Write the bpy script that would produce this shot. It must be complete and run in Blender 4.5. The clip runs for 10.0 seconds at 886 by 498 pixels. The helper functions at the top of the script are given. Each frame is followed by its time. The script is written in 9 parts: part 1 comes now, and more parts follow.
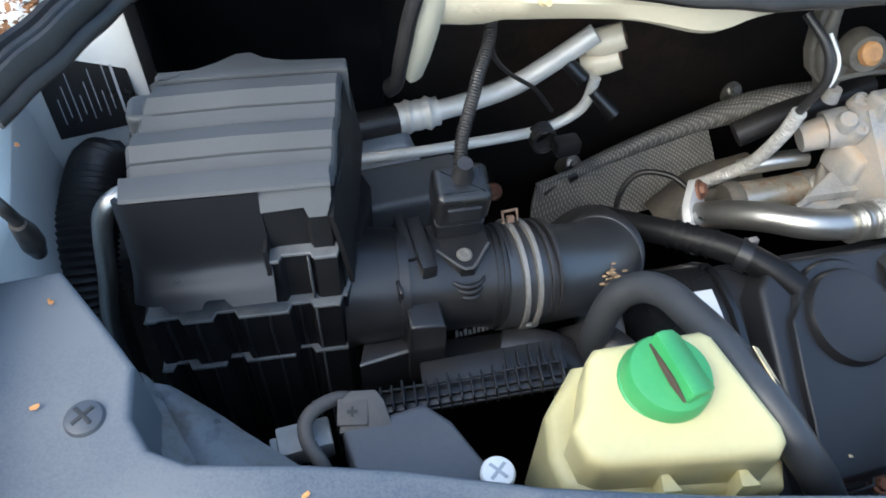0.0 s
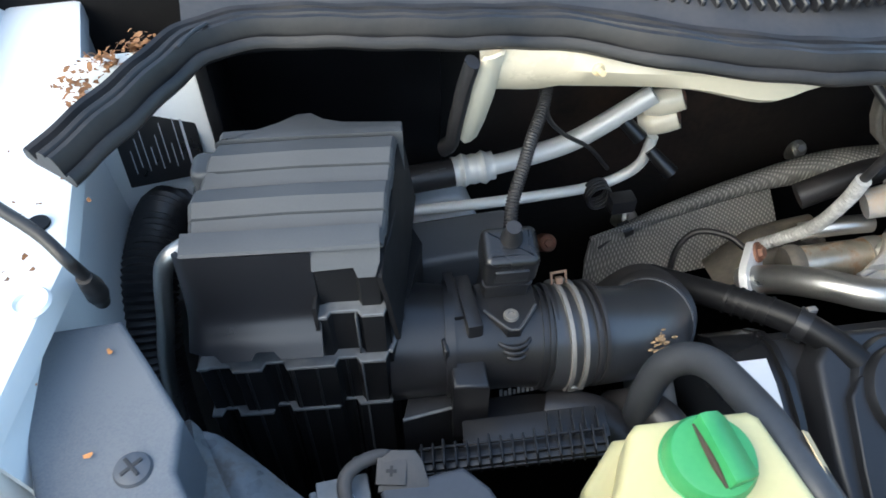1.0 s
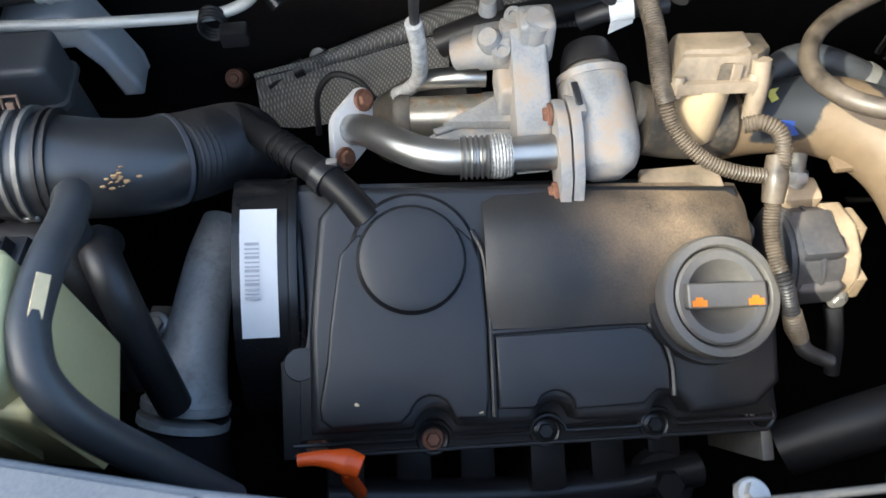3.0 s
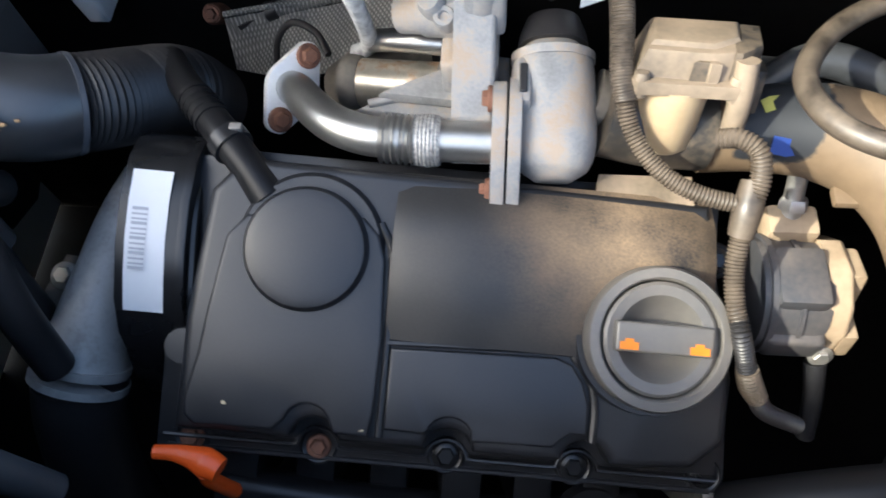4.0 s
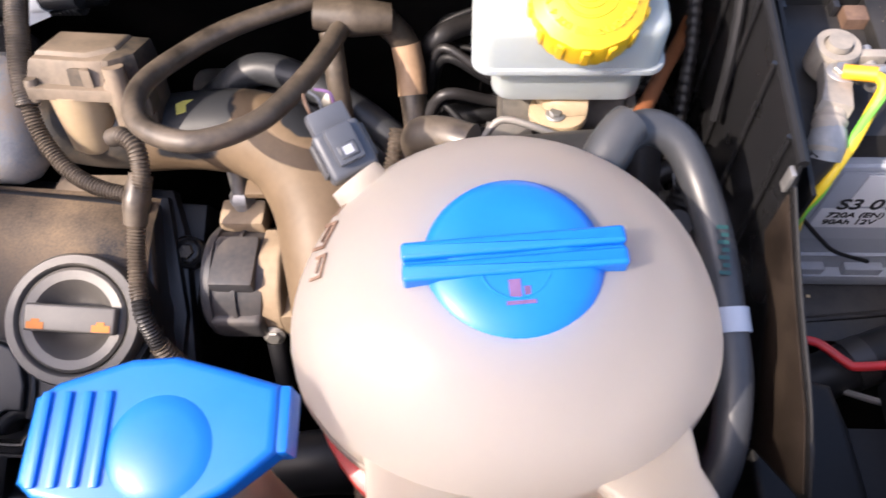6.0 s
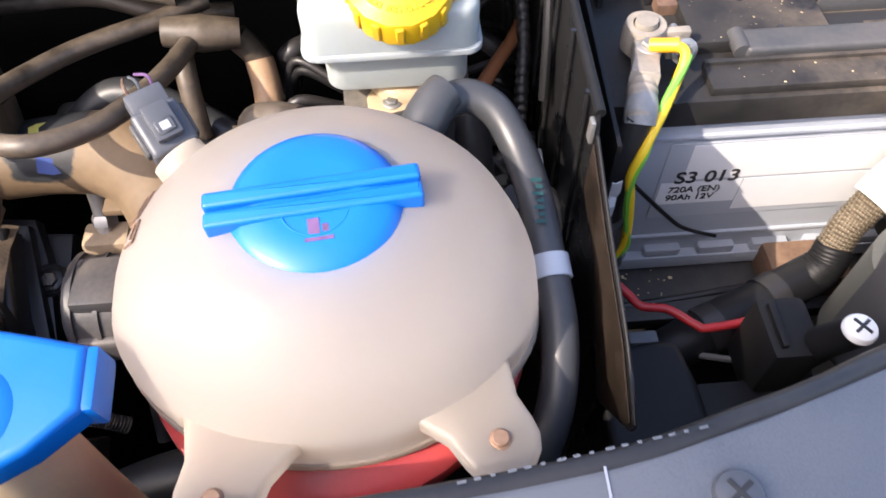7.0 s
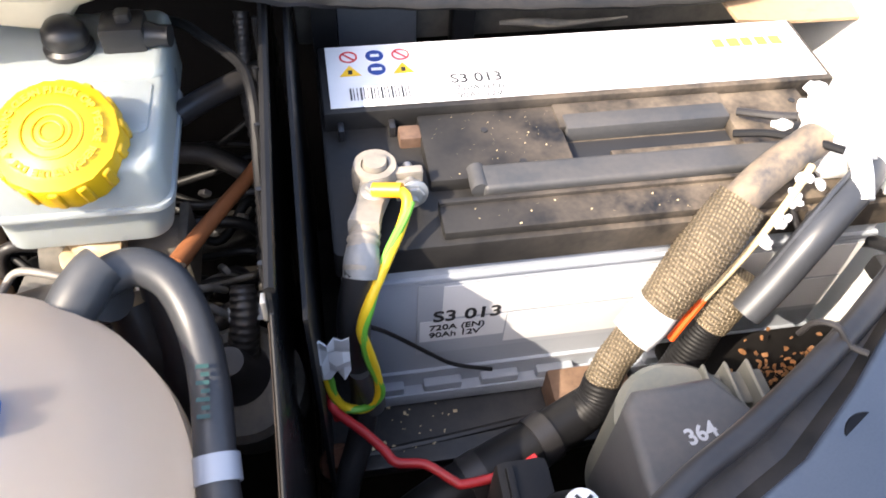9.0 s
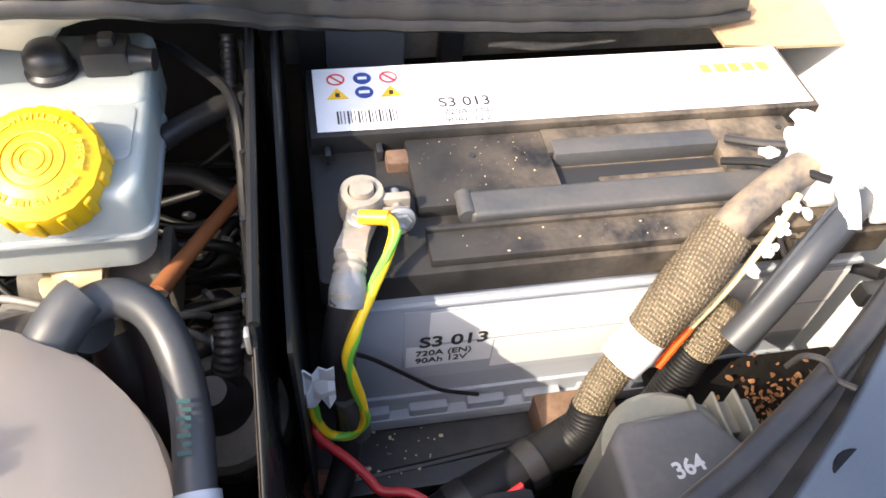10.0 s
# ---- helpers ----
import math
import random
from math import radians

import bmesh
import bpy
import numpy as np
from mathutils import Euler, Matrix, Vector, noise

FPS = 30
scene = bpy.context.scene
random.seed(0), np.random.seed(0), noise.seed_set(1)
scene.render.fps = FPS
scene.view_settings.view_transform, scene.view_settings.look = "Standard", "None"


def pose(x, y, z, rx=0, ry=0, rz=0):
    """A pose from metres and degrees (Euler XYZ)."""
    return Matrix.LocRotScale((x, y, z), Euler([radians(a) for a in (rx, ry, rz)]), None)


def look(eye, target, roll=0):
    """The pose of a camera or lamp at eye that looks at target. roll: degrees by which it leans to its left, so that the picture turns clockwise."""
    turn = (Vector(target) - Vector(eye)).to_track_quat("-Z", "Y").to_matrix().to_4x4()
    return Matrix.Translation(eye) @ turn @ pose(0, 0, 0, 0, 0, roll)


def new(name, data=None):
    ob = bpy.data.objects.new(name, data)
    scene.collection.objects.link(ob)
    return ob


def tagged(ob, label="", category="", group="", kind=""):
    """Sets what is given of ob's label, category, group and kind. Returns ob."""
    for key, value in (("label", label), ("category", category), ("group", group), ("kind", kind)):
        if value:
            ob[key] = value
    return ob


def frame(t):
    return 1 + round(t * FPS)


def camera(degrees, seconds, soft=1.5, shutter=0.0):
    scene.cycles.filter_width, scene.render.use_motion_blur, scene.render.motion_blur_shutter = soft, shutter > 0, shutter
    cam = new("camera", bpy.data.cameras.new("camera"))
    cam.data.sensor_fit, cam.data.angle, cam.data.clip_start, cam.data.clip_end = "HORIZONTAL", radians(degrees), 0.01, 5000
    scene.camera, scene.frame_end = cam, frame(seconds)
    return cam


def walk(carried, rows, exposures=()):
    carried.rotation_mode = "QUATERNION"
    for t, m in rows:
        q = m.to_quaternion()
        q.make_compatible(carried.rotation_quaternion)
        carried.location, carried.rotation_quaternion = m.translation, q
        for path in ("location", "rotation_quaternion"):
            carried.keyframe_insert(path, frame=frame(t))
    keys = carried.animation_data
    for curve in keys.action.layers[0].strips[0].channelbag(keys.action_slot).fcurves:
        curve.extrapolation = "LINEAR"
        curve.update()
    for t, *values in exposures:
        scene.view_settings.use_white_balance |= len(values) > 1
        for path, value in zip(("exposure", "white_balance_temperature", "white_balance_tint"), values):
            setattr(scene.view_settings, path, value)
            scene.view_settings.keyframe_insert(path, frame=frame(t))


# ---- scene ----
cam = camera(61.6, 10.0, soft=1.6, shutter=0.25)
PATH = [
    (0, (-0.089, 0.011, 1.47), (0.325, 1.226, -0.065), 2.7),
    (0.5, (-0.098, 0.021, 1.475), (0.251, 1.296, -0.026), 1.2),
    (1, (-0.08, 0.019, 1.486), (0.196, 1.335, 0.006), -0.2),
    (1.5, (0.027, -0.032, 1.496), (0.243, 1.286, 0.007), -1.0),
    (2, (0.181, -0.109, 1.508), (0.355, 1.164, -0.026), -1.2),
    (2.5, (0.273, -0.114, 1.499), (0.421, 1.023, -0.14), -0.8),
    (2.7, (0.296, -0.084, 1.483), (0.426, 0.994, -0.196), -0.8),
    (3.8, (0.404, 0.031, 1.411), (0.275, 0.954, -0.358), -6.1),
    (4, (0.439, 0.033, 1.41), (0.28, 0.921, -0.375), -6.9),
    (4.5, (0.532, 0.02, 1.418), (0.328, 0.881, -0.376), -7.5),
    (5, (0.635, 0.013, 1.427), (0.443, 0.888, -0.361), -6.8),
    (5.5, (0.73, 0.007, 1.426), (0.58, 0.927, -0.343), -5.5),
    (6, (0.799, 0.0, 1.423), (0.707, 0.978, -0.32), -4.1),
    (6.2, (0.822, 0.0, 1.42), (0.753, 0.994, -0.314), -3.8),
    (7.3, (0.855, -0.075, 1.394), (0.969, 1.106, -0.216), -0.3),
    (7.5, (0.858, -0.084, 1.39), (0.996, 1.11, -0.209), 0.1),
    (8, (0.883, -0.075, 1.393), (1.065, 1.145, -0.182), 0.7),
    (8.5, (0.936, -0.025, 1.398), (1.167, 1.203, -0.164), 2.6),
    (9, (0.974, 0.006, 1.406), (1.256, 1.243, -0.14), 4.3),
    (9.5, (0.984, 0.02, 1.414), (1.291, 1.267, -0.12), 5.3),
    (10, (0.975, 0.017, 1.41), (1.296, 1.264, -0.121), 5.9),
]
walk(cam, [(t, look(eye, target, roll)) for t, eye, target, roll in PATH],
     exposures=((0.0, 2.0, 5850, 0), (1.5, 1.95, 5900, -1), (2.5, 2.05, 5850, 0), (4.0, 2.03, 5830, 3), (5.0, 1.88, 6050, 15), (5.5, 1.75, 6150, 18), (6.0, 1.72, 6200, 19), (7.5, 1.88, 6250, 14), (8.5, 2.08, 6400, 12), (9.0, 2.1, 6450, 12), (10.0, 2.02, 6600, 11)))

# ---- world, sun and sky ----
SUN_WAY = Vector((-0.96, -0.52, 1.0)).normalized()          # towards the sun
world = bpy.data.worlds.new("sky")
scene.world = world
world.use_nodes = True
wn = world.node_tree.nodes
sky = wn.new("ShaderNodeTexSky")
sky.sky_type = "NISHITA"
sky.sun_disc = False
sky.dust_density, sky.ozone_density = 4.0, 0.5
sky.sun_elevation = math.asin(SUN_WAY.z)
sky.sun_rotation = math.atan2(SUN_WAY.x, SUN_WAY.y)
world.node_tree.links.new(sky.outputs["Color"], wn["Background"].inputs["Color"])
wn["Background"].inputs["Strength"].default_value = 0.15
sun_data = bpy.data.lights.new("sun", "SUN")
sun_data.energy, sun_data.angle, sun_data.color = 2.8, radians(0.45), (1.0, 0.87, 0.68)
sun = new("sun", sun_data)
sun.matrix_world = look(SUN_WAY * 20, (0, 0, 0))


# ---- materials ----
def shader(name, base, rough=0.5, metal=0.0, vary=0.25, scale=18.0, bump=0.15, grain=260.0, dust=0.0,
           dust_colour=(0.25, 0.18, 0.115), spec=0.5, through_light=0.0, coat=0.0, stretch=(1, 1, 1), patch=None, depth=0.02, bare=(), blotch=False):
    m = bpy.data.materials.new(name)
    m.use_nodes = True
    nt = m.node_tree
    n, l = nt.nodes, nt.links
    b = n["Principled BSDF"]
    b.inputs["Metallic"].default_value = metal
    b.inputs["Specular IOR Level"].default_value = spec
    b.inputs["Coat Weight"].default_value = coat
    if through_light:
        b.inputs["Subsurface Weight"].default_value = through_light
        b.inputs["Subsurface Radius"].default_value = (depth, depth * 0.9, depth * 0.6)
        b.inputs["Subsurface Scale"].default_value = 1.0
    geo = n.new("ShaderNodeNewGeometry")
    vec = n.new("ShaderNodeMapping")
    vec.inputs["Scale"].default_value = stretch
    l.new(geo.outputs["Position"], vec.inputs["Vector"])
    big = n.new("ShaderNodeTexNoise")
    big.inputs["Scale"].default_value, big.inputs["Detail"].default_value = scale, 5
    l.new(vec.outputs[0], big.inputs["Vector"])
    fine = n.new("ShaderNodeTexNoise")
    fine.inputs["Scale"].default_value, fine.inputs["Detail"].default_value = grain, 3
    l.new(vec.outputs[0], fine.inputs["Vector"])
    both = n.new("ShaderNodeMath")
    both.operation = "MULTIPLY_ADD"
    both.inputs[1].default_value = 0.35
    l.new(fine.outputs["Fac"], both.inputs[0])
    l.new(big.outputs["Fac"], both.inputs[2])
    ramp = n.new("ShaderNodeMapRange")
    ramp.inputs["From Min"].default_value, ramp.inputs["From Max"].default_value = 0.35, 1.0
    ramp.inputs["To Min"].default_value, ramp.inputs["To Max"].default_value = 1 - vary, 1 + vary
    l.new(both.outputs[0], ramp.inputs["Value"])
    tint = n.new("ShaderNodeVectorMath")
    tint.operation = "SCALE"
    tint.inputs[0].default_value = base
    l.new(ramp.outputs[0], tint.inputs["Scale"])
    colour = tint.outputs[0]
    rr = n.new("ShaderNodeMapRange")
    rr.inputs["From Min"].default_value, rr.inputs["From Max"].default_value = 0.3, 0.75
    rr.inputs["To Min"].default_value, rr.inputs["To Max"].default_value = max(0.03, rough * 0.82), min(1, rough * 1.2)
    l.new(big.outputs["Fac"], rr.inputs["Value"])
    roughness = rr.outputs[0]
    if dust:
        sep = n.new("ShaderNodeSeparateXYZ")
        l.new(geo.outputs["Normal"], sep.inputs[0])
        up = n.new("ShaderNodeMapRange")
        up.inputs["From Min"].default_value, up.inputs["From Max"].default_value = -0.3, 0.9
        up.inputs["To Min"].default_value = 0.35
        l.new(sep.outputs["Z"], up.inputs["Value"])
        spots = n.new("ShaderNodeMapRange")
        spots.inputs["From Min"].default_value, spots.inputs["From Max"].default_value = (0.60, 0.80) if blotch else (0.45, 0.95)
        spots.inputs["To Max"].default_value = dust * 1.6
        l.new(both.outputs[0], spots.inputs["Value"])
        much = n.new("ShaderNodeMath")
        much.operation, much.use_clamp = "MULTIPLY", True
        l.new(up.outputs[0], much.inputs[0])
        l.new(spots.outputs[0], much.inputs[1])
        if patch:
            # the dust or paler tone lies in one round patch: centre, inner and outer radius
            far = n.new("ShaderNodeVectorMath")
            far.operation = "DISTANCE"
            far.inputs[1].default_value = patch[0]
            l.new(geo.outputs["Position"], far.inputs[0])
            fade = n.new("ShaderNodeMapRange")
            fade.interpolation_type = "SMOOTHSTEP"
            fade.inputs["From Min"].default_value, fade.inputs["From Max"].default_value = patch[1], patch[2]
            fade.inputs["To Min"].default_value, fade.inputs["To Max"].default_value = 1.0, 0.04
            l.new(far.outputs["Value"], fade.inputs["Value"])
            less = n.new("ShaderNodeMath")
            less.operation = "MULTIPLY"
            l.new(much.outputs[0], less.inputs[0])
            l.new(fade.outputs[0], less.inputs[1])
            much = less
        mix = n.new("ShaderNodeMix")
        mix.data_type = "RGBA"
        mix.inputs["B"].default_value = (*dust_colour, 1)
        l.new(much.outputs[0], mix.inputs["Factor"])
        l.new(colour, mix.inputs["A"])
        colour = mix.outputs["Result"]
        dull = n.new("ShaderNodeMix")
        dull.inputs["B"].default_value = 0.85
        l.new(much.outputs[0], dull.inputs["Factor"])
        l.new(roughness, dull.inputs["A"])
        roughness = dull.outputs["Result"]
    for centre, radius in bare:
        # ragged near-black spots, each round a given centre
        far = n.new("ShaderNodeVectorMath")
        far.operation = "DISTANCE"
        far.inputs[1].default_value = centre
        l.new(geo.outputs["Position"], far.inputs[0])
        rag = n.new("ShaderNodeMath")
        rag.operation = "MULTIPLY_ADD"
        rag.inputs[1].default_value = radius * 1.2
        l.new(big.outputs["Fac"], rag.inputs[0])
        l.new(far.outputs["Value"], rag.inputs[2])
        edge = n.new("ShaderNodeMapRange")
        edge.inputs["From Min"].default_value, edge.inputs["From Max"].default_value = radius * 1.58, radius * 1.64
        l.new(rag.outputs[0], edge.inputs["Value"])
        off = n.new("ShaderNodeMix")
        off.data_type = "RGBA"
        off.inputs["A"].default_value = (0.022, 0.024, 0.028, 1)
        l.new(edge.outputs[0], off.inputs["Factor"])
        l.new(colour, off.inputs["B"])
        colour = off.outputs["Result"]
    l.new(colour, b.inputs["Base Color"])
    l.new(roughness, b.inputs["Roughness"])
    if bump:
        bp = n.new("ShaderNodeBump")
        bp.inputs["Strength"].default_value, bp.inputs["Distance"].default_value = bump, 0.0006
        l.new(both.outputs[0], bp.inputs["Height"])
        l.new(bp.outputs[0], b.inputs["Normal"])
    return m


BLACK = shader("black_plastic", (0.017, 0.017, 0.019), 0.36, vary=0.3, grain=420)
BLACK_RIB = shader("grained_black_plastic", (0.075, 0.077, 0.082), 0.45, vary=0.2, bump=0.3, grain=700)
GLOSS = shader("smooth_black_plastic", (0.012, 0.012, 0.013), 0.3, vary=0.2, bump=0.04)
COVER = shader("cover_black", (0.017, 0.0178, 0.0205), 0.36, vary=0.25, dust=0.01, bump=0.2, grain=600)
# real dust, masked to the sunlit patch with the sun's soft edge painted in
COVER_DUST = shader("dusty_cover_black", (0.020, 0.0200, 0.0205), 0.50, vary=0.3, dust=0.75, patch=((0.525, 0.262, 0.995), 0.03, 0.115), scale=22, bump=0.3, grain=600, spec=0.5, dust_colour=(0.20, 0.14, 0.085))
DUSTY = shader("dusty_black_plastic", (0.160, 0.128, 0.093), 0.5, vary=0.25, scale=30, dust=0.6, bump=0.2, dust_colour=(0.27, 0.205, 0.145))
PIPE_DUST = shader("dusty_duct_plastic", (0.145, 0.103, 0.064), 0.55, spec=0.35, vary=0.25, scale=26, bump=0.15, grain=200, bare=(((0.606, 0.330, 1.032), 0.036), ((0.690, 0.318, 1.026), 0.028), ((0.730, 0.150, 0.95), 0.02)))
RUBBER = shader("black_rubber", (0.018, 0.018, 0.020), 0.42, vary=0.3, dust=0.03, bump=0.25)
RUBBER_DUST = shader("dusty_rubber", (0.046, 0.037, 0.029), 0.36, vary=0.35, scale=45, dust=0.35, bump=0.15, dust_colour=(0.20, 0.155, 0.11))
RUBBER_BLACK = shader("clean_black_rubber", (0.010, 0.010, 0.011), 0.45, vary=0.3, bump=0.2, spec=0.25)
HOSE = shader("hose_rubber", (0.034, 0.037, 0.042), 0.42, vary=0.25, dust=0.02, bump=0.12)
# pale film fades out to the right: that end's shade put into the colour
SLAM = shader("blue_grey_plastic", (0.050, 0.064, 0.090), 0.36, vary=0.15, scale=9, bump=0.12, grain=900, dust=0.95, dust_colour=(0.150, 0.156, 0.165), patch=((0.25, 0.0, 1.17), 0.5, 1.0))
GREY = shader("grey_plastic", (0.065, 0.07, 0.082), 0.45, vary=0.2, bump=0.15)
GREY_BOX = shader("fuse_box_plastic", (0.050, 0.053, 0.058), 0.55, vary=0.2, bump=0.2, dust=0.1)
GREEN_GREY = shader("green_grey_plastic", (0.105, 0.112, 0.10), 0.55, vary=0.2, dust=0.2)
CREAM = shader("cream_body_paint", (0.74, 0.66, 0.50), 0.3, vary=0.1, scale=6, bump=0.05, coat=0.3, dust=0.08, dust_colour=(0.4, 0.3, 0.18))
WHITE_BODY = shader("white_body_paint", (0.78, 0.79, 0.78), 0.32, vary=0.08, scale=5, bump=0.05, coat=0.3, dust=0.10, dust_colour=(0.42, 0.36, 0.27))
DARK = shader("dark_insulation", (0.006, 0.0055, 0.0055), 0.85, vary=0.5, bump=0.6, grain=160, dust=0.8, patch=((0.27, 0.565, 1.10), 0.05, 0.24), dust_colour=(0.05, 0.030, 0.019), spec=0.2)
ALU = shader("aluminium_pipe", (0.76, 0.75, 0.71), 0.42, metal=0.25, vary=0.12, bump=0.15, dust=0.15, dust_colour=(0.45, 0.40, 0.33))
CAST = shader("cast_aluminium", (0.33, 0.328, 0.322), 0.6, metal=0.1, vary=0.4, scale=38, bump=1.0, grain=420, dust=0.55, dust_colour=(0.40, 0.305, 0.215), blotch=True)
STEEL = shader("steel_pipe", (0.40, 0.395, 0.375), 0.32, metal=0.9, vary=0.18, bump=0.1, dust=0.06, scale=30)
PLATE = shader("zinc_plate", (0.80, 0.80, 0.79), 0.38, metal=0.25, vary=0.12, bump=0.15)
RUST = shader("rusty_steel", (0.20, 0.095, 0.06), 0.7, metal=0.25, vary=0.5, scale=90, bump=0.6)
ZINC = shader("dull_zinc", (0.45, 0.44, 0.42), 0.42, metal=0.8, vary=0.3, scale=60, bump=0.3, dust=0.15)
GREEN = shader("green_plastic", (0.045, 0.27, 0.085), 0.42, vary=0.2, scale=30, bump=0.25, dust=0.06)
PS_TANK = shader("yellowed_plastic", (0.58, 0.52, 0.27), 0.42, vary=0.14, scale=12, bump=0.12, through_light=0.25, depth=0.008, dust=0.05)
TANK = shader("milky_plastic", (0.365, 0.345, 0.312), 0.36, vary=0.10, scale=16, bump=0.06, through_light=0.4, depth=0.02, dust=0.05, dust_colour=(0.6, 0.42, 0.25))
COOLANT = shader("coolant_red", (0.52, 0.06, 0.06), 0.4, vary=0.15, through_light=0.4)
BLUE = shader("blue_plastic", (0.002, 0.120, 0.47), 0.38, vary=0.08, scale=25, bump=0.1)
YELLOW = shader("yellow_plastic", (0.60, 0.36, 0.006), 0.42, vary=0.08, bump=0.15)
BRAKE = shader("clear_white_plastic", (0.40, 0.44, 0.445), 0.32, vary=0.08, bump=0.08, through_light=0.5)
CASE = shader("battery_case", (0.32, 0.35, 0.40), 0.38, vary=0.06, bump=0.08, dust=0.05)
LABEL = shader("white_label", (0.68, 0.68, 0.69), 0.38, vary=0.04, bump=0.03)
LABEL_GREY = shader("grey_label", (0.36, 0.385, 0.43), 0.4, vary=0.04, bump=0.03)
# real dust, but its fade to the left also paints the sunlit right half
LID = shader("battery_lid", (0.016, 0.016, 0.0165), 0.5, vary=0.4, dust=0.8, patch=((1.25, 0.335, 1.09), 0.03, 0.22), scale=34, bump=0.35, dust_colour=(0.185, 0.145, 0.105), spec=0.35)
LEAD = shader("lead_clamp", (0.28, 0.258, 0.225), 0.6, metal=0.2, vary=0.4, scale=90, bump=0.9, dust=0.2)
WHITE_PLASTIC = shader("white_plastic", (0.78, 0.79, 0.80), 0.45, vary=0.12, bump=0.1, dust=0.06)
RED = shader("red_wire", (0.48, 0.025, 0.03), 0.42, vary=0.15)
ORANGE = shader("orange_plastic", (0.80, 0.10, 0.012), 0.4, vary=0.12)
ORANGE_HOSE = shader("orange_brown_hose", (0.24, 0.09, 0.035), 0.55, vary=0.25, bump=0.3)
AMBER = shader("amber_print", (0.60, 0.17, 0.005), 0.5, vary=0.1, bump=0)
WIRE_YELLOW = shader("yellow_wire", (0.80, 0.55, 0.02), 0.4, vary=0.1)
CRIMP = shader("crimp_orange", (0.78, 0.36, 0.015), 0.4, vary=0.15, bump=0.2)
WIRE_GREEN = shader("green_wire", (0.15, 0.45, 0.05), 0.4, vary=0.1)
INK = shader("dark_ink", (0.02, 0.02, 0.022), 0.6, vary=0.1, bump=0)
INK_WHITE = shader("white_ink", (0.72, 0.75, 0.80), 0.6, vary=0.15, bump=0)
INK_GOLD = shader("gold_print", (0.62, 0.50, 0.06), 0.5, vary=0.1, bump=0)
INK_TEAL = shader("teal_print", (0.008, 0.048, 0.046), 0.5, vary=0.3, bump=0)
INK_RED = shader("red_print", (0.62, 0.05, 0.05), 0.5, vary=0.1, bump=0)
INK_BLUE = shader("blue_print", (0.02, 0.05, 0.22), 0.5, vary=0.1, bump=0)
SIGN_YELLOW = shader("yellow_print", (0.80, 0.48, 0.02), 0.5, vary=0.1, bump=0)
LEAF = shader("dry_leaf", (0.22, 0.10, 0.035), 0.7, vary=0.5, scale=150, bump=0.4)
STRAW = shader("straw", (0.60, 0.48, 0.28), 0.6, vary=0.2)
BROWN = shader("brown_plastic", (0.13, 0.075, 0.05), 0.7, vary=0.5, scale=60, bump=0.3, dust=0.2)
GROUND = shader("asphalt", (0.05, 0.05, 0.05), 0.9, vary=0.4, scale=3, grain=90, bump=0.6)
# sheet of the added roof that only casts shade
SHADE_SHEET = shader("grey_shade_sheet", (0.30, 0.31, 0.33), 0.9, vary=0.15, scale=2, grain=60, bump=0.4)
STRAW_PLASTIC = shader("filler_neck_plastic", (0.70, 0.58, 0.40), 0.45, vary=0.15, through_light=0.4, dust=0.1)
YELLOW_DARK = shader("yellow_plastic_worn", (0.62, 0.40, 0.01), 0.5, vary=0.1, bump=0.1)
LABEL_LIGHT = shader("pale_label", (0.66, 0.67, 0.69), 0.4, vary=0.04, bump=0.03)
TRAY = shader("painted_tray", (0.018, 0.019, 0.021), 0.42, vary=0.4, scale=50, bump=0.4, dust=0.05)
LEAF_LIGHT = shader("orange_leaf", (0.62, 0.27, 0.08), 0.7, vary=0.3, scale=150)
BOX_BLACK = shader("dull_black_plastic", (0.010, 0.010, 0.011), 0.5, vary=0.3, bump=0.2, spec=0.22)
# the black lid's sky sheen is put into a greyer base than the walls
LID_GREY = shader("sky_greyed_lid_plastic", (0.056, 0.058, 0.061), 0.5, vary=0.2, bump=0.25, grain=900, spec=0.4)
# the sky highlight along thin black edges is put into this pale grey
LEDGE = shader("sky_lit_plastic_edge", (0.125, 0.128, 0.132), 0.42, vary=0.4, scale=60, bump=0.3)
ELBOW = shader("smooth_rubber", (0.030, 0.031, 0.034), 0.36, vary=0.25, scale=25, bump=0.1, spec=0.9)
TAN_DIRT = shader("dried_dirt", (0.30, 0.20, 0.11), 0.9, vary=0.5, scale=120, bump=0.5)
DIRTY_GREY = shader("dirty_grey_plastic", (0.17, 0.18, 0.19), 0.32, vary=0.5, scale=45, bump=0.5, blotch=True, dust=0.5, dust_colour=(0.10, 0.085, 0.07))
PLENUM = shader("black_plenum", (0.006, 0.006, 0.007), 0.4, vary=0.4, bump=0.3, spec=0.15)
PANEL = shader("satin_black_panel", (0.012, 0.012, 0.014), 0.33, vary=0.2, bump=0.04, spec=0.55)
SEAL_RUBBER = shader("seal_rubber", (0.013, 0.013, 0.014), 0.4, vary=0.4, scale=40, bump=0.2, dust=0.04, spec=0.4)
FOIL_SLEEVE = shader("crinkled_foil_sleeve", (0.55, 0.54, 0.52), 0.45, metal=0.25, vary=0.45, scale=140, bump=1.0, grain=420)
TAN_COVER = shader("dusty_tan_cover", (0.30, 0.225, 0.15), 0.55, vary=0.25, scale=60, bump=0.3, dust=0.2, dust_colour=(0.40, 0.31, 0.21))
DIRTY_CREAM = shader("dirty_cream_paint", (0.40, 0.28, 0.17), 0.6, vary=0.6, scale=45, bump=0.7, grain=180, dust=0.5, dust_colour=(0.16, 0.10, 0.06))
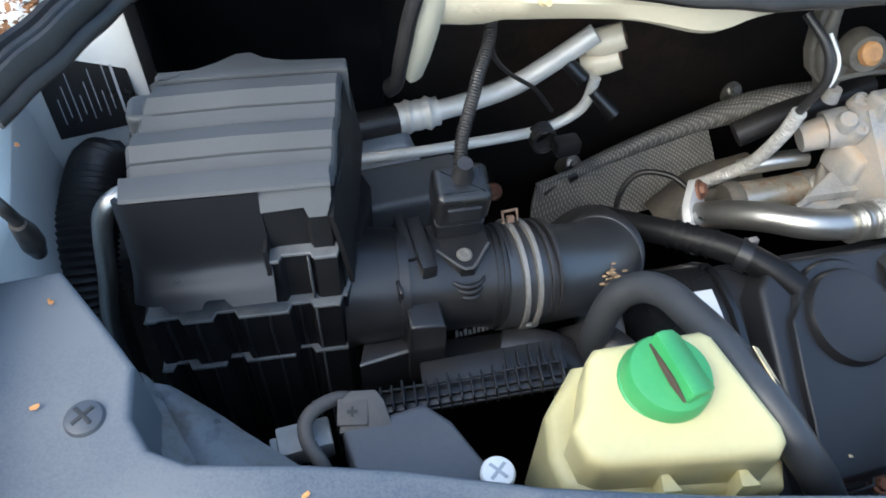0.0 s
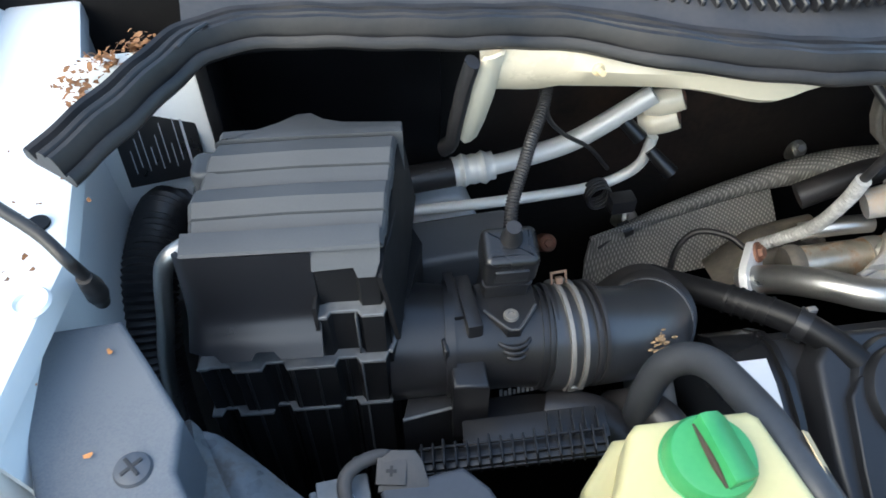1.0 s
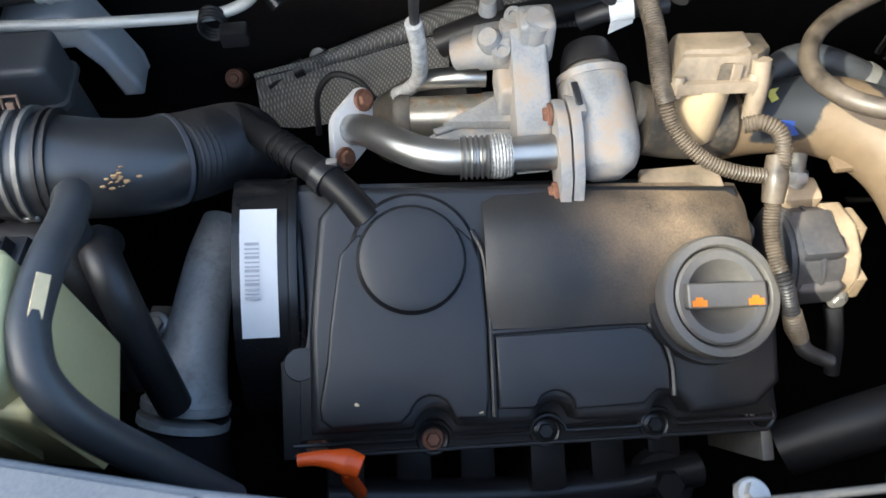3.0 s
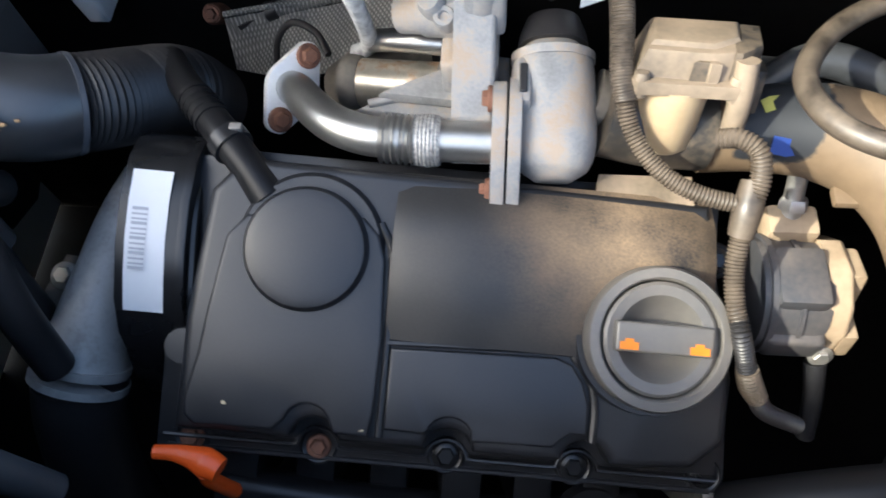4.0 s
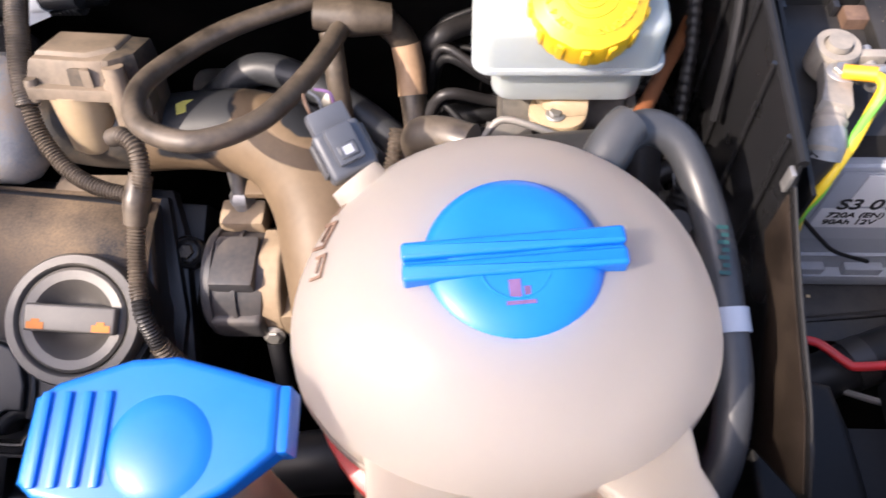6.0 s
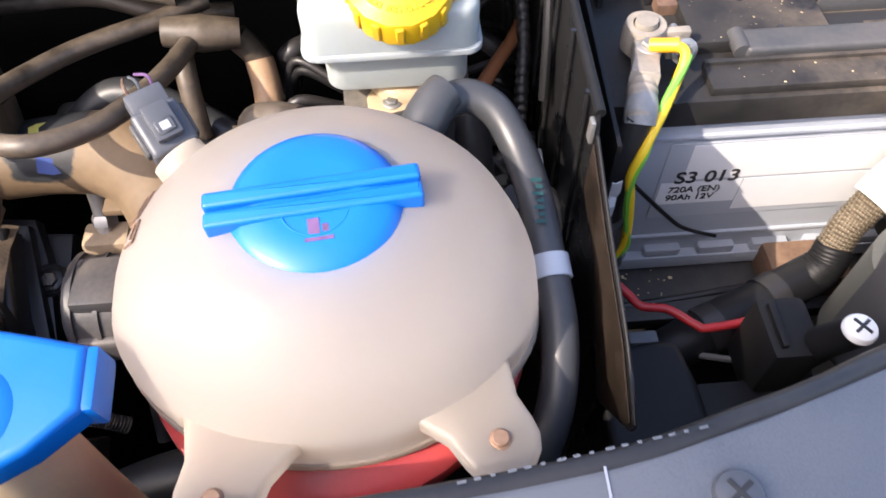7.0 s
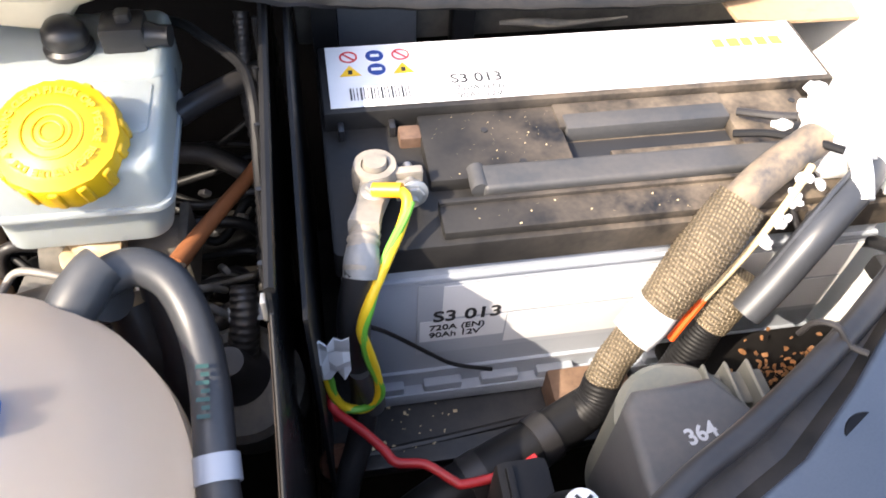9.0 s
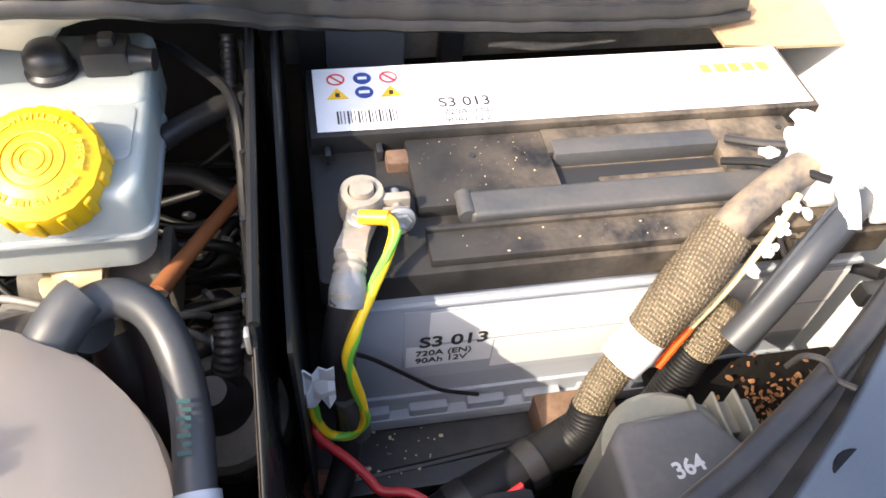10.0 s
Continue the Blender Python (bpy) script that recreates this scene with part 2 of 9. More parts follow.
GRIMY = shader("grimy_brown_metal", (0.075, 0.052, 0.036), 0.7, metal=0.1, vary=0.6, scale=60, bump=0.8, dust=0.3, dust_colour=(0.17, 0.12, 0.08))
ORANGE_GRIME = shader("faded_orange_plug", (0.42, 0.22, 0.09), 0.6, vary=0.4, scale=80, bump=0.5)
DULL_CAST = shader("dull_dirty_casting", (0.10, 0.094, 0.085), 0.65, metal=0.15, vary=0.4, scale=50, bump=0.9, dust=0.35, dust_colour=(0.22, 0.18, 0.13))
CUP = shader("tan_cup_plastic", (0.42, 0.32, 0.20), 0.4, vary=0.15, scale=30, bump=0.1, through_light=0.3)
PUMP_BODY = shader("blue_grey_casting", (0.042, 0.048, 0.060), 0.42, vary=0.3, bump=0.3, dust=0.2)
PALE_INK = shader("pale_grey_print", (0.36, 0.37, 0.40), 0.5, vary=0.1, bump=0)


def woven(name, base, size):
    """Cloth woven of crossing strands."""
    m = shader(name, base, 0.6, metal=0.2, vary=0.35, scale=40, bump=0.3, dust=0.15)
    n, l = m.node_tree.nodes, m.node_tree.links
    geo = n["Geometry"]
    b = n["Principled BSDF"]
    waves = []
    for turn in (0.7, -0.7):
        mp = n.new("ShaderNodeMapping")
        mp.inputs["Rotation"].default_value = (0, 0, turn)
        l.new(geo.outputs["Position"], mp.inputs["Vector"])
        w = n.new("ShaderNodeTexWave")
        w.inputs["Scale"].default_value, w.inputs["Distortion"].default_value = size, 0.6
        l.new(mp.outputs[0], w.inputs["Vector"])
        waves.append(w)
    mx = n.new("ShaderNodeMath")
    mx.operation = "MULTIPLY"
    l.new(waves[0].outputs["Fac"], mx.inputs[0])
    l.new(waves[1].outputs["Fac"], mx.inputs[1])
    old = b.inputs["Base Color"].links[0].from_socket
    mix = n.new("ShaderNodeMix")
    mix.data_type, mix.blend_type = "RGBA", "MULTIPLY"
    mix.inputs["Factor"].default_value = 1.0
    mr = n.new("ShaderNodeMapRange")
    mr.inputs["To Min"].default_value, mr.inputs["To Max"].default_value = 0.45, 1.4
    l.new(mx.outputs[0], mr.inputs["Value"])
    l.new(old, mix.inputs["A"])
    l.new(mr.outputs[0], mix.inputs["B"])
    l.new(mix.outputs["Result"], b.inputs["Base Color"])
    bp = n.new("ShaderNodeBump")
    bp.inputs["Strength"].default_value, bp.inputs["Distance"].default_value = 0.7, 0.0008
    l.new(mx.outputs[0], bp.inputs["Height"])
    l.new(bp.outputs[0], b.inputs["Normal"])
    return m


def thin_shell(m, tint, share):
    """Milky plastic: a share of the light passes through the thin wall."""
    n, l = m.node_tree.nodes, m.node_tree.links
    t = n.new("ShaderNodeBsdfTranslucent")
    t.inputs["Color"].default_value = (*tint, 1)
    mix = n.new("ShaderNodeMixShader")
    mix.inputs["Fac"].default_value = share
    l.new(n["Principled BSDF"].outputs[0], mix.inputs[1])
    l.new(t.outputs[0], mix.inputs[2])
    l.new(mix.outputs[0], n["Material Output"].inputs["Surface"])


thin_shell(TANK, (0.91, 0.86, 0.80), 0.62)
thin_shell(BRAKE, (0.72, 0.78, 0.78), 0.30)
FOIL_DARK = woven("woven_heat_cloth", (0.26, 0.255, 0.24), 105)
BRAID = woven("braided_sleeve", (0.21, 0.17, 0.115), 150)
SCREW_BROWN = shader("brown_rusted_screw", (0.24, 0.15, 0.10), 0.6, metal=0.3, vary=0.4, scale=90, bump=0.4)
TROUGH = shader("dark_cable_sheath", (0.040, 0.043, 0.050), 0.42, vary=0.2, bump=0.1)
FADED_RED = shader("faded_red_print", (0.115, 0.060, 0.150), 0.5, vary=0.3, scale=200, bump=0)
STICKER_PALE = shader("pale_yellow_sticker", (0.50, 0.47, 0.12), 0.5, vary=0.2, bump=0)
COWL = shader("cowl_plastic", (0.032, 0.033, 0.036), 0.5, vary=0.25, bump=0.2, dust=0.06)
CLOUDY = shader("cloudy_plastic", (0.20, 0.205, 0.21), 0.4, vary=0.3, scale=80, bump=0.2)
GRIP_DARK = shader("dark_grip_shade", (0.045, 0.028, 0.018), 0.8, vary=0.6, scale=90, bump=0.6)

CABLE_DUSTY = shader("dusty_cable", (0.060, 0.060, 0.064), 0.6, vary=0.3, scale=50, bump=0.4, dust=0.7, dust_colour=(0.27, 0.20, 0.13))
BAND = shader("dusty_brown_plastic", (0.018, 0.013, 0.010), 0.5, vary=0.5, scale=40, bump=0.3, dust=0.06, spec=0.3)
WEATHERED = shader("weathered_aluminium", (0.46, 0.455, 0.44), 0.5, metal=0.15, vary=0.4, scale=40, bump=0.5, dust=0.4, blotch=True, dust_colour=(0.20, 0.18, 0.155))
STAINED = shader("heat_stained_steel", (0.50, 0.46, 0.38), 0.34, metal=0.75, vary=0.25, scale=45, bump=0.15, dust=0.5, blotch=True, dust_colour=(0.36, 0.20, 0.09))
KNIT = shader("knitted_steel", (0.42, 0.41, 0.39), 0.45, metal=0.5, vary=0.7, scale=420, bump=1.0, grain=900)
# darker dusty plastic, also for the actuator's unlit sides
DUSTY_DARK = shader("dark_dusty_plastic", (0.030, 0.028, 0.026), 0.5, vary=0.3, scale=40, bump=0.2, dust=0.35, blotch=True, dust_colour=(0.19, 0.14, 0.09))
HOSE_TAN = shader("faded_tan_sleeve", (0.33, 0.21, 0.125), 0.6, vary=0.3, scale=60, bump=0.3, dust=0.2)
CLIP_STEEL = shader("dull_clip_steel", (0.24, 0.235, 0.225), 0.5, metal=0.4, vary=0.35, scale=60, bump=0.3, dust=0.2)


# ---- mesh tools ----
def finish(bm, angle=38):
    bmesh.ops.recalc_face_normals(bm, faces=bm.faces)
    for f in bm.faces:
        f.smooth = True
    lim = radians(angle)
    for e in bm.edges:
        if len(e.link_faces) == 2 and e.calc_face_angle(0) > lim:
            e.smooth = False
    return bm


def move(bm, m):
    bm.transform(m)
    return bm


def merge(*bms):
    out = bmesh.new()
    for b in bms:
        me = bpy.data.meshes.new("tmp")
        b.to_mesh(me)
        b.free()
        out.from_mesh(me)
        bpy.data.meshes.remove(me)
    return out


def box(lo, hi, bevel=0.002, seg=2, m=None):
    bm = bmesh.new()
    bmesh.ops.create_cube(bm, size=1)
    lo, hi = Vector(lo), Vector(hi)
    d = hi - lo
    bm.transform(Matrix.Translation((lo + hi) / 2) @ Matrix.Diagonal((d.x, d.y, d.z, 1)))
    if bevel:
        bmesh.ops.bevel(bm, geom=bm.edges[:], offset=min(bevel, 0.45 * min(d)), segments=seg, profile=0.6, affect="EDGES")
    return move(bm, m) if m else bm


def prism(outline, z0, z1, bevel=0.002, m=None, taper=0.0, seg=2):
    """A plate of any outline; taper shrinks its top."""
    bm = bmesh.new()
    n = len(outline)
    cx, cy = sum(p[0] for p in outline) / n, sum(p[1] for p in outline) / n
    lo = [bm.verts.new((x, y, z0)) for x, y in outline]
    hi = [bm.verts.new((x + (cx - x) * taper, y + (cy - y) * taper, z1)) for x, y in outline]
    bm.faces.new(lo)
    bm.faces.new(hi)
    for i in range(n):
        bm.faces.new((lo[i], lo[(i + 1) % n], hi[(i + 1) % n], hi[i]))
    bmesh.ops.recalc_face_normals(bm, faces=bm.faces)
    if bevel:
        top = set(hi)
        bmesh.ops.bevel(bm, geom=[e for e in bm.edges if e.verts[0] in top and e.verts[1] in top], offset=bevel, segments=seg, profile=0.6, affect="EDGES")
    return move(bm, m) if m else bm


def glide(points, per=8):
    """A smooth line through the points."""
    p = [Vector(q) for q in points]
    if len(p) < 3:
        return p
    p = [2 * p[0] - p[1], *p, 2 * p[-1] - p[-2]]
    out = []
    for a, b, c, d in zip(p, p[1:], p[2:], p[3:]):
        for i in range(per):
            t = i / per
            out.append(0.5 * (2 * b + (c - a) * t + (2 * a - 5 * b + 4 * c - d) * t * t + (3 * b - a - 3 * c + d) * t ** 3))
    return out + [p[-2]]


def tube(points, r, seg=12, per=8, wave=0.0, pitch=0.004, flat=1.0, straight=False):
    """A hose, pipe or wire; wave and pitch corrugate it. r: one radius, or one at each point."""
    line = [Vector(q) for q in points] if straight else glide(points, per)
    rs = [r] * len(points) if isinstance(r, (int, float)) else list(r)
    s = [0.0]
    for a, b in zip(line, line[1:]):
        s.append(s[-1] + (b - a).length)
    total = s[-1]
    if wave:
        k = max(8, min(900, int(total / pitch * 4)))
        even, j = [], 0
        for i in range(k + 1):
            w = total * i / k
            while j < len(s) - 2 and s[j + 1] < w:
                j += 1
            f = (w - s[j]) / max(1e-9, s[j + 1] - s[j])
            even.append((line[j].lerp(line[j + 1], f), w))
        line, s = [e[0] for e in even], [e[1] for e in even]
    bm = bmesh.new()
    rings = []
    side = None
    for i, p in enumerate(line):
        t = (line[min(i + 1, len(line) - 1)] - line[max(i - 1, 0)]).normalized()
        if side is None:
            side = t.cross(Vector((0, 0, 1)) if abs(t.z) < 0.9 else Vector((1, 0, 0))).normalized()
        side = (side - t * side.dot(t)).normalized()
        up = t.cross(side)
        x = s[i] / total * (len(rs) - 1)
        a = min(int(x), len(rs) - 2) if len(rs) > 1 else 0
        rad = rs[a] + (rs[min(a + 1, len(rs) - 1)] - rs[a]) * (x - a)
        if wave:
            rad += wave * math.cos(s[i] / pitch * 2 * math.pi)
        rings.append([bm.verts.new(p + side * (rad * math.cos(2 * math.pi * k / seg)) + up * (rad * flat * math.sin(2 * math.pi * k / seg))) for k in range(seg)])
    for a, b in zip(rings, rings[1:]):
        for k in range(seg):
            bm.faces.new((a[k], a[(k + 1) % seg], b[(k + 1) % seg], b[k]))
    bm.faces.new(rings[0])
    bm.faces.new(rings[-1])
    return bm


def lathe(profile, seg=32, m=None):
    """A turned shape about z from (radius, height) pairs."""
    bm = bmesh.new()
    rings = []
    for r, z in profile:
        rings.append([bm.verts.new((0, 0, z))] if r < 1e-6 else [bm.verts.new((r * math.cos(2 * math.pi * k / seg), r * math.sin(2 * math.pi * k / seg), z)) for k in range(seg)])
    for a, b in zip(rings, rings[1:]):
        for k in range(seg):
            k2 = (k + 1) % seg
            if len(a) == 1 and len(b) == 1:
                continue
            if len(a) == 1:
                bm.faces.new((a[0], b[k], b[k2]))
            elif len(b) == 1:
                bm.faces.new((a[k], a[k2], b[0]))
            else:
                bm.faces.new((a[k], a[k2], b[k2], b[k]))
    if len(rings[0]) > 1 and abs(profile[0][0] - profile[-1][0]) < 1e-6:
        for k in range(seg):
            k2 = (k + 1) % seg
            bm.faces.new((rings[-1][k], rings[-1][k2], rings[0][k2], rings[0][k]))
    else:
        for ring in (rings[0], rings[-1]):
            if len(ring) > 1:
                bm.faces.new(ring)
    return move(bm, m) if m else bm


def axis(origin, way, up=(0, 0, 1)):
    """A frame at origin whose z runs along way."""
    z = Vector(way).normalized()
    x = Vector(up).cross(z)
    if x.length < 1e-4:
        x = Vector((1, 0, 0)).cross(z)
    x.normalize()
    y = z.cross(x)
    return Matrix(((x.x, y.x, z.x, origin[0]), (x.y, y.y, z.y, origin[1]), (x.z, y.z, z.z, origin[2]), (0, 0, 0, 1)))


def arc(cx, cy, r, a0, a1, n=8):
    return [(cx + r * math.cos(radians(a0 + (a1 - a0) * i / n)), cy + r * math.sin(radians(a0 + (a1 - a0) * i / n))) for i in range(n + 1)]


def rounded(x0, y0, x1, y1, r, n=5):
    return arc(x1 - r, y1 - r, r, 0, 90, n) + arc(x0 + r, y1 - r, r, 90, 180, n) + arc(x0 + r, y0 + r, r, 180, 270, n) + arc(x1 - r, y0 + r, r, 270, 360, n)


def thing(name, at, label, category, group="", kind=""):
    e = new(name)
    e.empty_display_size = 0.02
    e.matrix_basis = Matrix.Translation(at)
    return tagged(e, label, category, group, kind)


def part(name, bm, material, parent, label="", m=None, angle=38):
    me = bpy.data.meshes.new(name)
    finish(bm, angle).to_mesh(me)
    bm.free()
    me.materials.append(material)
    return put(name, me, parent, label, m)


def put(name, me, parent, label="", m=None):
    ob = new(name, me)
    if parent is not None:
        ob.parent = parent
        if parent.type == "EMPTY":
            ob.matrix_parent_inverse = Matrix.Translation(-parent.matrix_basis.translation)
        else:
            ob.matrix_parent_inverse = parent.matrix_basis.inverted()
    if m:
        ob.matrix_basis = m
    return tagged(ob, label)


def solo(name, bm, material, label, category, group="", kind="", angle=38):
    """A thing of one mesh."""
    ob = part(name, bm, material, None, angle=angle)
    return tagged(ob, label, category, group, kind)


def words(name, text, size, material, parent, m, label="", bold=0.0):
    c = bpy.data.curves.new(name, "FONT")
    c.body, c.size, c.extrude, c.offset = text, size, 0.00012, bold
    o = bpy.data.objects.new(name, c)
    scene.collection.objects.link(o)
    me = bpy.data.meshes.new_from_object(o)
    bpy.data.objects.remove(o)
    me.materials.clear()
    me.materials.append(material)
    return put(name, me, parent, label, m)


def bolt_mesh(name, r, h, material, washer=1.5, hexagon=True):
    head = lathe([(0, h), (r * 0.85, h), (r, h * 0.8), (r, 0)], 6 if hexagon else 16)
    ring = lathe([(0, h * 0.3), (r * washer * 0.9, h * 0.3), (r * washer, h * 0.15), (r * washer, -h * 0.3), (0, -h * 0.3)], 18)
    bm = finish(merge(head, ring))
    me = bpy.data.meshes.new(name)
    bm.to_mesh(me)
    bm.free()
    me.materials.append(material)
    return me


BOLT_RUST = bolt_mesh("bolt", 0.0055, 0.005, RUST)
BOLT_STEEL = bolt_mesh("bolt", 0.0055, 0.004, ZINC)
BOLT_BLACK = bolt_mesh("bolt", 0.006, 0.004, GLOSS)
BOLT_BRASS = bolt_mesh("bolt", 0.0050, 0.003, SCREW_BROWN, 1.25, False)


# ---- the setting: ground, engine bay shell, front panel, scuttle ----
def sheet(points, thick, m=None):
    """A folded plate: rows of points of equal length, given some thickness upwards."""
    bm = bmesh.new()
    rows = [[bm.verts.new(p) for p in row] for row in points]
    for a, b in zip(rows, rows[1:]):
        for i in range(len(a) - 1):
            bm.faces.new((a[i], a[i + 1], b[i + 1], b[i]))
    bmesh.ops.recalc_face_normals(bm, faces=bm.faces)
    bmesh.ops.solidify(bm, geom=bm.faces[:], thickness=thick)
    return move(bm, m) if m else bm


solo("ground", box((-60, -60, -0.2), (60, 60, 0), 0), GROUND, "grey asphalt driveway under the van", "ground", kind="structure")
# an unseen roof is added; its cut edge shapes the shade on the van's front
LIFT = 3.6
shade_edge = [(-1.0, 1.0), (0.34, 0.85), (0.455, 0.42), (0.462, 0.36), (0.46, 0.30), (0.425, 0.255), (0.392, 0.238), (0.350, 0.19), (0.37, 0.15), (0.40, 0.10), (0.45, 0.065), (0.62, 0.03), (0.86, 0.03), (0.98, 0.12), (1.08, 0.145), (1.25, 0.16), (1.7, 0.18), (1.7, -0.75), (-1.0, -0.75)]
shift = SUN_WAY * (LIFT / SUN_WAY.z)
shade_roof = thing("shade_roof", (shift.x, shift.y, 0), "added unseen roof on slim posts that shades the van", "shade_roof")
part("roof", prism([(x + shift.x, y + shift.y) for x, y in shade_edge], 1.1 + LIFT, 1.14 + LIFT, 0.005), SHADE_SHEET, shade_roof)
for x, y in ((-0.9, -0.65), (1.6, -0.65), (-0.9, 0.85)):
    part("post", box((x + shift.x - 0.04, y + shift.y - 0.04, 0), (x + shift.x + 0.04, y + shift.y + 0.04, 1.1 + LIFT), 0.004), SHADE_SHEET, shade_roof)

# bay shell
solo("firewall", box((-0.30, 0.565, 0.35), (1.50, 0.60, 1.215), 0.004), DARK, "black insulated engine bay bulkhead", "bulkhead", kind="structure")
solo("bay_floor", box((-0.30, -0.10, 0.40), (1.50, 0.60, 0.44), 0.003), DARK, "dark undertray below the engine", "undertray", kind="structure")
solo("inner_wing_near_filter", merge(
    box((-0.262, 0.20, 0.45), (-0.240, 0.60, 1.205), 0.006, 3),
    prism([(-0.29, 0.20), (-0.238, 0.20), (-0.215, 0.30), (-0.222, 0.44), (-0.240, 0.60), (-0.29, 0.60)], 1.19, 1.206, 0.005),
    box((-0.245, 0.455, 0.98), (-0.150, 0.475, 1.215), 0.006, 3)), WHITE_BODY, "white painted inner wing with dust in its folds", "inner wing", kind="structure")
solo("wing_panel", sheet([[(-0.30, y, 1.212 + 0.02 * (y > 0.3)), (-0.36, y, 1.225), (-0.44, y, 1.20), (-0.50, y, 1.10), (-0.52, y, 0.85)] for y in (-0.10, 0.1, 0.3, 0.45, 0.75)], 0.003), WHITE_BODY, "white outer wing of the van", "wing", kind="structure")
solo("wing_gutter", sheet([[(-0.238, y, 1.20), (-0.262, y, 1.206), (-0.275, y, 1.192), (-0.30, y, 1.212)] for y in (0.0, 0.2, 0.4, 0.75)], 0.002), WHITE_BODY, "white folded edge of the wing", "gutter", kind="structure")
solo("inner_wing_near_battery", merge(
    box((1.385, 0.05, 0.45), (1.41, 0.60, 1.16), 0.006, 3),
    box((1.335, 0.10, 0.84), (1.39, 0.60, 0.865), 0.008, 3)), WHITE_BODY, "cream white inner wing beside the battery", "inner wing", kind="structure")

solo("inner_wing_slope", sheet([[(-0.2405, y, 1.203), (-0.234, y, 1.165), (-0.229, y, 1.09), (-0.226, y, 0.95)] for y in (0.20, 0.27, 0.34, 0.41, 0.454)], 0.002), WHITE_BODY, "white painted sloping inner wing panel", "inner wing", kind="structure")
wd = thing("wing_boss", (-0.235, 0.29, 1.2), "pressed round boss and drain hole in the white wing", "wing detail", kind="structure")
part("boss_ring", lathe([(0.006, 0.0), (0.0072, 0.0016), (0.0092, 0.0016), (0.0105, 0.0), (0.006, 0.0)], 28, axis((-0.2285, 0.275, 1.2062), (0, 0, 1))), WHITE_BODY, wd)
part("drain_hole", lathe([(0, 0.0012), (0.0062, 0.0012), (0.0066, 0), (0, 0)], 20, axis((-0.2320, 0.329, 1.2066), (0, 0, 1))), PLENUM, wd, "black drain hole")
# scuttle: cream edge, rubber seal, cowl
cream_top = [(0.018, 0.395, 1.242), (0.10, 0.372, 1.236), (0.18, 0.370, 1.224), (0.30, 0.370, 1.215), (0.48, 0.372, 1.21), (0.66, 0.372, 1.206), (0.80, 0.372, 1.20), (0.88, 0.372, 1.196), (1.0, 0.38, 1.19)]
cream_low = [(0.022, 0.398, 1.203), (0.034, 0.3995, 1.2005), (0.0630, 0.399, 1.196), (0.0665, 0.398, 1.199), (0.080, 0.390, 1.2027), (0.148, 0.366, 1.207), (0.210, 0.362, 1.189), (0.248, 0.368, 1.191), (0.309, 0.370, 1.192), (0.48, 0.372, 1.185), (0.70, 0.372, 1.186), (0.82, 0.370, 1.168), (0.843, 0.370, 1.166), (0.867, 0.372, 1.182), (1.0, 0.38, 1.183)]
top, low = glide(cream_top, 6), glide(cream_low, 6)


def at_x(line, x):
    for a, b in zip(line, line[1:]):
        if a.x <= x <= b.x and b.x > a.x:
            return a.lerp(b, (x - a.x) / (b.x - a.x))
    return line[0] if x < line[0].x else line[-1]


rows = []
for i in range(82):
    x = 0.022 + i * 0.0108
    a, b = at_x(top, x), at_x(low, x)
    rows.append([(x, a.y + 0.07, a.z - 0.03), (x, a.y + 0.045, a.z + 0.004), (x, a.y + 0.004, a.z), tuple(a.lerp(b, 0.4) + Vector((0, -0.004, 0))), tuple(a.lerp(b, 0.9)), (x, b.y + 0.006, b.z - 0.002)])
scuttle = solo("scuttle_panel", sheet(rows, 0.0025), CREAM, "cream painted scuttle edge with a wavy lower lip", "scuttle panel", kind="structure")
post = thing("scuttle_post", (0.02, 0.40, 1.10), "cream painted steel post with a black rubber edge", "body post", kind="structure")
post_rows = (((0.0212, 0.3845, 1.236), (0.0372, 0.390, 1.236)), ((0.0168, 0.3876, 1.215), (0.0358, 0.3955, 1.212)), ((0.0153, 0.391, 1.200), (0.0345, 0.399, 1.198)), ((0.0140, 0.398, 1.180), (0.0322, 0.409, 1.172)), ((0.0131, 0.4037, 1.1614), (0.0308, 0.423, 1.148)), ((0.0150, 0.4055, 1.157), (0.0295, 0.425, 1.145)))
part("post_panel", sheet([[tuple(Vector(a).lerp(Vector(b), k) + Vector((0, d, 0))) for k, d in ((0, 0.001), (0.12, -0.002), (0.5, -0.003), (0.88, -0.002), (1, 0.002), (1.08, 0.014))] for a, b in post_rows], -0.003), CREAM, post, angle=60)
part("edge_trim", tube([(a[0] - 0.0065, a[1] - 0.001, a[2]) for a, b in post_rows[:5]] + [(0.003, 0.412, 1.149)], 0.0065, 12, flat=0.7), RUBBER, post, "black rubber edge trim")
solo("scuttle_bolt", lathe([(0, 0.008), (0.002, 0.008), (0.0024, 0.002), (0.004, 0.001), (0.004, 0)], 12, axis((0.087, 0.366, 1.232), (0, -1, 0.25))), STRAW, "small brass coloured stud on the scuttle edge", "stud")

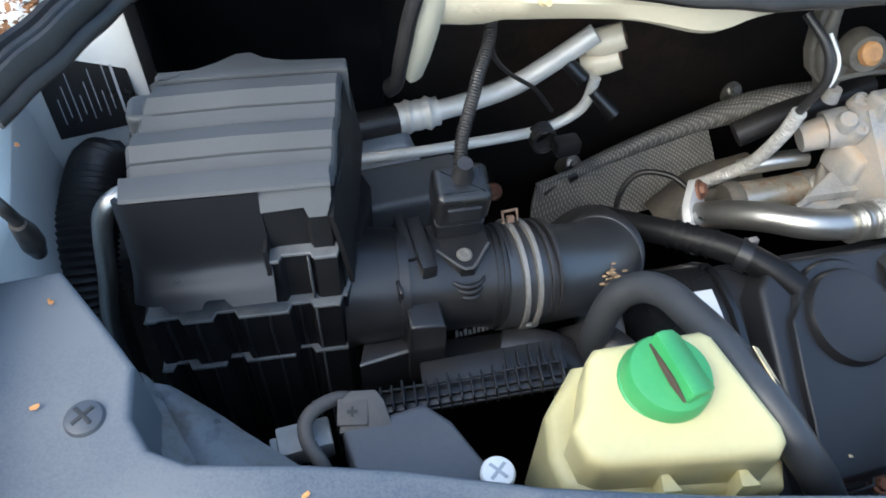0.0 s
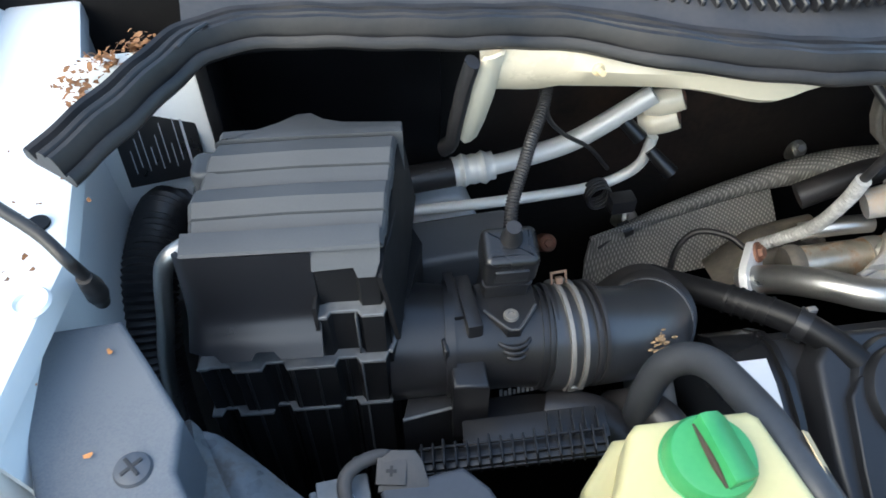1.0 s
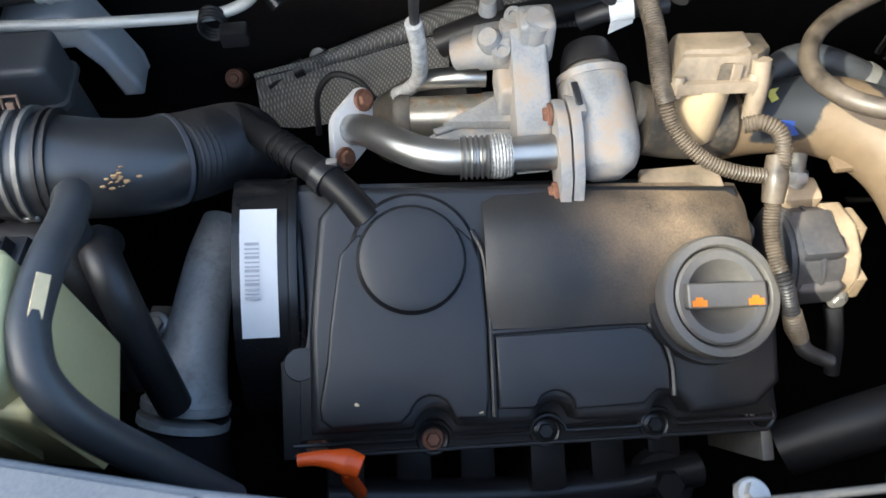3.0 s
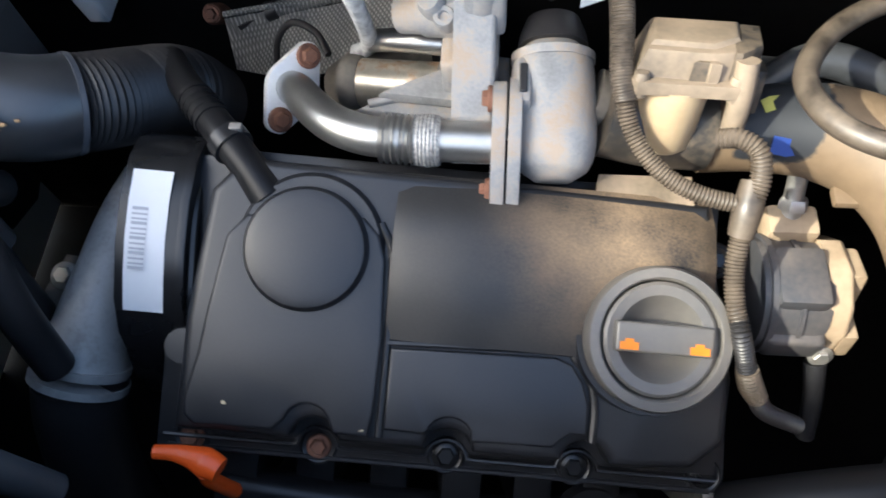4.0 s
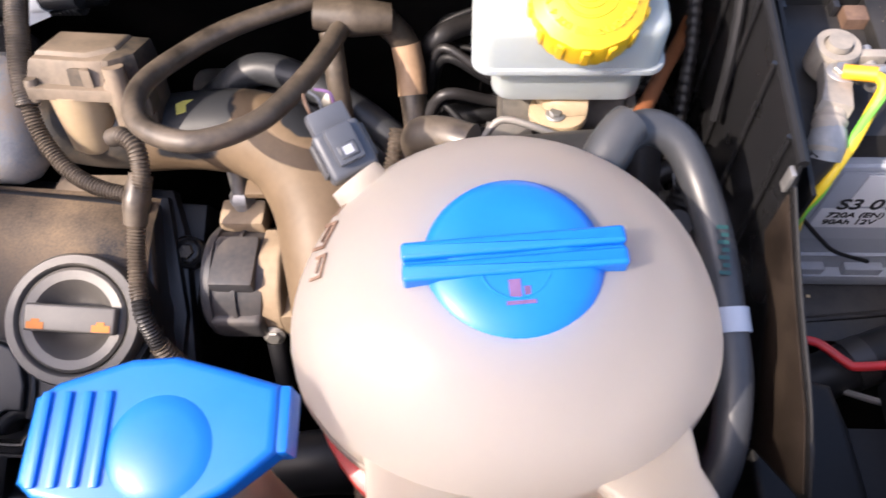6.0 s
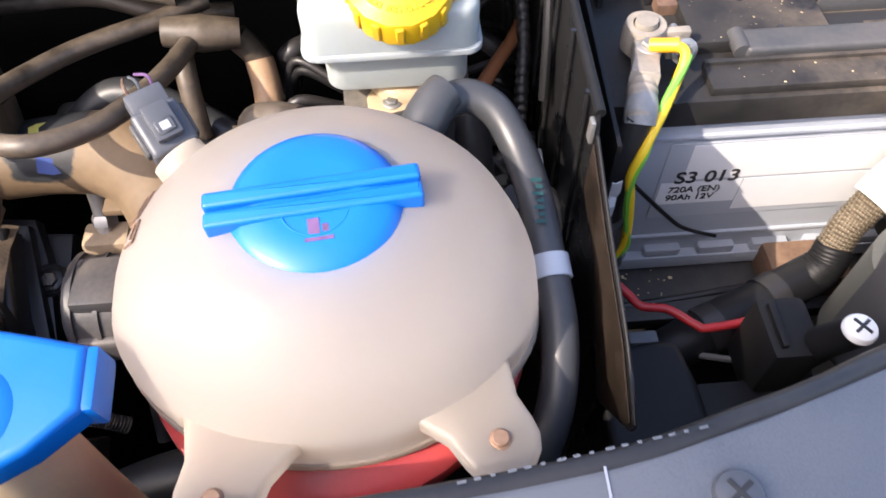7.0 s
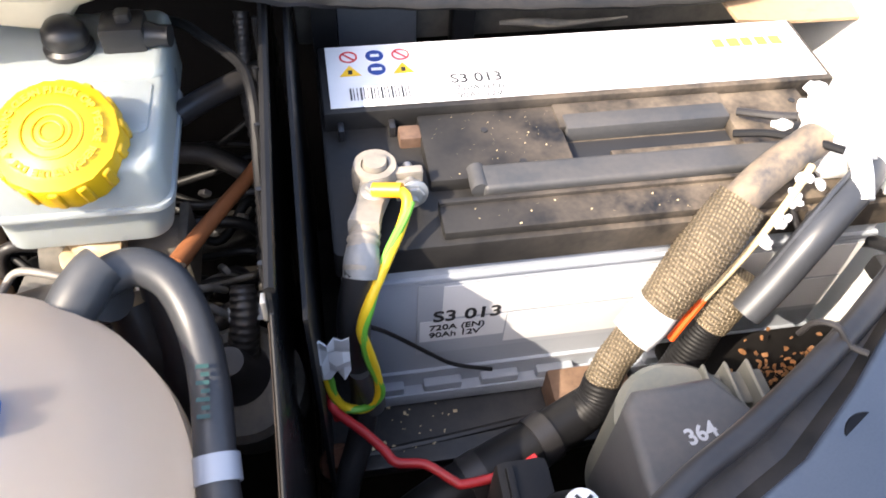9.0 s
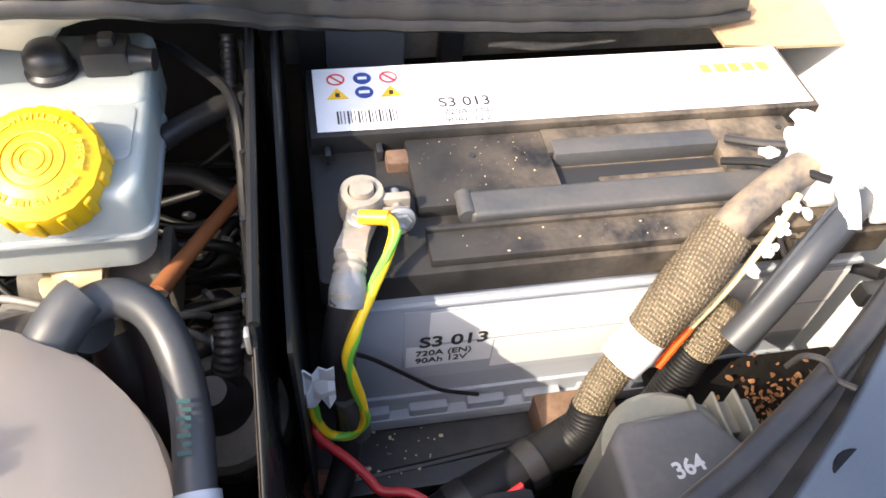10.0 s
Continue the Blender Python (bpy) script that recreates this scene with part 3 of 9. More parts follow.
seal_line = [(-0.213, 0.330, 1.2445), (-0.190, 0.358, 1.248), (-0.163, 0.397, 1.249), (-0.141, 0.422, 1.250), (-0.108, 0.430, 1.250), (-0.05, 0.419, 1.250), (0.007, 0.407, 1.249), (0.072, 0.395, 1.248), (0.134, 0.363, 1.246), (0.196, 0.341, 1.243), (0.26, 0.334, 1.238), (0.40, 0.335, 1.232), (0.60, 0.338, 1.230), (0.70, 0.336, 1.227), (0.783, 0.341, 1.223), (0.826, 0.345, 1.222), (0.894, 0.347, 1.219), (0.922, 0.357, 1.207), (0.947, 0.400, 1.173), (0.979, 0.445, 1.142), (1.016, 0.462, 1.129), (1.079, 0.466, 1.122), (1.164, 0.468, 1.116), (1.255, 0.472, 1.112), (1.31, 0.478, 1.112)]
seal = thing("bonnet_seal", (0.1, 0.4, 1.22), "thick black rubber bonnet seal with a loose end", "rubber seal", kind="structure")


def sweep(line, section):
    """A strip of one section, (across, up), along a line."""
    bm = bmesh.new()
    rings = []
    for i, p in enumerate(line):
        t = (line[min(i + 1, len(line) - 1)] - line[max(i - 1, 0)]).normalized()
        side = t.cross(Vector((0, 0, 1))).normalized()
        up = side.cross(t)
        rings.append([bm.verts.new(p + side * a + up * h) for a, h in section])
    n = len(section)
    for a, b in zip(rings, rings[1:]):
        for k in range(n):
            bm.faces.new((a[k], a[(k + 1) % n], b[(k + 1) % n], b[k]))
    bm.faces.new(rings[0])
    bm.faces.new(rings[-1])
    return bm


SEAL = [(-0.019, -0.003), (-0.0185, 0.002), (-0.016, 0.0045), (-0.013, 0.0035), (-0.0110, -0.0005), (-0.0095, -0.0015), (-0.008, 0.0005), (-0.006, 0.0045), (-0.003, 0.0065), (0.000, 0.0060), (0.0015, 0.0040), (0.0030, 0.0058), (0.006, 0.0055), (0.0085, 0.001), (0.0098, -0.0048), (0.0112, -0.0055), (0.0135, -0.003), (0.0160, -0.005), (0.0168, -0.009), (0.014, -0.012), (0.006, -0.009), (-0.006, -0.007), (-0.014, -0.006)]
bm = sweep(glide(seal_line, 16), [(a * 0.86, h) for a, h in SEAL])
wobble = random.Random(4)
ripple = [(wobble.uniform(60, 160), wobble.uniform(0, 6), wobble.uniform(0.0001, 0.0003)) for _ in range(6)]
for v in bm.verts:
    # the rubber is slightly wrinkled
    v.co.z += sum(k * math.sin(f * (v.co.x + 0.6 * v.co.y) + p) for f, p, k in ripple)
part("bulb", bm, SEAL_RUBBER, seal, angle=42)
part("crease", tube([(-0.150, 0.402, 1.2565), (-0.142, 0.412, 1.2585), (-0.134, 0.424, 1.2565)], 0.0011, 6, 4), RUBBER, seal)

cowl = thing("windscreen_cowl", (0.5, 0.5, 1.25), "dark grey plastic windscreen cowl with a slatted grille", "cowl", kind="structure")
seal_curve = glide(seal_line, 8)
part("cowl_panel", sheet([[(x, at_x(seal_curve, x).y + 0.010, at_x(seal_curve, x).z - 0.002), (x, at_x(seal_curve, x).y + 0.035, at_x(seal_curve, x).z + 0.006), (x, max(0.50, at_x(seal_curve, x).y + 0.07), at_x(seal_curve, x).z + 0.034), (x, 0.70, 1.32), (x, 0.95, 1.40)] for x in [-0.15 + 0.05 * i for i in range(30)]], 0.003), COWL, cowl)
slat = box((-0.0018, 0, 0), (0.0018, 0.20, 0.008), 0.001, 1)
slat_me = bpy.data.meshes.new("slat")
finish(slat).to_mesh(slat_me)
slat.free()
slat_me.materials.append(BLACK)
for i in range(58):
    put("slat", slat_me, cowl, m=pose(0.10 + 0.0085 * i, at_x(seal_curve, 0.10 + 0.0085 * i).y + 0.038, 1.247, 14, 0, 0))

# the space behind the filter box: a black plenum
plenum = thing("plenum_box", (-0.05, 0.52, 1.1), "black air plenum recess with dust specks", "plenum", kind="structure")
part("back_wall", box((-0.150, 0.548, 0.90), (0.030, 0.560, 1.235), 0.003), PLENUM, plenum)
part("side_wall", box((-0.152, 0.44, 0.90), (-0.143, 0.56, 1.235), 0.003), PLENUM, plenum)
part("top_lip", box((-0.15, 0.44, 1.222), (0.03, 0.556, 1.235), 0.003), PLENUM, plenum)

# lock carrier (front panel)
def carrier_z(x):
    return 1.174 - 0.0455 * max(0.0, min(0.55, x - 0.40)) - 0.21 * max(0.0, min(0.15, x - 0.95))


rear = [(-0.253, 0.284), (-0.197, 0.283), (-0.180, 0.250), (-0.164, 0.217), (-0.1665, 0.191), (-0.160, 0.174), (-0.145, 0.163), (-0.10, 0.150), (-0.062, 0.137), (-0.006, 0.113), (0.065, 0.089), (0.145, 0.066), (0.232, 0.044), (0.30, 0.030), (0.350, 0.022), (0.364, 0.017), (0.373, 0.009), (0.381, -0.003), (0.390, -0.013), (0.405, -0.018), (0.485, -0.024), (0.60, -0.020), (0.66, -0.005), (0.70, 0.010), (0.739, 0.016), (0.827, 0.020), (0.916, 0.031), (0.970, 0.045), (1.04, 0.070), (1.078, 0.083), (1.090, 0.080), (1.130, 0.092), (1.161, 0.107), (1.200, 0.136), (1.244, 0.173), (1.32, 0.235)]
front = [(1.37, 0.22), (1.28, 0.09), (1.18, 0.0), (1.05, -0.07), (0.90, -0.12), (0.60, -0.16), (0.30, -0.16), (0.05, -0.12), (-0.10, -0.03), (-0.19, 0.09), (-0.225, 0.184), (-0.241, 0.242)]
bm = prism(rear[::-1] + front[::-1], -0.05, 0.0, 0.004, seg=3)
for v in bm.verts:
    v.co.z += carrier_z(v.co.x)
carrier = thing("lock_carrier", (0.5, 0.0, 1.15), "blue grey plastic lock carrier cover along the front of the bay", "front panel", kind="structure")
part("cover_panel", bm, SLAM, carrier)
for n, pts in enumerate(([(0.146, 0.062), (0.1495, 0.022), (0.152, 0.014), (0.159, 0.010), (0.206, 0.001), (0.213, 0.003), (0.218, 0.008), (0.233, 0.040)],
                         [(0.267, 0.033), (0.2735, -0.005), (0.276, -0.010), (0.281, -0.013), (0.322, -0.018), (0.330, -0.016), (0.334, -0.010), (0.345, 0.019)])):
    part("raised_panel", prism(pts, 1.1705, 1.1762, 0.0012), SLAM, carrier)
    part("groove", tube([(x, y, 1.1742) for x, y in pts], 0.0011, 6, 3, straight=True), INK, carrier)
part("skirt", sheet([[(x, y + 0.012, 0.40), (x, y + 0.012, carrier_z(x) - 0.045)] for x, y in [(1.40, 0.30)] + front + [(-0.25, 0.284)]], 0.004), BOX_BLACK, carrier, "black lower front panel")
for x, y in ((0.245, 0.007), (0.360, -0.003)):
    part("hole", lathe([(0, 0.0006), (0.0042, 0.0006), (0.0046, 0.0002), (0.0046, -0.004), (0, -0.004)], 18, Matrix.Translation((x, y, carrier_z(x)))), PLENUM, carrier, "black round hole")
part("hole", lathe([(0, 0.0006), (0.014, 0.0006), (0.0145, 0.0), (0.0145, -0.004), (0, -0.004)], 24, Matrix.Translation((1.194, 0.108, carrier_z(1.194)))), PLENUM, carrier, "large black round hole")


def push_screw(x, y, material, label, z=None, r=0.0088):
    t = thing("trim_screw", (x, y, z or carrier_z(x)), label, "screw", "trim screws")
    m = Matrix.Translation((x, y, (z or carrier_z(x))))
    part("head", lathe([(0, 0.0032), (r * 0.55, 0.003), (r * 0.9, 0.0018), (r, 0.0), (r, -0.002)], 28, m), material, t)
    part("cross_slot", merge(box((-r * 0.62, -0.0009, 0.0026), (r * 0.62, 0.0009, 0.0036), 0.0003), box((-0.0009, -r * 0.62, 0.00262), (0.0009, r * 0.62, 0.00362), 0.0003)), INK if z is None or z < 1.09 else LABEL_GREY, t, m=m @ pose(0, 0, 0, 0, 0, 35))


push_screw(-0.185, 0.195, GREY, "grey plastic cross head trim screw in the front panel")
push_screw(0.102, 0.0490, SLAM, "grey plastic cross head trim screw beside white writing")
push_screw(0.955, 0.018, GREY, "grey plastic cross head trim screw in the front panel")
push_screw(1.076, 0.118, WHITE_PLASTIC, "white headlamp adjuster screw with a worn cross", z=1.064)
push_screw(-0.006, 0.150, WHITE_PLASTIC, "white round headlamp adjuster cap", z=1.103, r=0.0092)

# written notes and a sticker on the front panel
note = thing("written_note", (0.11, 0.05, 1.1745), "white hand written date and mileage on the front panel", "writing")
words("date", "30-4-2014", 0.0178, INK_WHITE, note, pose(0.0655, 0.0645, 1.1746, 0, 0, -11), bold=0.0006)
words("number", "217.901", 0.0172, INK_WHITE, note, pose(0.0640, 0.0372, 1.1746, 0, 0, -9), bold=0.0006)
for i in range(7):
    part("stroke", box((-0.0045, -0.0012, 0), (0.0045, 0.0012, 0.0003), 0.0001, 1, pose(0.1175 + 0.0048 * i, 0.0440 - 0.0009 * i, 1.1744, 0, 0, 78 - 30 * (i % 3))), INK_WHITE, note)
sticker = thing("sticker", (0.11, 0.015, 1.175), "white paper sticker with a blue mark on the front panel", "sticker")
part("paper", box((0, -0.045, 0), (0.085, 0, 0.0004), 0.0001, 1, pose(0.058, 0.0335, 1.1745, 0, 0, -11)), LABEL, sticker)
part("blue_mark", box((0.075, -0.016, 0.0005), (0.079, -0.004, 0.0007), 0.0001, 1, pose(0.058, 0.0335, 1.1745, 0, 0, -11)), INK_BLUE, sticker)
side = thing("sticker", (0.035, 0.07, 1.175), "torn white paper sticker beside the written note", "sticker")
part("paper", prism([(0.015, 0.089), (0.047, 0.084), (0.0475, 0.068), (0.0495, 0.064), (0.054, 0.040), (0.060, 0.012), (0.022, 0.020), (0.019, 0.050)], 1.1744, 1.1748, 0.0001), LABEL, side)
solo("straw", tube([(0.834, -0.035, 1.157), (0.826, 0.006, 1.158)], 0.0011, 6, straight=True), STRAW, "dry straw lying on the front panel", "straw")
solo("pale_line", box((0.9107, -0.08, 0), (0.9117, 0.03, 0.0003), 0.0001, 1, pose(0, 0, carrier_z(0.91) + 0.0003)), PALE_INK, "pale line on the front panel", "mark")

# latch gap in the front panel
latch = thing("latch_bracket", (0.45, 0.01, 1.15), "grey steel bracket with a post in the latch gap", "bracket")
part("strap", merge(box((0.4425, -0.010, 1.143), (0.4525, 0.031, 1.147), 0.001, 2), box((0.4425, -0.012, 1.09), (0.4525, -0.008, 1.147), 0.001, 1)), DULL_CAST, latch)
part("strap_nut", merge(lathe([(0, 0.004), (0.0062, 0.004), (0.0072, 0.002), (0.0072, 0)], 24), lathe([(0, 0.009), (0.0040, 0.009), (0.0046, 0.007), (0.0046, 0)], 6)), ZINC, latch, "steel nut and washer", m=Matrix.Translation((0.4475, 0.025, 1.147)))
part("bar", tube([(0.425, 0.019, 1.168), (0.50, 0.020, 1.164), (0.56, 0.022, 1.16)], 0.0016, 8), DULL_CAST, latch)
part("block", box((0.510, 0.004, 1.10), (0.60, 0.022, 1.150), 0.003, 2), SLAM, latch, "blue grey latch box")
part("block_nut", lathe([(0, 0.005), (0.005, 0.005), (0.006, 0), (0, 0)], 6, Matrix.Translation((0.503, 0.024, 1.158))), ZINC, latch)
part("lower_bar", tube([(0.38, 0.005, 1.10), (0.50, 0.003, 1.098), (0.62, 0.005, 1.095)], 0.006, 10), BLACK, latch)

# rubber strip along the front panel towards the headlamp
strip = thing("front_strip", (0.95, 0.04, 1.145), "black rubber edging strip with small pale print", "rubber strip", kind="structure")
strip_line = [(0.70, 0.018), (0.739, 0.020), (0.827, 0.025), (0.916, 0.036), (0.966, 0.050), (1.000, 0.061), (1.036, 0.075), (1.074, 0.089), (1.112, 0.111), (1.148, 0.129), (1.206, 0.163), (1.260, 0.200), (1.335, 0.258)]
part("trim_band", sheet([[(a, b, 1.114), ((a + c) / 2, (b + d) / 2 + 0.003, 1.105), ((a + 3 * c) / 4, (b + 3 * d) / 4, 1.106), (c + 0.001, d - 0.001, 1.114)] for a, b, c, d in ((1.074, 0.088, 1.088, 0.080), (1.112, 0.112, 1.130, 0.092), (1.148, 0.129, 1.161, 0.107), (1.203, 0.163, 1.208, 0.142), (1.255, 0.200, 1.254, 0.181), (1.33, 0.256, 1.32, 0.235))], 0.0015), TRAY, strip, "dark dirty trim channel")
part("strip_body", tube([(x, y - 0.003, carrier_z(x) - 0.003) for x, y in strip_line], [0.0042] * 5 + [0.005, 0.0055, 0.006, 0.0062, 0.0065, 0.007], 10), RUBBER, strip)
for i in range(16):
    x = 0.862 + 0.0058 * i
    y = 0.0295 + (x - 0.862) * 0.16
    part("print_bar", box((-0.0017, -0.0005, 0), (0.0015 - 0.0008 * (i % 3), 0.0005, 0.0003), 0, 1, pose(x, y - 0.002, carrier_z(x) + 0.0012, 8, 0, 9)), SLAM, strip)


# ---- air filter corner ----
AB = Matrix.Translation((-0.178, 0.300, 0)) @ pose(0, 0, 0, 0, 0, -7.6)


def zigzag(levels, slant=0.0024):
    """The toothed front line of the box in plan: levels are (u0, u1, v) stretches."""
    out = []
    for u0, u1, v in levels:
        out += [(u0 + slant / 2, v), (u1 - slant / 2, v)]
    return out


def tooth(levels, u):
    """How far the toothed line stands out at u."""
    line = zigzag(levels)
    for (a, p), (b, q) in zip(line, line[1:]):
        if a <= u <= b:
            return p + (q - p) * (u - a) / max(1e-9, b - a)
    return line[0][1] if u < line[0][0] else line[-1][1]


def filter_box():
    t = thing("air_filter_box", (-0.12, 0.34, 0.95), "black plastic air filter box with a ribbed lid", "air filter box")
    high = [(0.0790, 0.0872, -0.0008), (0.0872, 0.1050, 0.0034), (0.1050, 0.1203, -0.0006), (0.1203, 0.1235, 0.0055)]
    middle = [(0.0000, 0.0085, -0.0020), (0.0085, 0.0225, -0.0008), (0.0225, 0.0423, -0.0052), (0.0423, 0.0555, 0.0), (0.0555, 0.0875, -0.0053), (0.0875, 0.1007, 0.0005), (0.1007, 0.1188, -0.0036), (0.1188, 0.1235, 0.0030)]
    low = [(-0.0020, 0.0066, -0.0040), (0.0066, 0.0168, 0.0010), (0.0168, 0.0407, -0.0046), (0.0407, 0.0516, 0.0012), (0.0516, 0.0853, -0.0034), (0.0853, 0.0966, 0.0025), (0.0966, 0.1204, -0.0020), (0.1204, 0.1255, 0.0050)]

    def ring(levels, inset, back):
        """A closed outline: the toothed front set back a little, then the plain sides and back."""
        return [(u, v + inset) for u, v in zigzag(levels)] + back

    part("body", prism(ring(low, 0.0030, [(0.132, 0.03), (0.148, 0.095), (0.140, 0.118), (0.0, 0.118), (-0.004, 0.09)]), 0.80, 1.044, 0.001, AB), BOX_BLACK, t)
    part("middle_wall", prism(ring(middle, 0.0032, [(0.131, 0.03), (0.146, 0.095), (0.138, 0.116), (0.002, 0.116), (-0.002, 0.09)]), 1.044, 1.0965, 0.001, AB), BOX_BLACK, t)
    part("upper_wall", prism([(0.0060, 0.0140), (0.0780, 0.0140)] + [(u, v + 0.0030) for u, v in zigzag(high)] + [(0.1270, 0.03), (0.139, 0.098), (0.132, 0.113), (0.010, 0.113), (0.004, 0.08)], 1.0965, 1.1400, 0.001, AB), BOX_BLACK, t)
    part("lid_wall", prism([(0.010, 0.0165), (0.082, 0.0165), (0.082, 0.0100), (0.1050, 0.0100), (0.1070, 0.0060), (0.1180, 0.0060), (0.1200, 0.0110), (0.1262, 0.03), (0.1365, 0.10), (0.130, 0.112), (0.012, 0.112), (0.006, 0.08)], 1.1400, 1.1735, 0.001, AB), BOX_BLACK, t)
    for levels, z, side in ((high, 1.1385, [(0.1262, 0.024), (0.120, 0.024), (0.0805, 0.008)]), (middle, 1.0955, [(0.1300, 0.026), (0.122, 0.026), (0.004, 0.014)]), (low, 1.0432, [(0.1310, 0.026), (0.122, 0.026), (0.0, 0.014)])):
        part("ledge", prism([(u, v - 0.0003) for u, v in zigzag(levels)] + side, z, z + 0.0024, 0.0006, AB, seg=1), LEDGE, t, "grey flange edge with sky highlight in its colour")
    for u in (0.0125, 0.0305, 0.0490, 0.0590, 0.0740, 0.0930):
        part("upright_rib", box((u - 0.0008, tooth(low, u) + 0.0012, 0.86), (u + 0.0008, tooth(low, u) + 0.006, 1.042), 0.0004, 1, AB), BLACK, t)
        part("upright_rib", box((u - 0.0008, tooth(middle, u) + 0.0014, 1.047), (u + 0.0008, tooth(middle, u) + 0.006, 1.0945), 0.0004, 1, AB), BLACK, t)
    for z0, z1, v in ((0.88, 1.042, -0.0008), (1.047, 1.0945, -0.0022), (1.099, 1.137, 0.0010)):
        part("seam", box((0.1020, v, z0), (0.1034, 0.008, z1), 0.0005, 1, AB), BLACK_RIB, t)
    # ribbed top: flat bands, sloping bands and thin grooves that fall towards the front
    prof = [(0.0985, 1.2015), (0.0885, 1.1995)]
    v, z = 0.0865, 1.2010
    for k in range(3):
        prof += [(v, z), (v - 0.0006, z + 0.0009), (v - 0.0016, z + 0.0012), (v - 0.0110, z + 0.0012)]
        if k < 2:
            prof += [(v - 0.0185, z - 0.0042), (v - 0.0190, z - 0.0062), (v - 0.0198, z - 0.0050), (v - 0.0292, z - 0.0104)]
        v, z = v - 0.0302, z - 0.0078
    bm = bmesh.new()
    vs = []
    for v, z in prof:
        k = (0.0865 - v) / 0.08
        left = 0.0265 - 0.013 * min(1, max(0, k * 2.2))
        right = 0.1318 - 0.0125 * k
        row = [(left - 0.005, v, z - 0.034), (left - 0.001, v, z - 0.0035), (left + 0.0015, v, z - 0.0006), ((left + right) / 2, v + 0.001, z), (right - 0.0015, v, z), (right, v, z - 0.002), (right + 0.0012, v, z - 0.006)]
        vs.append([bm.verts.new(AB @ Vector(q)) for q in row])
    for a, b in zip(vs, vs[1:]):
        for i in range(len(a) - 1):
            bm.faces.new((a[i], a[i + 1], b[i + 1], b[i]))
    bmesh.ops.recalc_face_normals(bm, faces=bm.faces)
    bmesh.ops.solidify(bm, geom=bm.faces[:], thickness=0.003)
    part("ribbed_lid", bm, LID_GREY, t, "ribbed lid greyed for sky sheen", angle=14)
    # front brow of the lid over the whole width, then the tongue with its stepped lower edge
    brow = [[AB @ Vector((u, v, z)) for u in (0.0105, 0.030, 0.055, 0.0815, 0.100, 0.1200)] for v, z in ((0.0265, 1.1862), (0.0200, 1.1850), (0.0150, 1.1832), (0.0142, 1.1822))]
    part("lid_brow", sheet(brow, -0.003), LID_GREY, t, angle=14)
    tongue = [(0.0815, 0.0150, 1.1832), (0.0815, 0.0058, 1.1738), (0.1045, 0.0072, 1.1738), (0.1068, 0.0022, 1.1708), (0.1165, 0.0022, 1.1708), (0.1196, 0.0090, 1.1765), (0.1200, 0.0150, 1.1832)]
    bm = bmesh.new()
    bm.faces.new([bm.verts.new(AB @ Vector(q)) for q in tongue])
    bmesh.ops.recalc_face_normals(bm, faces=bm.faces)
    bmesh.ops.solidify(bm, geom=bm.faces[:], thickness=0.0026)
    part("lid_tongue", bm, LID_GREY, t)
    # raised back of the lid with its peak, sloping down to the rear
    back = prism([(0.024, 0.088), (0.1365, 0.088), (0.1365, 0.1005), (0.100, 0.1035), (0.088, 0.1085), (0.080, 0.1165), (0.071, 0.1155), (0.060, 0.106), (0.0434, 0.0965), (0.0313, 0.0905)], 1.10, 1.2035, 0.003, AB)
    inv = AB.inverted()
    for v in back.verts:
        q = inv @ v.co
        if q.z > 1.15:
            v.co.z -= max(0.0, q.y - 0.090) * 0.15
    part("lid_back", back, LID_GREY, t)
    part("corner_lug", prism(rounded(0.0105, 0.066, 0.030, 0.088, 0.006), 1.10, 1.196, 0.004, AB, seg=3), LID_GREY, t)
    # smooth panel: steep above, flaring out towards its toothed foot
    curve = glide([(0, 0.0146, 1.1828), (0, 0.0130, 1.168), (0, 0.0116, 1.154), (0, 0.0098, 1.1425), (0, 0.0068, 1.1345), (0, 0.0016, 1.1278), (0, -0.0030, 1.1228), (0, -0.0062, 1.1190)], 5)
    rows = []
    for k, p in enumerate(curve):
        f = k / (len(curve) - 1)
        row = []
        for i in range(41):
            u = 0.0075 + 0.0740 * i / 40
            out = max(0.0, -tooth(middle, min(u, 0.08)) - 0.0005) * (f > 0.99)
            turn = 0.0045 * max(0.0, 1 - i / 5) ** 2
            row.append(AB @ Vector((u - 0.0035 * f * (1 - i / 40) + 0.0006 * f, p.y + turn - 0.70 * out, p.z - 0.80 * out)))
        rows.append(row)
    part("smooth_panel", sheet(rows, -0.003), PANEL, t, "smooth black sloping panel", angle=50)
    part("panel_side", prism([(0.0788, -0.0015), (0.0812, -0.0015), (0.0825, 0.016), (0.0800, 0.016)], 1.1125, 1.150, 0.0005, AB), BOX_BLACK, t)
    rows = []
    for k in range(6):
        v, z = 0.0985 - 0.0192 * k, 1.197 - 0.0055 * k
        r = 0.1330 - 0.0125 * (0.0865 - v) / 0.08
        rows.append([AB @ Vector((r, v, z)), AB @ Vector((r + 0.003, v, z - 0.02)), AB @ Vector((r + 0.008, v, z - 0.06))])
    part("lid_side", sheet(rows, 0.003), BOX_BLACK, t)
    # outlet socket, its collar and brackets
    part("outlet", tube([(-0.052, 0.324, 1.056), (-0.02, 0.318, 1.056), (0.012, 0.313, 1.056)], [0.042, 0.039, 0.037], 32), BLACK, t)
    part("outlet_collar", tube([(-0.0170, 0.3178, 1.056), (-0.0105, 0.3168, 1.056)], 0.0412, 32, straight=True), BLACK, t)
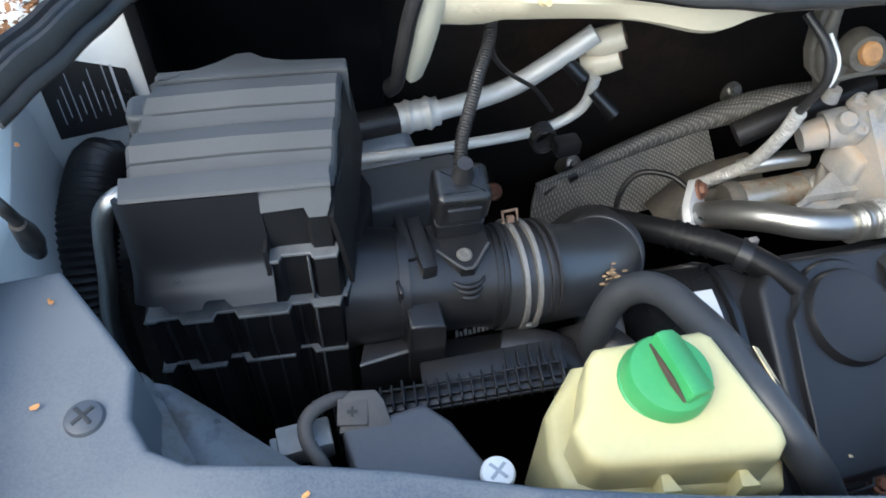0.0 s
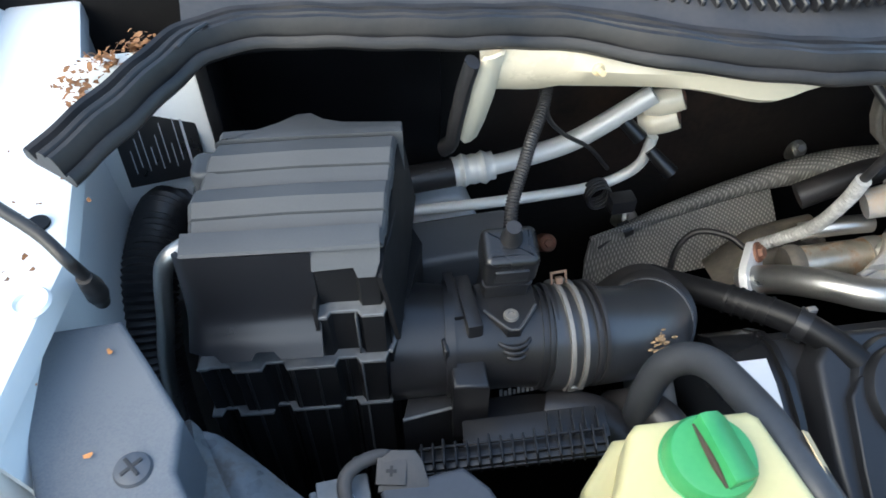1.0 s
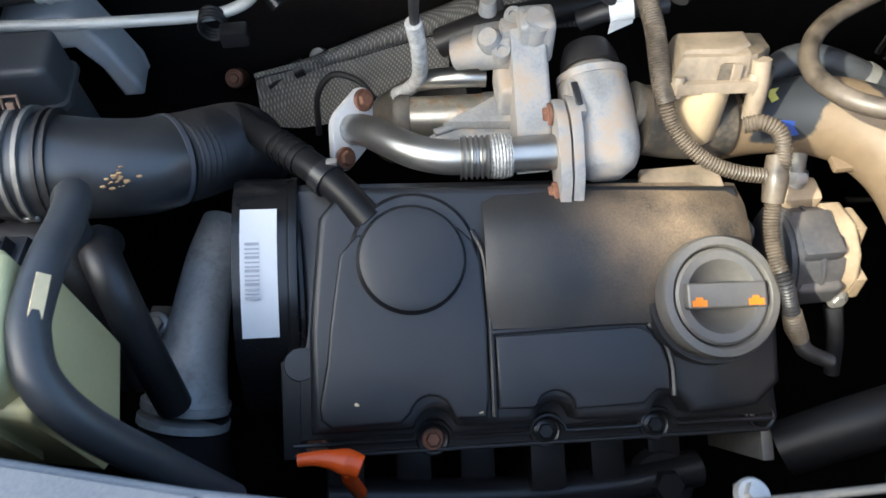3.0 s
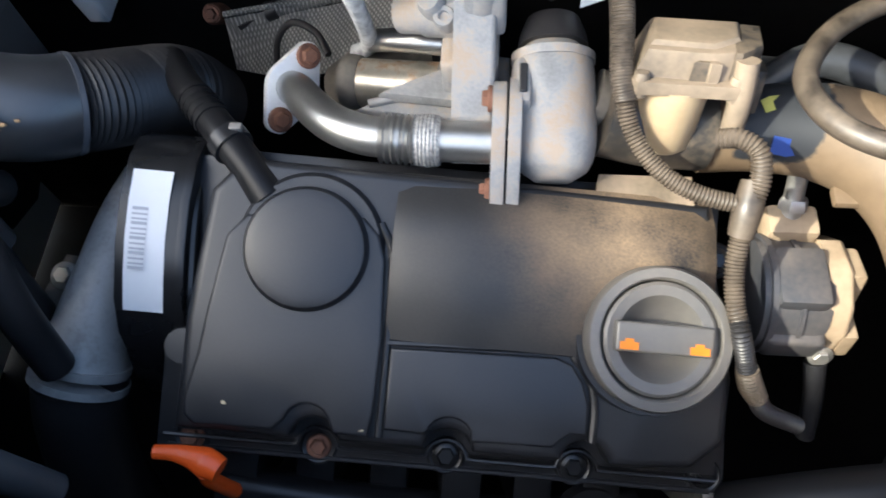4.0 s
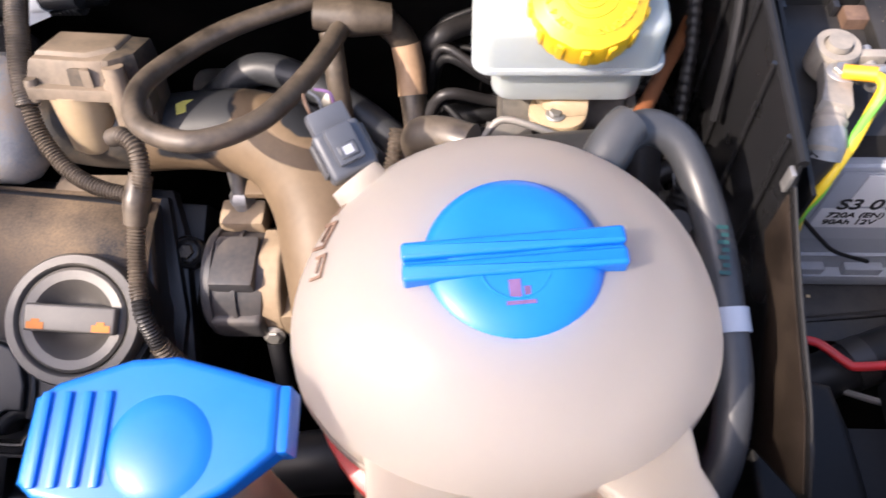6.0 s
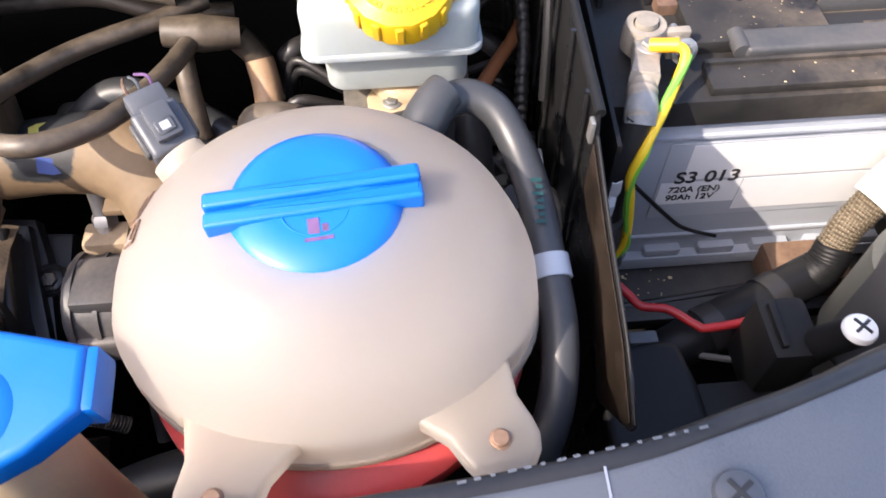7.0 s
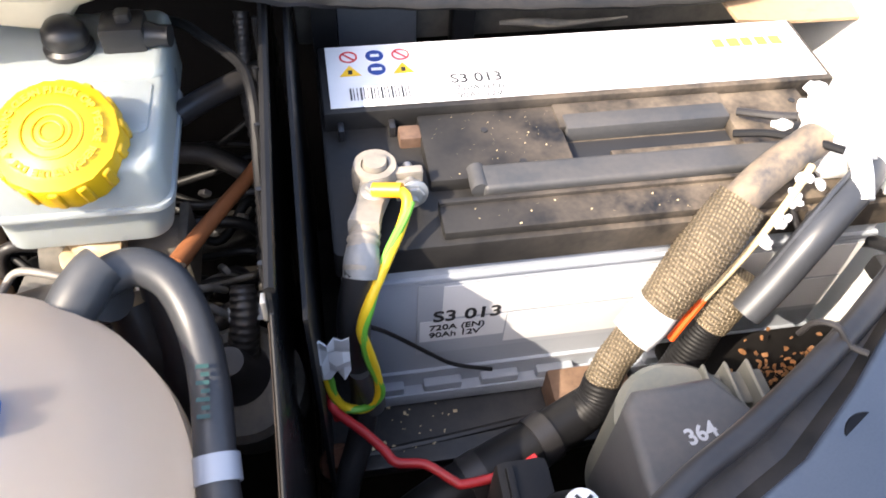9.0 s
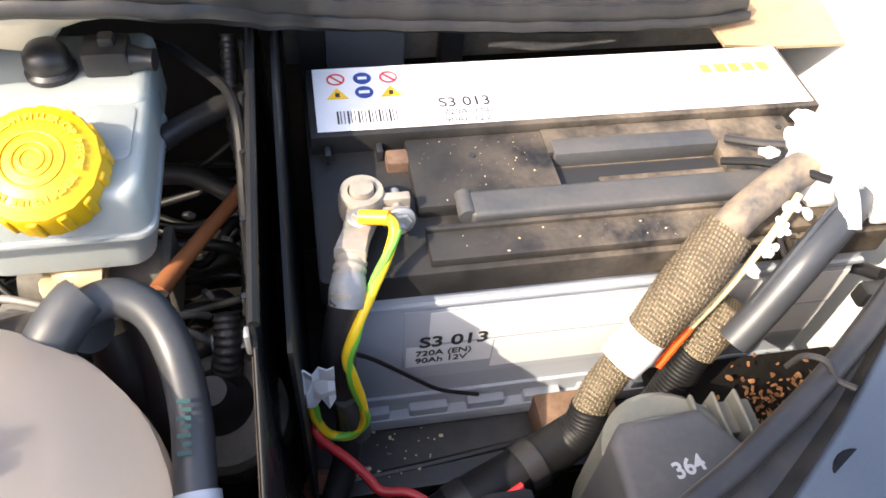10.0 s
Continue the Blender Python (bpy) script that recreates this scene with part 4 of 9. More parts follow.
    part("outlet_block", merge(box((-0.0060, 0.293, 1.070), (0.0045, 0.338, 1.0985), 0.002, 2), box((-0.0125, 0.305, 1.070), (-0.0055, 0.345, 1.0960), 0.0015, 2)), BLACK, t)
    part("outlet_step", merge(prism([(-0.0215, 0.266), (0.0015, 0.262), (0.0035, 0.288), (-0.0190, 0.292)], 1.010, 1.0745, 0.003, seg=3), box((-0.0235, 0.285, 1.015), (-0.0200, 0.312, 1.088), 0.001, 1)), BLACK, t)
    for pts, z in (([(-0.0550, 0.2715), (-0.0015, 0.2752), (0.0020, 0.2930), (-0.0235, 0.3010), (-0.0370, 0.3020), (-0.0465, 0.2925)], 1.0370), ([(0.0020, 0.2695), (0.0630, 0.2705), (0.0618, 0.2850), (0.0080, 0.2910)], 1.0120)):
        part("bracket", prism(pts, z - 0.050, z, 0.0015), BLACK, t)
        a, b = Vector((*pts[0], z - 0.0008)), Vector((*pts[1], z - 0.0008))
        part("bracket_edge", tube([a, a.lerp(b, 0.5), b], 0.0013, 8, 2), LEDGE, t, "grey edge with sky highlight in its colour")
    return t


filter_box()


def flow_meter():
    t = thing("air_flow_meter", (0.03, 0.31, 1.05), "black air flow meter tube with a plugged sensor", "sensor")
    part("tube", tube([(0.004, 0.3135, 1.056), (0.03, 0.310, 1.055), (0.056, 0.306, 1.053)], [0.0365, 0.0350, 0.0355], 36), BLACK, t)
    for x, r in ((0.0445, 0.0368), (0.0490, 0.0376), (0.0535, 0.0368)):
        part("collar", tube([(x, 0.3078, 1.054), (x + 0.0022, 0.3075, 1.0538)], r, 36, straight=True), BLACK, t)
    S = Matrix.Translation((0.0265, 0.327, 1.105)) @ pose(0, 0, 0, 14, 0, -6)
    part("sensor_body", merge(prism(rounded(-0.0155, -0.012, 0.0155, 0.012, 0.003), -0.03, 0.0165, 0.001, S), prism(rounded(-0.0165, -0.013, 0.0165, 0.012, 0.003), 0.0065, 0.0078, 0.0003, S)), BLACK, t)
    part("plug", prism(rounded(-0.0178, -0.0145, 0.0178, 0.0135, 0.005), 0.0170, 0.0430, 0.006, S, seg=4), GLOSS, t, "black connector plug")
    part("plug_latch", box((-0.011, -0.0165, 0.020), (0.011, -0.0125, 0.034), 0.0015, 2, S), BLACK, t)
    part("plug_boot", lathe([(0.0072, 0.0), (0.0068, 0.006), (0.0052, 0.010), (0.0048, 0.016)], 16, S @ Matrix.Translation((0.001, 0.003, 0.0415))), RUBBER, t)
    # the sensor's foot: a wedge plate that narrows towards the front, with a screw and a stack of gasket rings
    part("foot_plate", prism([(0.0060, 0.333), (0.0080, 0.308), (0.0200, 0.2905), (0.0285, 0.2895), (0.0440, 0.306), (0.0470, 0.331)], 1.0840, 1.0925, 0.0015, seg=2), BLACK, t)
    part("foot_rim", tube([(0.0085, 0.309, 1.0930), (0.0200, 0.2915, 1.0930), (0.0245, 0.2895, 1.0930), (0.0290, 0.2905, 1.0930), (0.0435, 0.3065, 1.0930)], 0.0011, 6, 3), BLACK_RIB, t)
    for k in range(3):
        part("gasket_ring", tube([(0.0248 + (0.0115 - 0.0018 * k) * math.cos(a), 0.2930 - 0.0032 * k + (0.0105 - 0.0016 * k) * math.sin(a), 1.0815 - 0.0042 * k) for a in [math.pi + math.pi * q / 8 for q in range(9)]], 0.0016, 8, 3), RUBBER, t)
    part("screw", lathe([(0, 0.0008), (0.0022, 0.0010), (0.0026, 0.0022), (0.0046, 0.0022), (0.0052, 0.0010), (0.0052, -0.001)], 18, Matrix.Translation((0.0250, 0.3010, 1.0925))), CLIP_STEEL, t, "dull screw head")
    for i in range(9):
        part("print_bar", box((0, 0, 0), (0.0020, 0.0005, 0.0052 - 0.0015 * (i % 2)), 0, 1, pose(0.014 + 0.0032 * i, 0.2768, 1.034, -28, 0, -5)), BLACK_RIB, t)
    return t


flow_meter()
solo("sensor_lead", tube([(0.030, 0.334, 1.142), (0.036, 0.350, 1.150), (0.047, 0.368, 1.160), (0.058, 0.386, 1.170), (0.072, 0.408, 1.180), (0.080, 0.430, 1.195)], 0.0042, 12, wave=0.0005, pitch=0.0022), RUBBER, "black ribbed conduit of the sensor lead", "conduit")
solo("thin_cable", tube([(0.074, 0.41, 1.18), (0.082, 0.42, 1.155), (0.10, 0.43, 1.13), (0.135, 0.455, 1.09), (0.165, 0.475, 1.045)], 0.0018, 8), RUBBER, "thin twisted black cable", "cable")

def tube_top(x, a):
    """A point on the upper front of the intake elbow."""
    y, z = 0.307 + max(0, x - 0.12) * 0.35, 1.053 - (x - 0.05) * 0.135
    return (x, y - 0.0358 * math.cos(a), z + 0.0352 * math.sin(a) - 0.0035)


intake = thing("intake_elbow", (0.15, 0.32, 1.03), "black rubber intake elbow with a steel clip", "air hose")
part("elbow", tube([(0.050, 0.307, 1.053), (0.080, 0.305, 1.0485), (0.110, 0.307, 1.040), (0.133, 0.313, 1.031), (0.148, 0.324, 1.0215)], [0.038, 0.0365, 0.0350, 0.0345, 0.0340], 36), ELBOW, intake)
part("bellows", tube([(0.145, 0.3215, 1.0240), (0.158, 0.337, 1.009), (0.168, 0.360, 0.987), (0.180, 0.39, 0.955), (0.180, 0.42, 0.90)], [0.0325, 0.033, 0.0335, 0.034, 0.034], 32, wave=0.0011, pitch=0.0042), RUBBER, intake, "finely ribbed bellows")
spill = random.Random(31)
smear = bmesh.new()
for _ in range(26):
    at = Vector(tube_top(spill.gauss(0.130, 0.004), spill.gauss(0.62, 0.10)))
    bmesh.ops.create_icosphere(smear, subdivisions=1, radius=spill.uniform(0.0006, 0.0024), matrix=Matrix.Translation(at) @ Matrix.Diagonal((1.2, 0.6, 0.6, 1)))
part("dirt_patch", smear, TAN_DIRT, intake, "tan dirt patch")
for x, r in ((0.078, 0.0383), (0.084, 0.0381)):
    part("ridge", tube([(x, 0.3063, 1.0505), (x + 0.0025, 0.3063, 1.0502)], r, 36, straight=True), RUBBER, intake)
part("seam_ring", tube([(0.1455, 0.3220, 1.0237), (0.1480, 0.3238, 1.0218)], 0.0346, 36, straight=True), GREY, intake, "pale seam ring")
clip = part("clip_band", merge(tube([(0.0605, 0.3066, 1.0522), (0.0635, 0.3065, 1.0520)], 0.0402, 40, straight=True), tube([(0.0690, 0.3064, 1.0514), (0.0720, 0.3063, 1.0511)], 0.0402, 40, straight=True)), CLIP_STEEL, intake, "steel spring clip band")
part("clip_ear", merge(box((-0.006, -0.001, 0), (-0.0045, 0.001, 0.009), 0.0005), box((0.0045, -0.001, 0), (0.006, 0.001, 0.009), 0.0005), box((-0.006, -0.001, 0.0078), (0.006, 0.001, 0.0095), 0.0005), box((-0.0025, -0.002, 0.0), (0.0025, 0.002, 0.005), 0.0006)), BROWN, clip, m=axis((0.0665, 0.325, 1.087), (0.0, 0.5, 0.86)))
part("clip_bridge", box((0.060, 0.268, 1.037), (0.072, 0.2715, 1.042), 0.0008, 1), ZINC, clip)

# small resonator, white bottle and cross tubes behind the filter
rsn = thing("resonator_box", (0.01, 0.41, 0.95), "black plastic resonator box", "resonator")
part("upper_shell", prism(rounded(-0.030, 0.388, 0.062, 0.435, 0.008), 1.022, 1.058, 0.006, seg=3), BLACK_RIB, rsn)
part("lower_shell", prism(rounded(-0.034, 0.390, 0.058, 0.435, 0.008), 0.95, 1.018, 0.004), BLACK_RIB, rsn)
part("joint_lip", prism(rounded(-0.033, 0.385, 0.065, 0.436, 0.008), 1.017, 1.0225, 0.001), BLACK_RIB, rsn)
bottle = thing("white_bottle", (0.02, 0.51, 1.0), "milky white plastic bottle behind the filter", "bottle")
XZ = Matrix(((1, 0, 0, 0), (0, 0, -1, 0), (0, 1, 0, 0), (0, 0, 0, 1)))
part("body", prism([(-0.040, 0.980), (-0.030, 0.995), (-0.016, 1.0030), (0.020, 1.0105), (0.036, 1.0095), (0.046, 1.000), (0.058, 0.968), (0.0695, 0.925), (0.0690, 0.906), (0.050, 0.906), (0.043, 0.945), (0.030, 0.972), (-0.040, 0.970)], -0.540, -0.503, 0.006, XZ, seg=4), WHITE_PLASTIC, bottle, angle=60)
part("back_seam", prism([(-0.041, 0.979), (-0.016, 1.0045), (0.036, 1.0112), (0.0475, 1.000), (0.0705, 0.925), (0.070, 0.905), (0.049, 0.905), (0.030, 0.971)], -0.545, -0.540, 0.001, XZ), WHITE_PLASTIC, bottle)
acp = thing("air_conditioning_pipe", (0.1, 0.5, 1.06), "bare aluminium air conditioning pipe with a rubber hose end", "pipe")
part("thick_pipe", tube([(0.055, 0.498, 1.046), (0.095, 0.500, 1.050), (0.137, 0.502, 1.058), (0.170, 0.500, 1.078), (0.205, 0.496, 1.105)], 0.0090, 18), ALU, acp)
part("crimp", tube([(0.030, 0.499, 1.045), (0.038, 0.499, 1.0455), (0.046, 0.4985, 1.046), (0.058, 0.498, 1.047), (0.066, 0.498, 1.0475)], [0.013, 0.0145, 0.013, 0.0145, 0.012], 20, wave=0.0008, pitch=0.009), ALU, acp)
part("rubber_end", tube([(-0.075, 0.495, 1.035), (-0.02, 0.498, 1.043), (0.032, 0.499, 1.045)], 0.0125, 16), RUBBER, acp)
for i in range(5):
    part("print_bar", box((-0.0035, -0.0006, 0), (0.0025, 0.0006, 0.0003), 0, 1, pose(-0.012 + 0.008 * i, 0.4905 + 0.0006 * i, 1.0535 + 0.0007 * i, -30, 0, 2)), GREY, acp)
part("valve_stub", tube([(0.182, 0.495, 1.080), (0.196, 0.485, 1.066)], [0.0062, 0.007], 12, straight=True), GLOSS, acp, "black valve cap")
fit = thing("pipe_fitting", (0.235, 0.498, 1.085), "pair of cream coloured pipe fittings with open ends", "fitting")
for z in (1.0995, 1.0785):
    part("socket", tube([(0.203, 0.5055, z - 0.013), (0.213, 0.5015, z - 0.009), (0.2235, 0.4975, z - 0.0045), (0.2325, 0.4940, z)], [0.0095, 0.0125, 0.0128, 0.0118], 22), CREAM, fit)
    part("bore", tube([(0.2320, 0.4942, z - 0.0002), (0.2332, 0.4937, z + 0.0004)], 0.0082, 18, straight=True), BROWN, fit, "dark open bore")
    part("bore_plug", tube([(0.2325, 0.4940, z), (0.2340, 0.4934, z + 0.0008)], 0.0040, 14, straight=True), RUST, fit, "rusty plug in the bore")
low_pipe = thing("thin_pipe", (0.1, 0.49, 1.01), "thin bare aluminium pipe along the bulkhead", "pipe")
part("pipe", tube([(-0.02, 0.476, 1.028), (0.05, 0.480, 1.020), (0.11, 0.486, 1.013), (0.16, 0.492, 1.008), (0.19, 0.494, 1.014), (0.207, 0.492, 1.031), (0.212, 0.492, 1.06)], 0.0052, 12), ALU, low_pipe)
part("valve", tube([(0.210, 0.488, 1.048), (0.228, 0.472, 1.030)], [0.0055, 0.0075], 12, straight=True), GLOSS, low_pipe, "black capped valve")
part("cable_clip", merge(*[tube([(0.165 + 0.011 * math.cos(a), 0.478 + 0.004 * k, 1.006 + 0.013 * math.sin(a)) for a in [j * 0.5 for j in range(14)]], 0.0016, 6, 2) for k in range(4)]), RUBBER, low_pipe, "coiled black cable clip")
part("clip_block", box((0.172, 0.462, 0.996), (0.196, 0.478, 1.012), 0.003), BLACK, low_pipe)
for x, y, z in ((0.149, 0.545, 0.877), (0.241, 0.545, 0.897), (0.435, 0.56, 0.950)):
    b = thing("bulkhead_stud", (x, y, z), "rusty stud and washer on the black bulkhead" if x < 0.2 else "dull metal stud on the black bulkhead", "stud")
    part("washer", lathe([(0, 0.004), (0.009, 0.004), (0.0105, 0.001), (0.0105, -0.03), (0, -0.03)], 20, axis((x, y, z), (0, -0.7, 0.7))), RUST if x < 0.2 else ZINC, b)
    put("nut", BOLT_RUST if x < 0.2 else BOLT_STEEL, b, m=axis((x, y - 0.003, z + 0.003), (0, -0.7, 0.7)))

# wing side: ribbed hose, rod, rating plate, bonnet stay
ribbed = solo("ribbed_air_hose", tube([(-0.185, 0.470, 1.06), (-0.199, 0.449, 1.095), (-0.208, 0.404, 1.095), (-0.214, 0.372, 1.080), (-0.217, 0.345, 1.045), (-0.218, 0.325, 0.99), (-0.218, 0.32, 0.92)], 0.0190, 24, wave=0.0013, pitch=0.0046), RUBBER, "black ribbed air hose beside the filter box", "hose")
part("cuff", tube([(-0.188, 0.468, 1.066), (-0.194, 0.458, 1.083)], 0.0215, 24, straight=True), SEAL_RUBBER, ribbed, "smooth rubber cuff")
solo("support_rod", tube([(-0.160, 0.341, 1.164), (-0.170, 0.336, 1.166), (-0.180, 0.3325, 1.160), (-0.186, 0.331, 1.142), (-0.193, 0.329, 1.110), (-0.203, 0.328, 1.070), (-0.208, 0.32, 1.02), (-0.208, 0.31, 0.95)], 0.0056, 16), STEEL, "bent bare steel rod beside the filter box", "rod")
plate = thing("rating_plate", (-0.18, 0.453, 1.17), "black rating plate with small pale lettering", "rating plate")
PM = axis((-0.190, 0.4535, 1.166), (0.10, -1, 0.25))
part("plate", box((-0.027, -0.040, -0.001), (0.027, 0.040, 0.001), 0.0005, 1), GLOSS, plate, m=PM)
for i in range(9):
    part("text_bar", box((0.017 - 0.0046 * i, -0.030 + 0.004 * (i % 2), 0.0011), (0.0175 - 0.0046 * i + 0.0012 * (i == 0), 0.004 - 0.008 * (i % 3) + 0.016 * (i < 2), 0.0013), 0, 1), PALE_INK, plate, m=PM)
stay = thing("washer_tube", (-0.23, 0.31, 1.2), "black rod with a rubber end on the wing edge", "rod")
part("rod", tube([(-0.290, 0.350, 1.240), (-0.250, 0.3235, 1.237), (-0.230, 0.306, 1.235), (-0.214, 0.290, 1.233), (-0.204, 0.279, 1.226), (-0.203, 0.285, 1.208)], 0.0032, 12), SEAL_RUBBER, stay)
part("end", tube([(-0.203, 0.283, 1.210), (-0.2045, 0.290, 1.194), (-0.207, 0.296, 1.180), (-0.208, 0.299, 1.172)], [0.0040, 0.0056, 0.0060, 0.004], 14), SEAL_RUBBER, stay)

# headlamp bracket and connectors in front of the filter box
brk = thing("headlamp_bracket", (-0.12, 0.20, 1.12), "dirty grey plastic headlamp bracket with a round dent", "bracket")
def plate_at(i, j):
    """The bracket's skin: a curved plate that falls away behind the front panel."""
    u, v = i / 8, j / 6
    left, right = -0.178 + 0.010 * v, -0.158 + 0.054 * v
    x = left + (right - left) * u
    y = 0.252 - 0.058 * v - 0.010 * u
    z = 1.098 + 0.008 * math.sin(math.pi * u) - 0.006 * u + 0.03 * max(0, 0.25 - u) * 2
    d = math.hypot(x + 0.146, y - 0.228)
    z += 0.004 * math.exp(-(d / 0.012) ** 2) - 0.006 * math.exp(-(d / 0.005) ** 2)
    return (x, y, z)


part("bracket_plate", sheet([[plate_at(i, j) for i in range(9)] for j in range(7)], -0.003), DIRTY_GREY, brk)
part("bracket_rim", tube([plate_at(i, 0) for i in range(9)], 0.0022, 8, 3), DIRTY_GREY, brk)
part("side_flange", sheet([[(-0.176 + 0.010 * k, 0.254 - 0.02 * k, 1.105), (-0.172 + 0.010 * k, 0.256 - 0.02 * k, 1.06)] for k in range(4)], 0.003), DIRTY_GREY, brk)
plug = thing("headlamp_plug", (-0.07, 0.21, 1.08), "grey headlamp connector with a clip and bent cable", "connector")
part("clip", prism([(-0.014, -0.010), (0.016, -0.010), (0.012, 0.006), (0.008, 0.012), (-0.006, 0.013), (-0.012, 0.008)], -0.010, 0.010, 0.002, pose(-0.064, 0.210, 1.086, 22, 0, -8)), GREY_BOX, plug)
part("connector_body", merge(box((-0.1135, 0.199, 1.066), (-0.0835, 0.2165, 1.0835), 0.0015, 2), box((-0.118, 0.202, 1.068), (-0.1130, 0.213, 1.080), 0.001, 1)), CLOUDY, plug, "pale grey connector body")
part("clip_plate", box((-0.0085, -0.0075, 0), (0.0085, 0.0075, 0.0030), 0.001, 2, pose(-0.0700, 0.2085, 1.0935, 14, 0, -14)), GREY_BOX, plug)
part("clip_slot", merge(box((-0.003, -0.0010, 0.003), (0.003, 0.0010, 0.0034), 0, 1, pose(-0.0700, 0.2085, 1.0936, 14, 0, -14)), box((-0.0008, -0.003, 0.003), (0.0008, 0.003, 0.0035), 0, 1, pose(-0.0700, 0.2085, 1.0936, 14, 0, -14))), INK, plug)
part("clip_stud", lathe([(0, 0.003), (0.003, 0.003), (0.004, 0), (0, 0)], 12, axis((-0.088, 0.222, 1.086), (0, -0.4, 0.9))), ZINC, plug)
part("cable", tube([(-0.066, 0.220, 1.086), (-0.076, 0.221, 1.091), (-0.088, 0.217, 1.094), (-0.096, 0.210, 1.094), (-0.097, 0.199, 1.092), (-0.092, 0.187, 1.086), (-0.088, 0.178, 1.07)], 0.0042, 12), GREY_BOX, plug)
for x, w in ((-0.121, 0.0025), (-0.094, 0.0025)):
    part("white_tab", box((x - w / 2, 0.192, 1.076), (x + w / 2, 0.204, 1.087), 0.001), WHITE_PLASTIC, plug, "dull white clip")
lampbox = thing("headlamp_housing", (-0.04, 0.16, 1.08), "grey headlamp cap with a worn pale mark", "headlamp")
part("cap", prism([(-0.078, 0.202), (-0.030, 0.205), (-0.018, 0.190), (0.004, 0.130), (-0.072, 0.130)], 1.02, 1.092, 0.004, seg=3), GREY, lampbox)
for i in range(4):
    part("print_bar", box((0, 0, 0), (0.004, 0.0035, 0.0003), 0, 1, pose(-0.045 + 0.0055 * i, 0.150 + 0.001 * i, 1.0922, 0, 0, -10)), INK_WHITE, lampbox)
part("yellow_tab", box((-0.026, 0.146, 1.080), (-0.008, 0.150, 1.084), 0.0008, 1, pose(0.003, 0, 0)), SIGN_YELLOW, lampbox, "yellow tab")
rail = thing("ribbed_rail", (0.0, 0.23, 1.05), "black ribbed plastic rail in front of the filter box", "rail")
RM = Matrix.Translation((-0.052, 0.236, 1.043)) @ pose(0, 0, 0, 0, -8, -9)
part("rail_body", box((0, -0.006, -0.010), (0.122, 0.008, -0.001), 0.002, 2), BLACK, rail, m=RM)
part("rail_tray", box((0.03, 0.006, -0.018), (0.125, 0.030, -0.006), 0.002, 2), BLACK, rail, m=RM)
for dy, dz in ((-0.0068, -0.004), (-0.0010, 0.0008), (0.0072, 0.0030)):
    part("flange_line", box((0.002, dy - 0.0008, dz - 0.0012), (0.122, dy + 0.0008, dz + 0.0008), 0.0004, 1), BLACK, rail, m=RM)
for i in range(17):
    tall = 0.0085 if i % 4 == 2 else 0.0045
    part("rib", box((0.003 + 0.0073 * i, -0.0074, -0.009), (0.0045 + 0.0073 * i, 0.0105, tall), 0.0005, 1), BLACK, rail, m=RM)
for i in range(5):
    part("back_rib", box((0.086 + 0.0078 * i, 0.008, -0.008), (0.0873 + 0.0078 * i, 0.024, 0.004), 0.0005, 1), BLACK, rail, m=RM)

# power steering reservoir
ps = thing("power_steering_reservoir", (0.075, 0.14, 1.05), "yellowed plastic power steering reservoir with a green cap", "reservoir")
PSM = Matrix.Translation((0.075, 0.142, 0)) @ pose(0, 0, 0, 0, 0, -9)
out = [(-0.030, 0.036), (0.040, 0.040), (0.046, 0.034), (0.056, -0.012), (0.058, -0.030), (0.050, -0.040), (-0.048, -0.042), (-0.056, -0.034), (-0.054, -0.004)]
top_face = [(0.056, 0.186), (0.116, 0.181), (0.121, 0.176), (0.128, 0.120), (0.126, 0.112), (0.118, 0.106), (0.036, 0.124), (0.028, 0.130), (0.027, 0.146), (0.035, 0.155), (0.050, 0.181)]
shoulder = [(0.052, 0.194), (0.122, 0.188), (0.129, 0.180), (0.137, 0.112), (0.130, 0.100), (0.034, 0.120), (0.020, 0.130), (0.020, 0.147), (0.027, 0.171)]
part("upper_tank", prism(top_face, 1.106, 1.1435, 0.0085, seg=5), PS_TANK, ps, angle=60)
part("lower_tank", prism(shoulder, 1.02, 1.114, 0.0095, seg=5), PS_TANK, ps, angle=60)
for x, y in ((0.066, 0.1135), (0.104, 0.1055)):
    part("rib", prism([(x - 0.005, y - 0.004), (x + 0.005, y - 0.006), (x + 0.002, y + 0.006), (x - 0.002, y + 0.006)], 1.05, 1.128, 0.002), PS_TANK, ps)
CM = axis((0.0812, 0.1560, 1.148), (0.02, -0.10, 1))
pcap = part("cap", lathe([(0, 0.008), (0.018, 0.0085), (0.0205, 0.0075), (0.0222, 0.004), (0.0226, -0.003), (0.0236, -0.004), (0.0236, -0.010)], 40), GREEN, ps, "scuffed green cap, shade painted beside its grip", m=CM)
grip = prism([(-0.0030, 0.0060), (0.0165, 0.0060), (0.0165, 0.0085), (0.0085, 0.0150), (0.0010, 0.0185), (-0.0022, 0.0180)], -0.0175, 0.0175, 0.002, pose(0, 0, 0, 90, 0, 0), seg=3)
for v in grip.verts:
    # the ends of the grip follow the round of the cap
    k = math.hypot(v.co.x, v.co.y)
    if k > 0.0212:
        v.co.x, v.co.y = v.co.x * 0.0212 / k, v.co.y * 0.0212 / k
part("grip", grip, GREEN, pcap, m=CM @ pose(0, 0, 0, 0, 0, -6))
